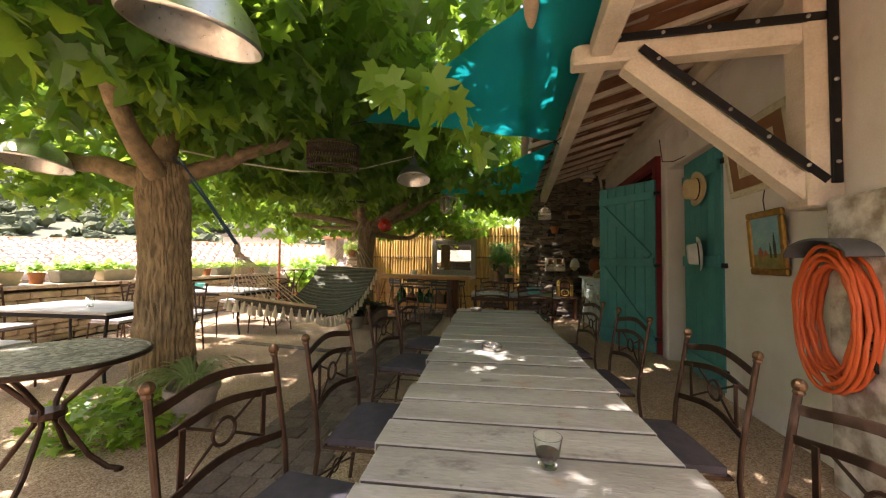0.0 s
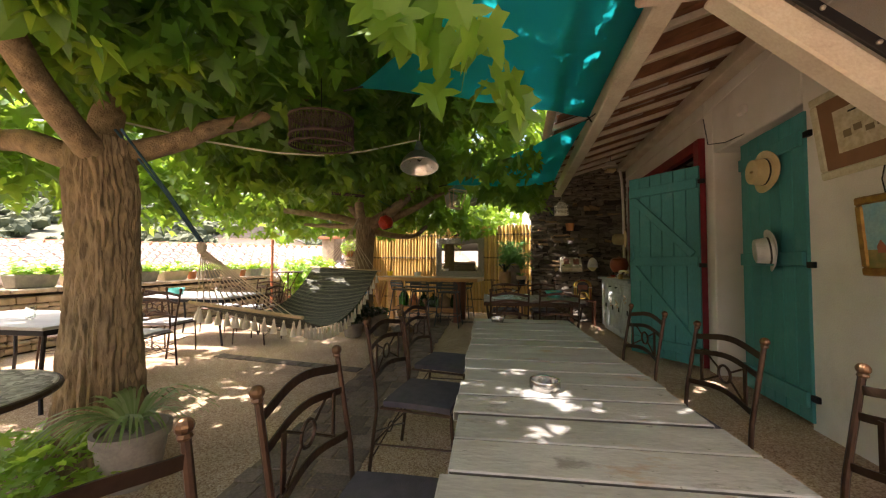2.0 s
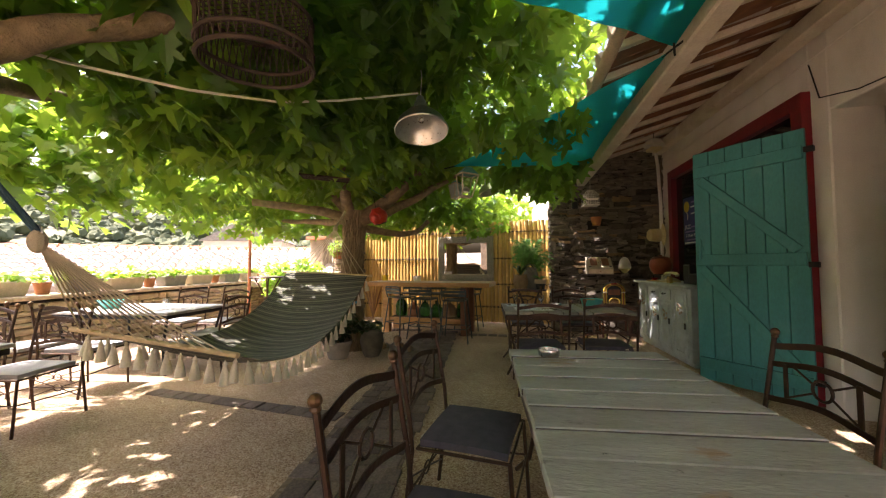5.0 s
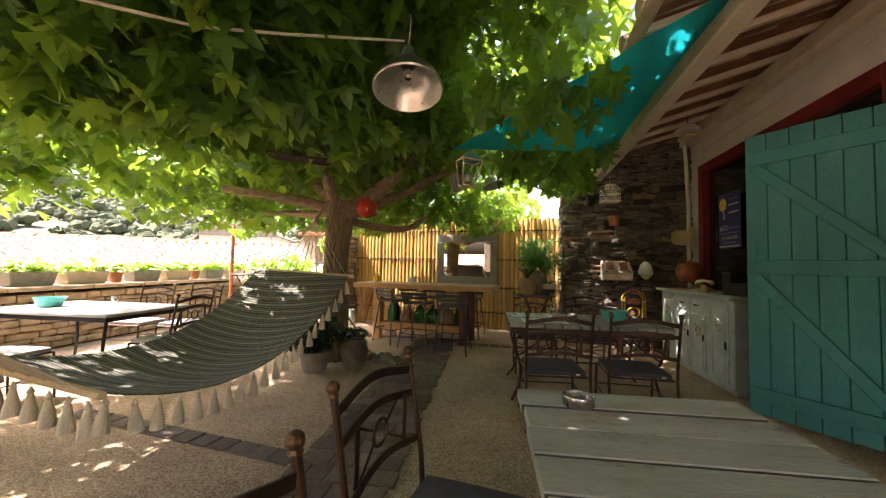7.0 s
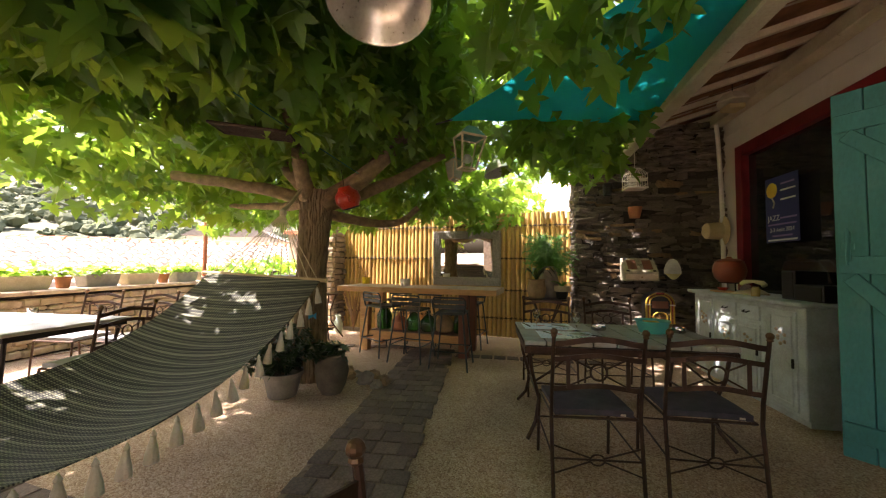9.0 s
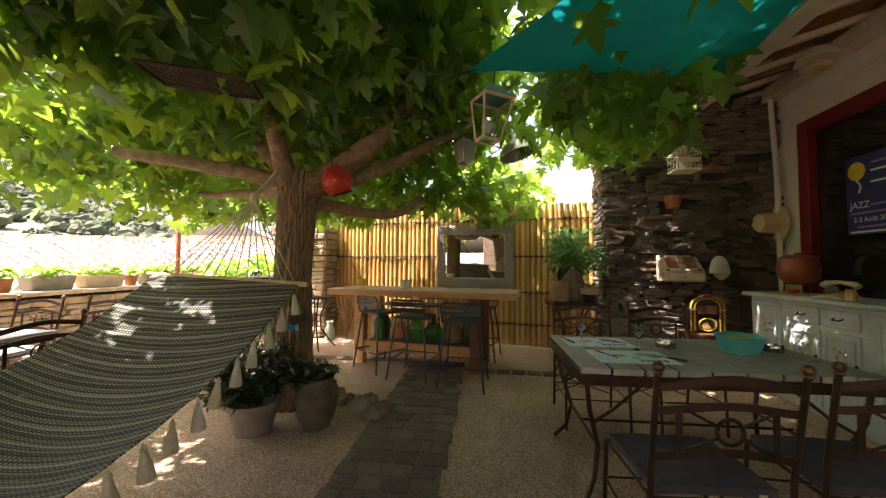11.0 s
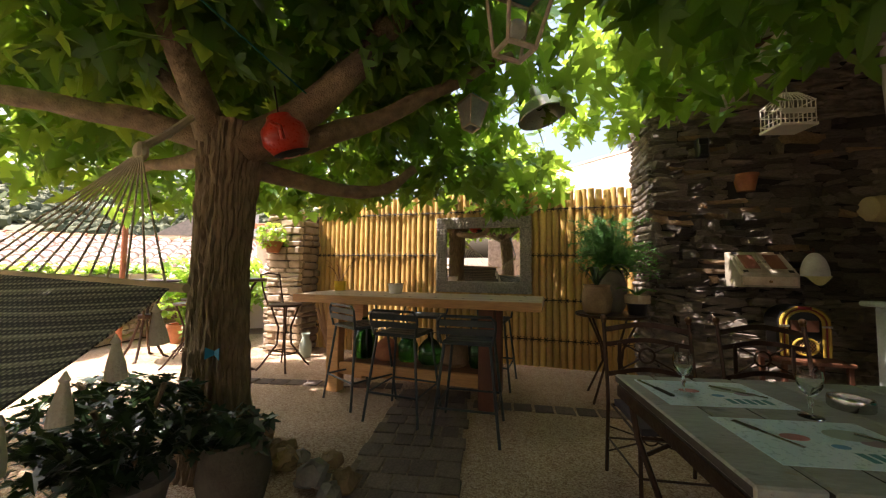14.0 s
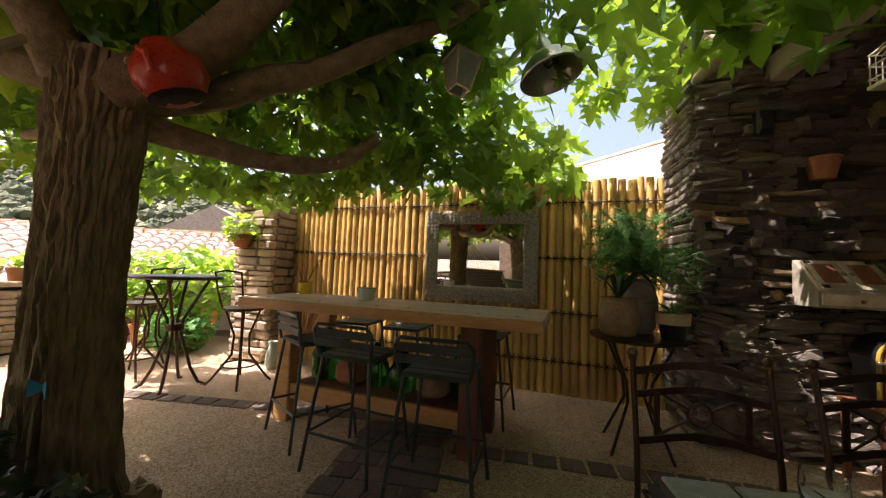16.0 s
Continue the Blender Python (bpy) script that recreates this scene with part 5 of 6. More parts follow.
wine_glass(-0.08, 6.80)
wine_glass(0.23, 6.62)
MATBLUE = material("pale_blue_paper", (0.86, 0.92, 0.95), (0.62, 0.82, 0.90), 0.3, scale=5, spread=0.6, bump=0.02, grime=0.0)
INK = plain("teal_print", (0.06, 0.25, 0.28))
for x, y, a in ((0.02, 6.82, 2), (0.10, 6.42, 1)):
    s = root("placemat", pose(x, y, 0.7525, 0, 0, a), "pale blue printed paper placemat", "placemat", "placemats")
    part("paper", Geo().box((0, 0, 0.001), (0.44, 0.30, 0.002), 0.0004), MATBLUE, s)
    for k in range(5):
        part("print_bar", Geo().box((0.03 + k * 0.032, -0.09, 0.0026), (0.02, 0.05, 0.001), 0.0002), INK, s)
    for k, (u, v, r, c) in enumerate(((-0.06, 0.02, 0.03, (0.55, 0.22, 0.2)), (0.02, -0.03, 0.018, (0.12, 0.35, 0.55)), (0.11, 0.05, 0.05, (0.42, 0.5, 0.42)), (0.14, 0.0, 0.03, (0.35, 0.25, 0.3)))):
        part("print_spot", Geo().lathe([(r, 0.0021), (r, 0.0028)], 14, Matrix.Translation((u, v, 0)) @ Matrix.Diagonal((1.3, 0.8, 1, 1))), plain("print_%s" % "abcd"[k], c), s)


def cutlery(kind, x, y, a):
    s = root(kind, pose(x, y, 0.7565, 0, 0, a), "steel %s lying on a paper placemat" % kind, kind)
    if kind == "fork":
        part("handle", Geo().box((0, -0.04, 0.002), (0.012, 0.11, 0.003), 0.001), STEELB, s)
        part("neck", Geo().box((0, 0.035, 0.002), (0.022, 0.035, 0.003), 0.001), STEELB, s)
        for e in (-0.0085, -0.003, 0.003, 0.0085):
            part("tine", Geo().box((e, 0.07, 0.002), (0.0032, 0.045, 0.003), 0.0005), STEELB, s)
    else:
        part("handle", Geo().box((0, -0.05, 0.004), (0.018, 0.10, 0.008), 0.003), CORD, s, "dark plastic handle")
        part("blade", Geo().box((0, 0.05, 0.003), (0.016, 0.11, 0.002), 0.0008), STEELB, s)


cutlery("fork", -0.03, 6.45, 24)
cutlery("knife", 0.30, 6.40, 44)
cutlery("knife", -0.17, 6.84, 14)
cutlery("fork", 0.14, 6.84, 48)
AQUA = plain("aqua_plastic", (0.10, 0.50, 0.46), 0.4)
s = root("bowl", Matrix.Translation((0.86, 6.66, 0.752)), "aqua plastic bowl holding a yellow sponge", "bowl")
part("basin", Geo().lathe([(0.09, 0), (0.10, 0.004), (0.13, 0.095), (0.138, 0.10), (0.135, 0.104), (0.125, 0.098), (0.095, 0.012), (0.002, 0.010)], 30), AQUA, s, "", True)
part("sponge", Geo().box((-0.02, -0.02, 0.085), (0.12, 0.06, 0.03), 0.008), plain("yellow_sponge", (0.7, 0.5, 0.08), 0.95), s, "yellow sponge")

# ---- pale blue cabinet and what stands on it ----
CABP = material("worn_blue_white_paint", (0.55, 0.61, 0.62), (0.40, 0.43, 0.42), 0.7, scale=6, spread=0.5, bump=0.25)
CAB = Matrix.Translation((2.33, 7.55, 0)) @ pose(0, 0, 0, 0, 0, -93)  # local x away from the stone wall, -y to the garden
cab = root("cabinet", CAB, "pale blue painted cabinet with carved panels", "cabinet")
part("body", Geo().box((0, 0.02, 0.52), (1.74, 0.50, 0.92), 0.008), CABP, cab)
part("plinth", Geo().box((0, 0.04, 0.03), (1.68, 0.46, 0.06), 0.004), CABP, cab)
part("top", Geo().box((0, 0.0, 1.005), (1.84, 0.60, 0.04), 0.012), CABP, cab, "grey worn cabinet top")
for k, x in enumerate((-0.62, 0.0, 0.62)):
    w = 0.36 if k != 1 else 0.72
    if k == 1:
        for q in (-0.18, 0.18):
            dr = part("drawer", Geo().box((x + q, -0.235, 0.87), (0.34, 0.02, 0.15), 0.008), CABP, cab)
            part("handle", Geo().tube([(x + q - 0.04, -0.247, 0.88), (x + q - 0.03, -0.275, 0.865), (x + q + 0.03, -0.275, 0.865), (x + q + 0.04, -0.247, 0.88)], 0.006), BLACK_IRON, dr)
    for q in ((-0.18, 0.18) if k == 1 else (0,)):
        hh = 0.66 if k == 1 else 0.84
        d = part("door", Geo().box((x + q, -0.235, 0.10 + hh / 2), (0.34, 0.02, hh), 0.006), CABP, cab)
        g = Geo()
        for cz, cx, sw, sh in ((0.10 + hh - 0.05, 0, 0.26, 0.02), (0.15, 0, 0.26, 0.02), (0.10 + hh / 2, -0.12, 0.02, hh - 0.1), (0.10 + hh / 2, 0.12, 0.02, hh - 0.1)):
            g.box((x + q + cx, -0.248, cz), (sw, 0.014, sh), 0.004)
        part("moulding", g, CABP, d)
        for e in range(7):
            part("carving", Geo().ball((x + q + 0.05 * math.sin(e * 1.9), -0.247, 0.10 + hh * 0.72 + 0.02 * e - 0.06), 0.016, 6), BEIGEPOT, d, "carved flower")
        part("latch", Geo().box((x + q + 0.14, -0.255, 0.5), (0.012, 0.02, 0.08), 0.003), BLACK_IRON, d)


def on_cab(x, y, a=0):
    return CAB @ pose(x, y, 1.026, 0, 0, a)


CLAYR = plain("glazed_brown_clay", (0.30, 0.075, 0.03), 0.35)
s = root("clay_jar", on_cab(-0.58, 0.02), "brown glazed clay jar on an iron stand", "jar")
part("stand", Geo().tube([(0.11 * math.cos(k * 0.4), 0.11 * math.sin(k * 0.4), 0.10) for k in range(16)], 0.006, 6, True).tube([(0.1, 0, 0.1), (0.11, 0, 0)], 0.006).tube([(-0.05, 0.09, 0.1), (-0.055, 0.095, 0)], 0.006).tube([(-0.05, -0.09, 0.1), (-0.055, -0.095, 0)], 0.006), BLACK_IRON, s)
part("pot", Geo().lathe([(0.10, 0.10), (0.15, 0.16), (0.17, 0.24), (0.155, 0.32), (0.14, 0.345), (0.15, 0.36), (0.13, 0.365), (0.125, 0.34)], 28), CLAYR, s, "", True)
part("lid", Geo().lathe([(0.135, 0.362), (0.10, 0.385), (0.03, 0.395), (0.025, 0.41), (0.002, 0.415)], 24), CLAYR, s, "", True)
s = root("tray", on_cab(-0.42, -0.14), "wooden tray with a red bowl on the cabinet", "tray")
part("board", Geo().lathe([(0.13, 0), (0.14, 0.012), (0.12, 0.016), (0.002, 0.012)], 20, Matrix.Diagonal((1.3, 0.8, 1, 1))), PINE, s)
part("red_bowl", Geo().lathe([(0.03, 0.016), (0.06, 0.05), (0.055, 0.05), (0.002, 0.022)], 16), REDGLAZE, s)
IVORY = plain("ivory_bakelite", (0.62, 0.52, 0.30), 0.35)
s = root("telephone", on_cab(-0.02, -0.10, 12), "old ivory dial telephone on the cabinet", "telephone")
part("body", Geo().sheet(lambda u, v: (-0.13 + 0.26 * u, -0.10 + 0.2 * v, 0.005 + 0.085 * math.sin(math.pi * min(max(u, 0.03), 0.97)) ** 0.6 * (0.35 + 0.65 * v) * math.sin(math.pi * (0.08 + 0.84 * v)) ** 0.5), 14, 12, 0.02), IVORY, s, "", True)
part("dial", Geo().lathe([(0.05, 0), (0.05, 0.01), (0.02, 0.014), (0.002, 0.014)], 18, pose(0, -0.045, 0.07, 35, 0, 0)), ALU, s)
part("handset", Geo().tube([(-0.13, 0.04, 0.10), (-0.11, 0.04, 0.125), (0, 0.04, 0.14), (0.11, 0.04, 0.125), (0.13, 0.04, 0.10)], [0.03, 0.026, 0.016, 0.026, 0.03], 10), IVORY, s, "", True)
thing("glass_jar", Geo().lathe([(0.035, 0), (0.037, 0.07), (0.03, 0.08), (0.03, 0.095)], 16), plain("honey", (0.5, 0.36, 0.12), 0.2), "small jar with yellow contents on the cabinet", "jar", m=on_cab(0.22, -0.19))
s = root("photo_frame", on_cab(0.30, 0.16) @ pose(0, 0, 0, -12, 0, 0), "wooden photo frame leaning on the cabinet", "frame")
for c, q in (((0, 0, 0.24), (0.34, 0.02, 0.03)), ((0, 0, 0.015), (0.34, 0.02, 0.03)), ((-0.155, 0, 0.128), (0.03, 0.02, 0.19)), ((0.155, 0, 0.128), (0.03, 0.02, 0.19))):
    part("frame_side", Geo().box(c, q, 0.004), FADED, s)
part("print", Geo().box((0, 0.004, 0.128), (0.28, 0.006, 0.19), 0.001), GREYPOT, s)
BLACKP = plain("black_plastic", (0.012, 0.012, 0.013), 0.4)
for x, w, hh in ((0.52, 0.16, 0.26), (0.74, 0.3, 0.14)):
    s = root("stereo", on_cab(x, 0.02), "black stereo equipment on the cabinet", "stereo")
    part("case", Geo().box((0, 0, hh / 2), (w, 0.26, hh), 0.006), BLACKP, s)
    part("front", Geo().box((0, -0.132, hh / 2), (w - 0.03, 0.006, hh - 0.03), 0.002), CORD, s)

# poster on the glass
s = root("poster", HW @ Matrix.Translation((-0.075, 4.36, 1.95)) @ pose(0, 0, 0, 0, 0, -90), "dark blue concert poster with yellow disc", "poster")
part("sheet", Geo().box((0, 0, 0), (0.50, 0.004, 0.72), 0.0005), plain("deep_blue_print", (0.02, 0.025, 0.13), 0.5), s)
part("disc", Geo().lathe([(0.085, 0), (0.085, 0.002)], 24, pose(-0.14, -0.003, 0.22, 90, 0, 0)), plain("yellow_print", (0.75, 0.5, 0.04), 0.5), s)
part("horn", Geo().tube([(-0.14, -0.005, 0.14), (-0.1, -0.005, 0.08), (-0.12, -0.005, 0.02)], 0.008), plain("pale_print", (0.6, 0.55, 0.4), 0.5), s)


def letters(text, size, m, mat, parent, name="lettering"):
    cu = bpy.data.curves.new(name, "FONT")
    cu.body, cu.size, cu.extrude = text, size, 0.0006
    cu.align_x = "CENTER"
    tmp = bpy.data.objects.new(name, cu)
    me = bpy.data.meshes.new_from_object(tmp)
    me.materials.append(mat)
    bpy.data.objects.remove(tmp)
    ob = new(name, me)
    ob.parent = parent
    ob.matrix_basis = m
    return ob


PALEP = plain("white_print", (0.75, 0.74, 0.7), 0.5)
LILAC = plain("lilac_print", (0.3, 0.2, 0.42), 0.5)
letters("JAZZ", 0.085, pose(-0.12, -0.004, -0.12, 90, 0, 0), PALEP, s)
letters("2-3 Août 2024", 0.062, pose(0.0, -0.004, -0.245, 90, 0, 0), PALEP, s)
for z, w, x, mt in ((0.27, 0.2, 0.1, LILAC), (0.2, 0.22, 0.1, PALEP), (0.1, 0.22, 0.1, PALEP), (-0.1, 0.24, 0.1, LILAC), (-0.165, 0.42, 0, LILAC), (-0.29, 0.3, 0, LILAC), (-0.335, 0.44, 0, PALEP)):
    part("print_bar", Geo().box((x, -0.003, z), (w, 0.002, 0.018), 0.0003), mt, s)

# ---- stone wall things ----
def on_sw(x, z, y=-0.02):
    return SW @ Matrix.Translation((x, y, z))


s = root("niche_pot", on_sw(0.79, 2.03, 0.0), "small terracotta pot in a wall niche", "pot")
part("pot", Geo().lathe([(0.07, 0.0), (0.10, 0.14), (0.108, 0.14), (0.108, 0.165), (0.09, 0.165), (0.08, 0.13), (0.002, 0.12)], 20), TERRACOTTA, s, "", True)
s = root("metal_box", on_sw(0.79, 1.11, -0.18), "pale metal box with a sloping lid of two dark panels", "box")
OLDCREAM = material("aged_cream_paint", (0.42, 0.37, 0.28), (0.26, 0.22, 0.16), 0.6, scale=9)
part("case", Geo().add([(-0.22, -0.13, 0), (0.22, -0.13, 0), (0.22, 0.13, 0), (-0.22, 0.13, 0), (-0.22, -0.13, 0.11), (0.22, -0.13, 0.11), (0.21, 0.10, 0.32), (-0.21, 0.10, 0.32), (0.22, 0.13, 0.32), (-0.22, 0.13, 0.32)], [(3, 2, 1, 0), (0, 1, 5, 4), (4, 5, 6, 7), (7, 6, 8, 9), (9, 8, 2, 3), (1, 2, 8, 6, 5), (0, 4, 7, 9, 3)]), OLDCREAM, s)
LID = pose(0, -0.015, 0.215, math.degrees(math.atan2(0.21, 0.23)), 0, 0)
for x in (-0.1, 0.1):
    part("door", Geo().box((x, 0, 0.006), (0.19, 0.29, 0.014), 0.004, LID), OLDCREAM, s)
    part("grille", Geo().box((x, 0.005, 0.014), (0.12, 0.19, 0.008), 0.003, LID), DARKWOOD, s)
    for e in (-0.125, 0.125):
        part("corner_plate", Geo().box((x + math.copysign(0.07, x), e, 0.0145), (0.04, 0.03, 0.005), 0.002, LID), BLACK_IRON, s)
    part("ring_pull", Geo().tube([(x * 0.2 + 0.012 * math.cos(k * 0.6283), 0.012 * math.sin(k * 0.6283), 0.016) for k in range(10)], 0.0025, 5, True, LID), BLACK_IRON, s)
part("drawer", Geo().box((0, -0.134, 0.055), (0.41, 0.012, 0.075), 0.004), FADED, s)
part("knob", Geo().lathe([(0.012, 0), (0.01, 0.015)], 10, pose(0.0, -0.142, 0.05, 90, 0, 0)), BRASS, s)
for x in (-0.18, 0.18):
    part("bracket", Geo().box((x, 0.08, -0.01), (0.03, 0.12, 0.02), 0.003), BLACK_IRON, s)
s = root("cap", on_sw(1.24, 1.13, -0.12) @ Matrix.Scale(0.82, 4), "white cotton cap hanging on the wall", "cap")
part("crown", Geo().sheet(lambda u, v: (0.135 * math.sin(math.pi * (0.5 * u)) * math.cos(6.2832 * v), 0.07 * math.sin(math.pi * 0.5 * u) * math.sin(6.2832 * v), 0.10 + 0.26 * math.cos(math.pi * 0.5 * u)), 10, 28, 0.004), FELT, s, "", True)
part("peak", Geo().sheet(lambda u, v: (-0.02 + 0.24 * (u - 0.5), -0.04 - 0.05 * v, 0.10 - 0.10 * v * math.sin(math.pi * u)), 10, 5, 0.005), plain("cream_yellow", (0.6, 0.52, 0.25), 0.9), s, "yellowish peak", True)
part("peg", Geo().tube([(0, 0.12, 0.37), (0, 0.0, 0.36), (-0.03, -0.03, 0.40)], 0.012), DARKWOOD, s)
s = root("jukebox", on_sw(1.0, 0.52, -0.3) @ Matrix.Diagonal((1.02, 1, 0.82, 1)), "small retro jukebox with glowing yellow arch", "jukebox")
part("case", Geo().box((0, 0.05, 0.18), (0.36, 0.2, 0.36), 0.03).lathe([(0.18, -0.1), (0.18, 0.1)], 28, pose(0, 0.05, 0.36, 90, 0, 0)), BLACKP, s)
YEL = plain("amber_plastic", (0.42, 0.28, 0.04), 0.35)
for rr, wide, mt, lab in ((0.166, 0.013, YEL, "amber plastic arch"), (0.147, 0.007, RED, "dark red inlay of the arch"), (0.128, 0.012, YEL, "amber plastic arch")):
    part("arch", Geo().tube([(rr, -0.06, 0.02), (rr, -0.06, 0.34)] + [(rr * math.cos(k * math.pi / 12), -0.06, 0.36 + rr * math.sin(k * math.pi / 12)) for k in range(13)] + [(-rr, -0.06, 0.34), (-rr, -0.06, 0.02)], wide, 8), mt, s, lab, True)
part("crest", Geo().box((0, -0.068, 0.515), (0.1, 0.02, 0.035), 0.008), RED, s, "dark red crest")
for x in (-0.147, 0.147):
    part("band", Geo().box((x, -0.07, 0.33), (0.066, 0.022, 0.02), 0.004), ALU, s, "chromed band")
part("grille", Geo().tube([(0.085 * math.cos(k * math.pi / 12), -0.06, 0.12 + 0.085 * math.sin(k * math.pi / 12)) for k in range(24)], 0.011, 8, True), YEL, s, "amber ring round the grille", True)
for k in range(-3, 4):
    for lean in (-0.035, 0.035):
        part("grille_bar", Geo().tube([(k * 0.022 - lean, -0.062, 0.06), (k * 0.022 + lean, -0.062, 0.18)], 0.003, 5), BRASS, s)
part("display", Geo().box((0, -0.055, 0.33), (0.2, 0.012, 0.12), 0.006), DARKWOOD, s, "dark title window")
s = root("side_table", on_sw(1.0, 0, -0.32), "dark small table under the jukebox", "table")
part("top", Geo().box((0, 0.0, 0.505), (0.5, 0.36, 0.03), 0.005), DARKWOOD, s)
for x in (-0.22, 0.22):
    for y in (-0.15, 0.15):
        part("leg", Geo().box((x, y, 0.245), (0.035, 0.035, 0.49), 0.004), DARKWOOD, s)
s = root("straw_hat", HW @ Matrix.Translation((-0.06, 5.55, 1.82)) @ pose(0, 0, 0, 0, -90, 0), "big straw hat hanging on the white wall", "hat")
part("brim", Geo().lathe([(0.21, 0.0), (0.215, 0.008), (0.12, 0.03), (0.12, 0.022)], 28), STRAW, s, "", True)
part("crown", Geo().lathe([(0.125, 0.02), (0.12, 0.10), (0.11, 0.20), (0.07, 0.235), (0.002, 0.24)], 28), STRAW, s, "", True)
s = root("birdcage", Matrix.Translation((1.26, 8.0, 2.25)), "small white wire birdcage hanging from the beam", "birdcage")
CAGEW = plain("white_cage_paint", (0.66, 0.6, 0.48), 0.6)
part("floor", Geo().box((0, 0, 0.01), (0.24, 0.20, 0.02), 0.004), CAGEW, s)
for k in range(9):
    x = -0.11 + k * 0.0275
    part("wire", Geo().tube([(x, -0.09, 0.01), (x, -0.09, 0.18), (x * 0.4, -0.03, 0.26), (x * 0.4, 0.03, 0.26), (x, 0.09, 0.18), (x, 0.09, 0.01)], 0.0035, 4), CAGEW, s)
for z in (0.05, 0.12, 0.18):
    part("hoop", Geo().tube([(-0.115, -0.09, z), (0.115, -0.09, z), (0.115, 0.09, z), (-0.115, 0.09, z)], 0.004, 4, True), CAGEW, s)
part("panel", Geo().box((0, -0.092, 0.10), (0.2, 0.006, 0.035), 0.002), CAGEW, s)
part("hook", Geo().tube([(0, 0, 0.26), (0, 0, 0.56)], 0.004), CAGEW, s)
thing("lamp_box", Geo().box((0, 0, 0), (0.11, 0.09, 0.2), 0.015).box((0, -0.05, -0.02), (0.08, 0.02, 0.1), 0.008), BLACKP, "black loudspeaker box on the stone wall", "speaker", m=on_sw(0.40, 2.46, -0.06))
thing("drainpipe", Geo().tube([(2.72, 8.78, 0.02), (2.72, 8.80, 2.4), (2.70, 8.82, 3.1), (2.64, 8.75, 3.3)], 0.028, 10), PLASTER, "white painted pipe in the wall corner", "pipe", smooth=True)
s = root("wall_lamp", Matrix.Translation((2.0, 7.4, 3.02)), "pale wire lantern under the rafters", "lamp")
part("shade", Geo().lathe([(0.15, 0), (0.155, 0.012), (0.09, 0.09), (0.05, 0.11)], 6), CAGEW, s)
part("base", Geo().box((0, 0, -0.05), (0.16, 0.16, 0.05), 0.01), STRAW, s)
part("hook", Geo().tube([(0, 0, 0.1), (0, 0, 0.2)], 0.005), CORD, s)


# ---- plants and pots ----
def frond_geo(n, base, spread, height, arch, width):
    """Long narrow arching leaves, joined."""
    g = Geo()
    for k in range(n):
        w, ln = rnd.uniform(0, 6.2832), rnd.uniform(0.7, 1.1)
        out = []
        for i in range(7):
            u = i / 6
            r = spread * ln * u
            out.append((base[0] + r * math.cos(w), base[1] + r * math.sin(w), base[2] + height * ln * (u - arch * u * u)))
        side = Vector((-math.sin(w), math.cos(w), 0))
        v = []
        for i, p in enumerate(out):
            q = width * (1 - (i / 6) ** 2) * (0.6 + i / 6)
            v += [Vector(p) + side * q, Vector(p) - side * q + Vector((0, 0, 0.004))]
        g.add(v, [(2 * i, 2 * i + 1, 2 * i + 3, 2 * i + 2) for i in range(6)])
    return g


def bush_places(n, c, r, flat=0.8):
    out = []
    while len(out) < n:
        p = Vector((rnd.uniform(-1, 1), rnd.uniform(-1, 1), rnd.uniform(-1, 1)))
        if 0.25 < p.length < 1:
            out.append(Vector(c) + Vector((p.x * r, p.y * r, p.z * r * flat)))
    return out


def potted(m, prof, mat, label, cat="potted plant"):
    s = root("potted_plant", m, label, cat)
    part("pot", Geo().lathe(prof, 24), mat, s, "", True)
    return s


def pot_prof(r, h):
    return [(r * 0.68, 0), (r * 0.72, 0.01), (r * 0.92, h * 0.82), (r, h * 0.83), (r * 1.02, h), (r * 0.9, h), (r * 0.85, h * 0.86), (0.002, h * 0.85)]


SPIDER = leafy("striped_grass_leaf", (0.10, 0.2, 0.05), (0.34, 0.4, 0.2), (0.3, 0.45, 0.12), 0.3)
s = potted(Matrix.Translation((-2.30, 2.62, 0)), pot_prof(0.19, 0.32), GREYPOT, "spider plant with arching striped leaves in a grey pot")
part("leaves", frond_geo(95, (0, 0, 0.28), 0.42, 0.62, 0.85, 0.011), SPIDER, s)
s = root("ivy_patch", Matrix.Translation((-2.78, 2.5, 0)), "low green ivy and weeds at the foot of the tree", "plants", kind="stuff")
scatter_leaves("leaves", bush_places(520, (0, 0, 0.14), 0.55, 0.35), LEAF_BRIGHT, s, (0.05, 0.11), 0.2)
s = potted(Matrix.Translation((-2.54, 6.80, 0)), pot_prof(0.19, 0.24), GREYPOT, "dark leaved shrub in a grey stone pot by the tree")
scatter_leaves("leaves", bush_places(800, (-0.10, 0.02, 0.47), 0.39, 0.62), LEAF_DARK, s, (0.06, 0.12), 0.2, narrow=0.5)
part("stems", Geo().tube([(0, 0, 0.2), (0.1, 0, 0.5), (0.22, -0.05, 0.7)], 0.012).tube([(0, 0, 0.2), (-0.15, 0.05, 0.5), (-0.3, 0, 0.66)], 0.012).tube([(0, 0, 0.2), (-0.02, -0.15, 0.6)], 0.012), BARK, s)
s = potted(Matrix.Translation((-2.10, 6.95, 0)), [(0.10, 0), (0.14, 0.08), (0.17, 0.22), (0.15, 0.33), (0.12, 0.37), (0.13, 0.39), (0.11, 0.39), (0.1, 0.33), (0.002, 0.31)], material("olive_stone", (0.15, 0.125, 0.085), (0.08, 0.07, 0.05), 0.85, scale=9, bump=0.3), "rounded stone urn with trailing leaves")
scatter_leaves("leaves", bush_places(130, (-0.05, 0, 0.42), 0.2, 0.5), LEAF_DARK, s, (0.05, 0.1), 0.3)
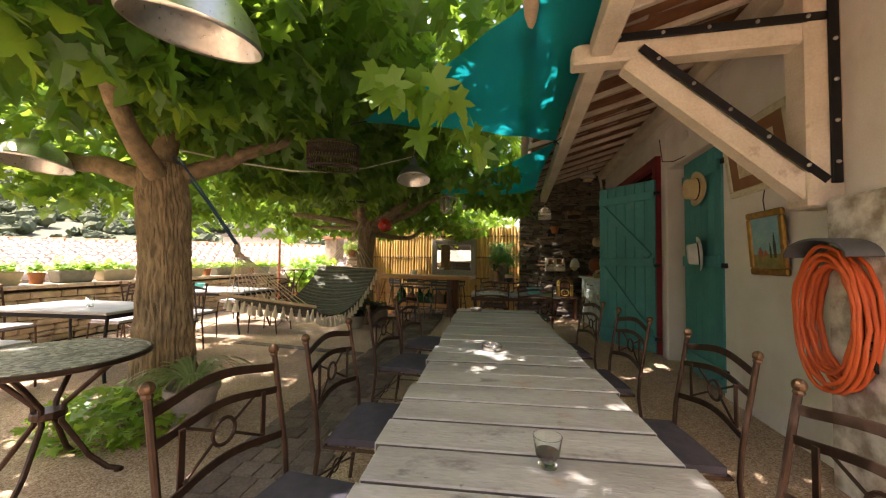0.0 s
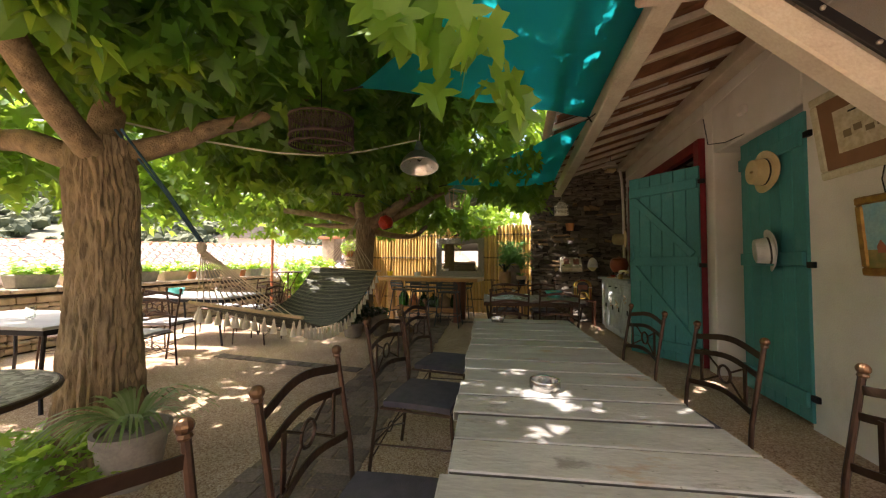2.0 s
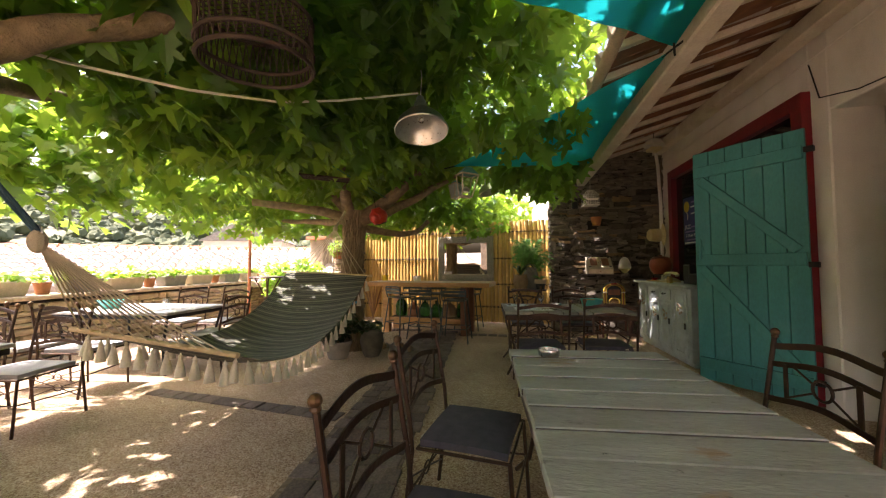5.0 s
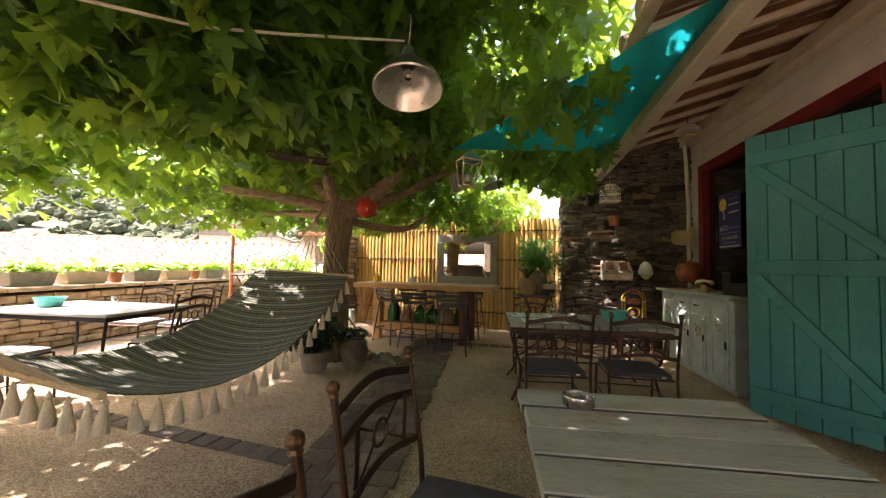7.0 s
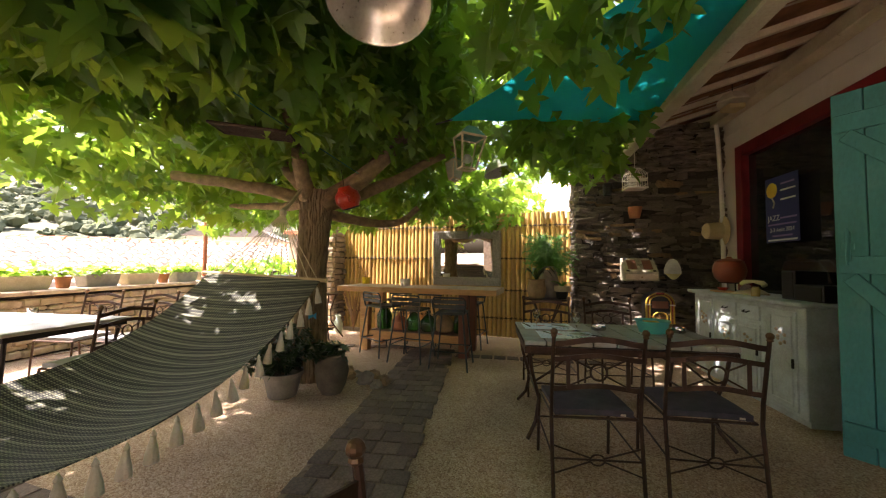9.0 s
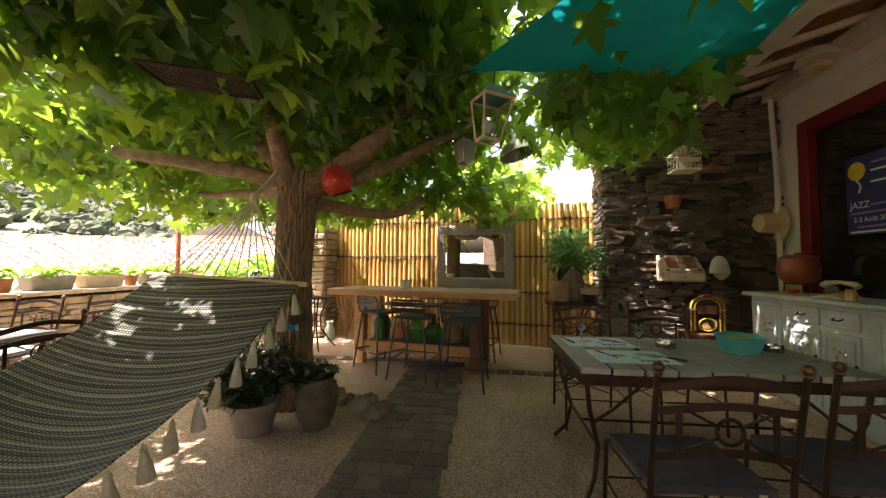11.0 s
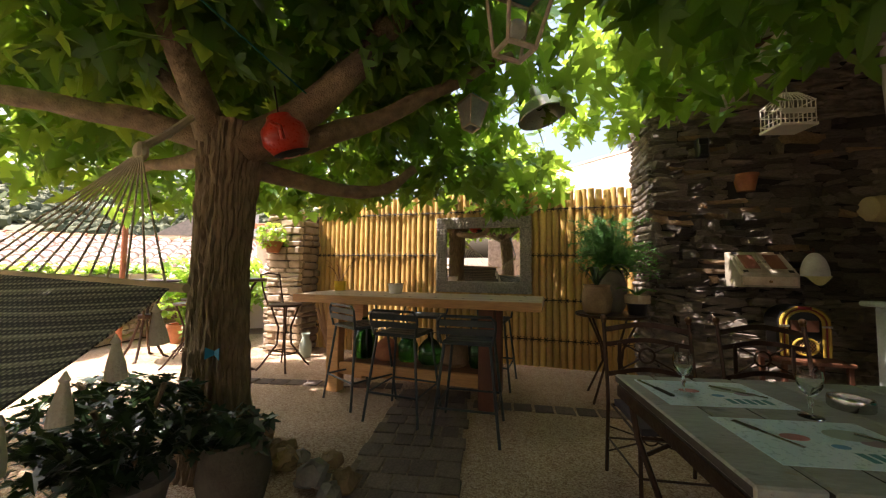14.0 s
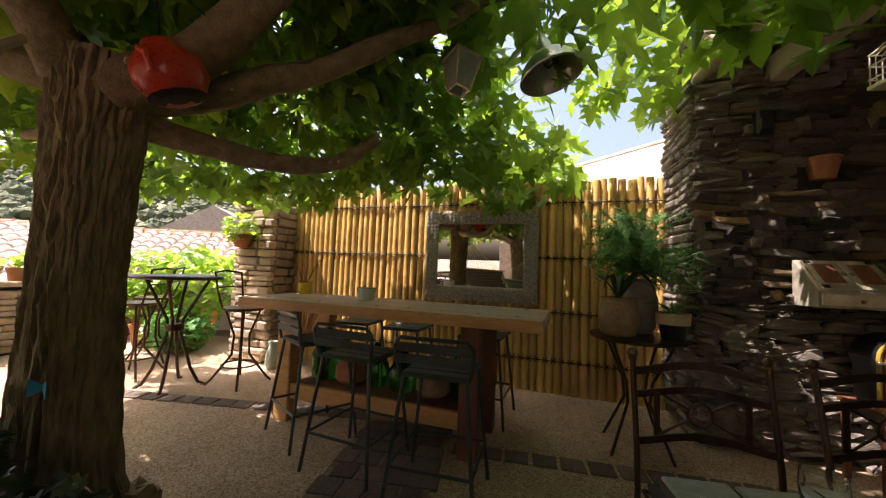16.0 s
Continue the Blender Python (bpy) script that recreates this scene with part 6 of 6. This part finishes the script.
for k in range(15):
    a = rnd.uniform(-0.9, 1.7)
    rr = rnd.uniform(0.42, 0.75)
    r = rnd.uniform(0.05, 0.12)
    g = Geo().ball((0, 0, 0), r, 6, None, 0.7)
    g.v = [(x + rnd.uniform(-0.25, 0.25) * r, y + rnd.uniform(-0.25, 0.25) * r, z + rnd.uniform(-0.2, 0.2) * r) for x, y, z in g.v]
    thing("rock", g, OCHRE if k % 3 else GREYPOT, "rough rock ringing the foot of the tree", "rock", "rocks at the tree", m=Matrix.Translation((-2.36 + rr * math.cos(a), 7.25 + rr * math.sin(a) * 0.6 - 0.1, r * 0.55)))
thing("butterfly_ornament", Geo().sheet(lambda u, v: (0.09 * (u - 0.5), 0.0 - 0.04 * abs(u - 0.5), 0.06 * (v - 0.5) * (0.4 + 1.6 * abs(u - 0.5))), 8, 4, 0.003), plain("bright_blue", (0.02, 0.3, 0.5), 0.4), "blue butterfly ornament on the trunk", "ornament", m=Matrix.Translation((-2.44, 7.20, 0.73)))

# table with pots by the fence
pt = root("plant_table", pose(0.36, 8.95, 0, 0, 0, -8), "small iron table carrying potted plants", "table")
part("top", Geo().lathe([(0.33, 0.80), (0.335, 0.81), (0.33, 0.825), (0.002, 0.826)], 30), IRON, pt)
for k in range(4):
    a = math.pi / 4 + k * math.pi / 2
    c, q = math.cos(a), math.sin(a)
    part("leg", Geo().tube([(0.28 * c, 0.28 * q, 0.80), (0.12 * c, 0.12 * q, 0.5), (0.10 * c, 0.10 * q, 0.35), (0.28 * c, 0.28 * q, 0.0)], 0.011, 8), IRON, pt)
s = potted(Matrix.Translation((0.20, 8.86, 0.827)), [(0.09, 0), (0.12, 0.02), (0.14, 0.14), (0.125, 0.22), (0.115, 0.26), (0.13, 0.28), (0.11, 0.28), (0.1, 0.25), (0.002, 0.24)], OCHRE, "ochre jar with strap leaved plant")
part("leaves", frond_geo(12, (0, 0, 0.25), 0.34, 0.75, 0.9, 0.028), LEAF_DARK, s)
s = potted(Matrix.Translation((0.42, 9.12, 0.827)), [(0.1, 0), (0.13, 0.05), (0.15, 0.25), (0.11, 0.4), (0.12, 0.42), (0.10, 0.42), (0.002, 0.38)], GREYPOT, "grey jar with a tall feathery fern")
g = Geo()
for k in range(110):
    w, ln, up = rnd.uniform(0, 6.28), rnd.uniform(0.14, 0.46), rnd.uniform(-0.15, 0.8)
    tip = Vector((ln * math.cos(w), ln * math.sin(w), 0.4 + up * 0.72))
    b0 = Vector((0, 0, 0.4))
    for i in range(34):
        u = 0.25 + 0.75 * i / 33
        p = b0 + (tip - b0) * u + Vector((0, 0, 0.15 * math.sin(u * 3.0)))
        for e in range(2):
            d = Vector((rnd.gauss(0, 1), rnd.gauss(0, 1), rnd.gauss(0.1, 0.7))).normalized() * rnd.uniform(0.05, 0.10)
            sd = d.orthogonal().normalized() * 0.006
            g.add([p - sd, p + sd, p + d], [(0, 1, 2)])
part("fronds", g, LEAF_FERN, s)
s = potted(Matrix.Translation((0.56, 8.84, 0.827)), pot_prof(0.105, 0.18), BLACKP, "black pot with a white rim and small plant")
part("rim", Geo().lathe([(0.108, 0.11), (0.112, 0.185), (0.105, 0.19), (0.1, 0.12)], 20), BEIGEPOT, s, "white collar")
part("leaves", frond_geo(20, (0, 0, 0.16), 0.18, 0.25, 0.7, 0.009), LEAF_FERN, s)

# cups and shelf things at the bar
def on_bar(x, y, z=0.972):
    return BAR @ Matrix.Translation((x, y, z))


s = root("yellow_candle_cup", on_bar(0.14, 0.62), "yellow glass cup with dry sprigs", "cup")
part("cup", Geo().lathe([(0.055, 0), (0.062, 0.005), (0.07, 0.11), (0.066, 0.11), (0.058, 0.01), (0.002, 0.008)], 24), plain("yellow_glass", (0.72, 0.5, 0.03), 0.2), s, "", True)
part("sprigs", frond_geo(16, (0, 0, 0.05), 0.2, 0.62, 0.5, 0.003), DARKWOOD, s)
s = root("white_bowl", on_bar(0.92, 0.48), "small white ceramic bowl on the bar table", "bowl")
part("bowl", Geo().lathe([(0.065, 0), (0.072, 0.005), (0.085, 0.10), (0.088, 0.105), (0.08, 0.105), (0.066, 0.012), (0.002, 0.01)], 24), plain("white_ceramic", (0.75, 0.72, 0.64), 0.3), s, "", True)
part("rim_line", Geo().tube([(0.087 * math.cos(k * 0.2618), 0.087 * math.sin(k * 0.2618), 0.104) for k in range(24)], 0.003, 5, True), GREYPOT, s)
for x, r, hh, mt, lab in ((0.62, 0.12, 0.42, GREENGLASS, "green glass demijohn on the bar shelf"), (0.88, 0.13, 0.26, TERRACOTTA, "brown clay pot on the bar shelf"), (1.12, 0.10, 0.34, GREENGLASS, "green glass bottle on the bar shelf"), (1.36, 0.12, 0.30, GREENGLASS, "dark green glass demijohn on the bar shelf"), (1.62, 0.13, 0.32, OCHRE, "wicker covered jar on the bar shelf"), (1.84, 0.08, 0.34, GREENGLASS, "slim green glass bottle on the bar shelf")):
    s = root("demijohn", on_bar(x, 0.38, 0.297), lab, "jar", "jars on the bar shelf")
    part("body", Geo().lathe([(r * 0.8, 0), (r, 0.03), (r, hh * 0.5), (r * 0.6, hh * 0.72), (r * 0.25, hh * 0.82), (r * 0.22, hh * 0.97), (r * 0.28, hh), (0.002, hh)], 22), mt, s, "", True)
    part("collar", Geo().lathe([(r * 0.30, hh * 0.93), (r * 0.30, hh * 0.97)], 14), mt, s)

# left of the path: pillar, high table, chairs, bush
pil = thing("pillar", Geo().box((0, 0, 1.05), (0.52, 0.5, 2.14), 0.02), MORTAR, "square pillar of pale dry stone", "pillar", kind="structure", m=pose(-3.78, 10.5, 0, 0, 0, -10))


def bistro_table(m, r, hh, label, tops):
    s = root("round_table", m, label, "table")
    part("top", Geo().lathe([(r * 0.98, hh - 0.035), (r, hh - 0.025), (r, hh - 0.005), (r * 0.985, hh), (0.002, hh)], 48), tops, s)
    part("rim", Geo().tube([(r * 1.003 * math.cos(k * math.pi / 24), r * 1.003 * math.sin(k * math.pi / 24), hh - 0.02) for k in range(48)], 0.016, 8, True), IRON, s)
    for k in range(4):
        a = 0.5 + k * math.pi / 2
        c, q = math.cos(a), math.sin(a)
        part("leg", Geo().tube([(r * 0.72 * c, r * 0.72 * q, hh - 0.04), (r * 0.5 * c, r * 0.5 * q, hh * 0.82), (0.07 * c, 0.07 * q, hh * 0.60), (0.06 * c, 0.06 * q, hh * 0.46), (r * 0.42 * c, r * 0.42 * q, hh * 0.16), (r * 0.62 * c, r * 0.62 * q, 0.03), (r * 0.74 * c, r * 0.74 * q, 0.012)], 0.015, 8), IRON, s, "", True)
        part("foot", Geo().lathe([(0.024, 0), (0.024, 0.012), (0.012, 0.02)], 10, Matrix.Translation((r * 0.74 * c, r * 0.74 * q, 0))), IRON, s)
    part("collar", Geo().lathe([(0.075, hh * 0.5), (0.08, hh * 0.51), (0.08, hh * 0.55), (0.075, hh * 0.56)], 16), IRON, s)
    return s


MOSAIC = ground_material("grey_mosaic", (0.22, 0.20, 0.17), (0.42, 0.38, 0.32), (0.62, 0.58, 0.5), 38.0, 0.8, 6)
bistro_table(Matrix.Translation((-2.55, 1.85, 0)), 0.46, 0.74, "round mosaic topped table on curved iron legs", MOSAIC)
bistro_table(Matrix.Translation((-3.88, 9.2, 0)), 0.38, 1.1, "high round iron table on curved legs", IRON)
bistro_table(Matrix.Translation((-5.4, 9.6, 0)), 0.36, 1.05, "high round iron table near the wall", IRON)


def high_chair(m):
    s = root("bar_chair", m, "tall curved iron bar chair with round seat", "chair", "curved iron bar chairs")
    part("seat", Geo().lathe([(0.19, 0.76), (0.20, 0.77), (0.195, 0.785), (0.002, 0.787)], 28), IRON, s)
    for k in range(4):
        a = math.pi / 4 + k * math.pi / 2
        c, q = math.cos(a), math.sin(a)
        part("leg", Geo().tube([(0.16 * c, 0.16 * q, 0.76), (0.07 * c, 0.07 * q, 0.5), (0.08 * c, 0.08 * q, 0.3), (0.25 * c, 0.25 * q, 0.06), (0.30 * c, 0.30 * q, 0.012)], 0.012, 7), IRON, s, "", True)
    for sx in (-1, 1):
        part("back_post", Geo().tube([(sx * 0.13, -0.14, 0.77), (sx * 0.15, -0.2, 0.95), (sx * 0.16, -0.24, 1.14)], 0.010, 7), IRON, s)
    part("back_rail", Geo().tube([(-0.16, -0.24, 1.14), (0, -0.29, 1.16), (0.16, -0.24, 1.14)], 0.011, 7).tube([(-0.15, -0.21, 0.98), (0, -0.255, 0.99), (0.15, -0.21, 0.98)], 0.008, 7), IRON, s)
    part("foot_ring", Geo().tube([(0.17 * math.cos(k * 0.3927), 0.17 * math.sin(k * 0.3927), 0.2) for k in range(16)], 0.008, 6, True), IRON, s)
    return s


hc = high_chair(pose(-3.32, 9.45, 0, 0, 0, -100))
copy_thing(hc, pose(-4.5, 9.35, 0, 0, 0, 100))
copy_thing(hc, pose(-4.9, 9.9, 0, 0, 0, 120))
thing("reeds", frond_geo(70, (0, 0, 0.0), 0.28, 1.15, 0.25, 0.008), material("dry_reed", (0.3, 0.17, 0.08), None, 0.8), "bundle of dry twigs against the fence", "twigs", kind="stuff", m=Matrix.Translation((-3.12, 10.25, 0)))
thing("jug", Geo().lathe([(0.06, 0), (0.085, 0.05), (0.08, 0.18), (0.045, 0.27), (0.06, 0.32), (0.05, 0.32), (0.035, 0.27)], 20), plain("celadon", (0.42, 0.5, 0.42), 0.3), "pale green enamel jug on the ground", "jug", m=Matrix.Translation((-3.35, 10.05, 0)), smooth=True)
s = potted(Matrix.Translation((-5.3, 11.0, 0)), pot_prof(0.28, 0.5), plain("orange_glaze", (0.6, 0.25, 0.04), 0.35), "big leafy hydrangea in an orange glazed pot")
scatter_leaves("leaves", bush_places(420, (0, 0, 0.95), 0.75, 0.75), LEAF_BRIGHT, s, (0.13, 0.24), 0.3, narrow=0.8)
s = root("shrub", Matrix.Translation((-5.0, 10.4, 0)), "low variegated shrub beside the terrace", "shrub")
scatter_leaves("leaves", bush_places(700, (0, 0, 0.3), 0.42, 0.75), LEAF_FERN, s, (0.05, 0.1), 0.3)
part("stems", Geo().tube([(0, 0, 0), (0.1, 0, 0.4)], 0.01).tube([(0, 0, 0), (-0.1, 0.1, 0.45)], 0.01), BARK, s)
s = root("hanging_planter", pose(-3.95, 10.15, 1.45), "terracotta wall pot with trailing greenery on the pillar", "planter")
part("pot", Geo().lathe([(0.08, 0), (0.13, 0.13), (0.14, 0.16), (0.12, 0.16), (0.002, 0.13)], 20), TERRACOTTA, s, "", True)
scatter_leaves("leaves", bush_places(170, (0, 0, 0.25), 0.24, 0.9), LEAF_BRIGHT, s, (0.04, 0.09), 0.4)
part("bracket", Geo().tube([(0, 0, 0.05), (0.1, 0.2, 0.12)], 0.012), BLACK_IRON, s)
ah = root("shed", pose(-4.9, 12.3, 0, 0, 0, -10), "open stone shed with striped curtain and tiled lean-to", "shed")
part("wall", Geo().box((-0.9, 0.5, 1.1), (0.5, 0.5, 2.2), 0.02).box((0.2, 1.2, 1.1), (2.6, 0.3, 2.2), 0.02), DRYSTONE, ah)
part("lintel", Geo().box((0, 0.2, 2.15), (2.4, 0.2, 0.1), 0.01), TERRACOTTA, ah)
for k in range(9):
    part("curtain_strip", Geo().box((0.35 + k * 0.062, 0.25, 1.1), (0.05, 0.03, 1.95), 0.008), TASSEL if k % 2 else GREYPOT, ah)
thing("post", Geo().tube([(-5.95, 9.75, 0), (-5.95, 9.75, 2.6)], 0.035, 10), material("rusty_orange_post", (0.4, 0.13, 0.05), None, 0.7), "rusty orange steel post by the terrace wall", "post")

# tables and chairs by the low wall
SLATETOP = material("pale_slate_top", (0.42, 0.40, 0.37), (0.3, 0.28, 0.26), 0.5, scale=4, bump=0.1)


def slab_table(x0, x1, y0, y1, label):
    s = root("garden_table", Matrix.Translation(((x0 + x1) / 2, (y0 + y1) / 2, 0)), label, "table", "tables by the low wall")
    w, d = x1 - x0, y1 - y0
    part("top", Geo().box((0, 0, 0.735), (w, d, 0.03), 0.006), SLATETOP, s)
    part("apron", Geo().box((0, 0, 0.695), (w - 0.04, d - 0.04, 0.045), 0.004), BLACK_IRON, s)
    for sx in (-1, 1):
        for sy in (-1, 1):
            part("leg", Geo().tube([(sx * (w / 2 - 0.06), sy * (d / 2 - 0.06), 0.68), (sx * (w / 2 - 0.14), sy * (d / 2 - 0.1), 0.3), (sx * (w / 2 - 0.06), sy * (d / 2 - 0.06), 0.012)], 0.016, 8), BLACK_IRON, s)
    return s


slab_table(-5.75, -4.15, 5.70, 6.70, "pale topped iron garden table in the sun")
slab_table(-5.45, -3.85, 3.25, 4.15, "dark framed garden table in the shade")
pale = material("faded_seat_cloth", (0.42, 0.42, 0.43), (0.34, 0.34, 0.35), 0.9, fine=240)
gc = build_chair(pose(-4.70, 5.30, 0, 0, 0, 3), "brown wrought iron chair with pale cushion at a garden table", pale)
for x, y, a in ((-5.40, 5.28, -4), (-5.25, 7.05, 182), (-4.55, 7.10, 176), (-3.95, 6.2, 92), (-5.1, 4.5, 178), (-4.3, 4.5, 184), (-4.75, 2.9, 4), (-5.9, 3.7, -88)):
    copy_thing(gc, pose(x, y, 0, 0, 0, a))
s = root("bowl", Matrix.Translation((-5.35, 6.1, 0.752)), "aqua plastic bowl on the garden table", "bowl")
part("basin", Geo().lathe([(0.09, 0), (0.10, 0.004), (0.13, 0.095), (0.135, 0.10), (0.122, 0.098), (0.095, 0.012), (0.002, 0.010)], 24), AQUA, s, "", True)
part("rim", Geo().tube([(0.135 * math.cos(k * 0.2618), 0.135 * math.sin(k * 0.2618), 0.1) for k in range(24)], 0.004, 5, True), AQUA, s)
for x, y in ((-4.75, 6.3), (-4.68, 6.25), (-4.55, 3.65), (-4.48, 3.6)):
    s = root("tumbler", Matrix.Translation((x, y, 0.752)), "clear water glass on a garden table", "glass", "water glasses")
    b = part("glass", Geo().lathe([(0.03, 0), (0.038, 0.12), (0.036, 0.12), (0.028, 0.008), (0.002, 0.008)], 18), CLEAR, s, "", True)
    b.visible_shadow = False
y = 2.2
k = 0
while y < 11.3:
    kind = (0, 1, 2)[k % 3]
    ln = (0.62, 0.2, 0.55)[kind]
    mt = (BEIGEPOT, TERRACOTTA, GREYPOT)[kind]
    s = root("planter", Matrix.Translation((-6.82, y + ln / 2, 0.902)), ("beige trough planter with sunlit yellow-green plants", "terracotta pot with sunlit yellow-green plants", "grey trough planter with sunlit yellow-green plants")[kind], "planter", "planters on the low wall")
    if kind == 1:
        part("pot", Geo().lathe(pot_prof(0.1, 0.17), 18), mt, s, "", True)
    else:
        g = Geo().box((0, 0, 0.1), (0.24, ln, 0.2), 0.012)
        g.v = [(x0 * (0.8 + 0.25 * z0 / 0.2), y0 * (0.86 + 0.14 * z0 / 0.2), z0) for x0, y0, z0 in g.v]
        part("trough", g, mt, s)
    n = 30 if kind == 1 else 110
    pl = [Vector((rnd.uniform(-0.12, 0.12), rnd.uniform(-ln / 2, ln / 2), 0.2 + abs(rnd.gauss(0, 0.08)))) for _ in range(n)]
    scatter_leaves("leaves", pl, LEAF_BRIGHT, s, (0.06, 0.12), 0.2)
    y += ln + rnd.uniform(0.05, 0.14)
    k += 1
s = potted(pose(-5.8, 10.6, 0.0), pot_prof(0.18, 0.3), TERRACOTTA, "leafy shrub in a terracotta pot by the post")
scatter_leaves("leaves", bush_places(260, (0, 0, 0.9), 0.4, 1.4), LEAF_BRIGHT, s, (0.08, 0.15), 0.3)
part("stem", Geo().tube([(0, 0, 0.2), (0.03, 0, 0.9)], 0.015), BARK, s)

# tree beyond the fence
bt = root("tree", Matrix.Translation((-0.4, 13.6, 0)), "pale green tree beyond the bamboo fence", "tree")
part("trunk", limb_geo([(0, 0, 0), (0.05, 0, 1.5), (0, 0.1, 2.6)], 0.14, 0.06), BARK, bt, "", True)
scatter_leaves("crown", bush_places(1500, (0, 0, 2.9), 1.5, 0.75), LEAF_BRIGHT, bt, (0.12, 0.24), 0.3)

# ---- pieces of walls and pavements ----
def stone_mesh(seed, mat, w=1.0):
    r = random.Random(seed)
    g = Geo().box((0, 0, 0), (1, 1, 1), 0.12)
    g.v = [(x + r.uniform(-0.12, 0.12), y + r.uniform(-0.22, 0.22), z + r.uniform(-0.2, 0.2)) for x, y, z in g.v]
    return g.mesh("stone", mat)


STONES = [stone_mesh(k, SLATE) for k in range(9)] + [stone_mesh(20, OCHRE)]
rest = Geo()
count = 0
z = 0.03
while z < 3.35:
    h = rnd.uniform(0.03, 0.105)
    x = rnd.uniform(-0.06, 0.0)
    while x < 2.08:
        w = min(rnd.uniform(0.06, 0.2) if rnd.random() < 0.6 else rnd.uniform(0.2, 0.36), 2.12 - x)
        tiers = 2 if h > 0.07 and rnd.random() < 0.55 else 1
        for q in range(tiers):
            hq = h / tiers
            zq = z + hq * (q + 0.5) + 0.05 * noise.noise((x * 2.3, z * 0.9, 4.0))
            if 0.66 < x + w / 2 < 0.92 and 2.0 < zq < 2.22:
                continue
            d = rnd.uniform(0.05, 0.14)
            m = Matrix.Translation((x + w / 2, 0.03 - d * 0.1, zq)) @ pose(0, 0, 0, rnd.uniform(-7, 7), rnd.gauss(0, 6), rnd.uniform(-7, 7)) @ Matrix.Diagonal((w * rnd.uniform(0.9, 1.04), d, hq * rnd.uniform(0.85, 1.1), 1))
            if 0.95 < z < 2.7 and x < 1.7 and count < 300:
                piece(STONES[rnd.randrange(10)], "stone", wall_s, m)
                count += 1
            else:
                me = STONES[rnd.randrange(9)]
                rest.add([v.co for v in me.vertices], [tuple(p.vertices) for p in me.polygons], m)
        x += w
    z += h
tagged(part("stones", rest, SLATE, wall_s), kind="stuff")


def wall_stones(parent, length, height, y_axis, seed, mat, count_as="stones", z0=0.02, low=0.06, high=0.13):
    r = random.Random(seed)
    g = Geo()
    z = z0
    while z < height:
        h = r.uniform(low, high)
        x = 0.0
        while x < length:
            w = min(r.uniform(0.15, 0.45), length - x + 0.05)
            m = y_axis @ Matrix.Translation((x + w / 2, 0, z + h / 2)) @ pose(0, 0, 0, r.uniform(-4, 4), r.uniform(-3, 3), r.uniform(-4, 4))
            g.box((0, r.uniform(-0.02, 0.02), 0), (w * 0.97, 0.12, h * 0.9), 0.018, m)
            x += w
        z += h
    return tagged(part(count_as, g, mat, parent), kind="stuff")


wall_stones(wall_w, 17.4, 0.8, Matrix.Translation((-0.05, -5.7, 0)) @ pose(0, 0, 0, 0, 0, 90), 5, DRYSTONE)

wall_stones(wall_s, 0.68, 3.3, Matrix.Translation((0.0, 0.04, 0)) @ pose(0, 0, 0, 0, 0, 90), 9, SLATE, low=0.04, high=0.1)

# cobbled strip through the gravel, and the narrow bands that cross it
path = tagged(new("pavement"), "strip of worn grey stone pavers set in the gravel", "pavement", kind="structure")
PAVE = []
for k in range(6):
    r = random.Random(k + 40)
    g = Geo().box((0, 0, 0), (1, 1, 0.05), 0.02)
    g.v = [(x * (1 + r.uniform(-0.06, 0.06)), y * (1 + r.uniform(-0.06, 0.06)), q + r.uniform(-0.003, 0.003)) for x, y, q in g.v]
    PAVE.append(g.mesh("paver", PAVER))
bed = thing("pavement_bed", Geo().box((-1.36, 4.7, 0.0), (0.66, 8.4, 0.018), 0.002), EARTH, "dark sandy bed between the pavers", "pavement", kind="structure")
y = 0.6
k = 0
while y < 8.8:
    d = rnd.uniform(0.14, 0.19)
    x = -1.65 - (0.05 if k % 2 else 0.0)
    while x < -1.06:
        w = rnd.uniform(0.13, 0.19)
        piece(PAVE[rnd.randrange(6)], "paver", path, Matrix.Translation((min(x + w / 2, -1.08), y + d / 2, -0.008 + rnd.uniform(-0.002, 0.003))) @ Matrix.Diagonal((w * 0.93, d * 0.93, 1, 1)))
        x += w
    y += d
    k += 1
band = tagged(new("pavement"), "narrow band of grey pavers crossing the gravel", "pavement", kind="structure")
for a, b in (((-1.72, 4.9), (-3.9, 5.3)), ((-0.98, 8.62), (1.2, 8.5)), ((-1.72, 9.0), (-4.2, 8.9))):
    a, b = Vector(a), Vector(b)
    n = int((b - a).length / 0.17)
    for i in range(n):
        p = a + (b - a) * (i + 0.5) / n
        piece(PAVE[i % 6], "paver", band, pose(p.x, p.y, -0.014, 0, 0, math.degrees(math.atan2(b.y - a.y, b.x - a.x))) @ Matrix.Diagonal((0.16, 0.16, 1, 1)))
for side in range(4):
    L_ = 0.52 if side % 2 == 0 else 0.5
    off = 0.25 if side % 2 == 0 else 0.26
    wall_stones(pil, L_, 2.05, pose(0, 0, 0, 0, 0, 90 * side) @ Matrix.Translation((-L_ / 2, -off, 0)), 11 + side, DRYSTONE)
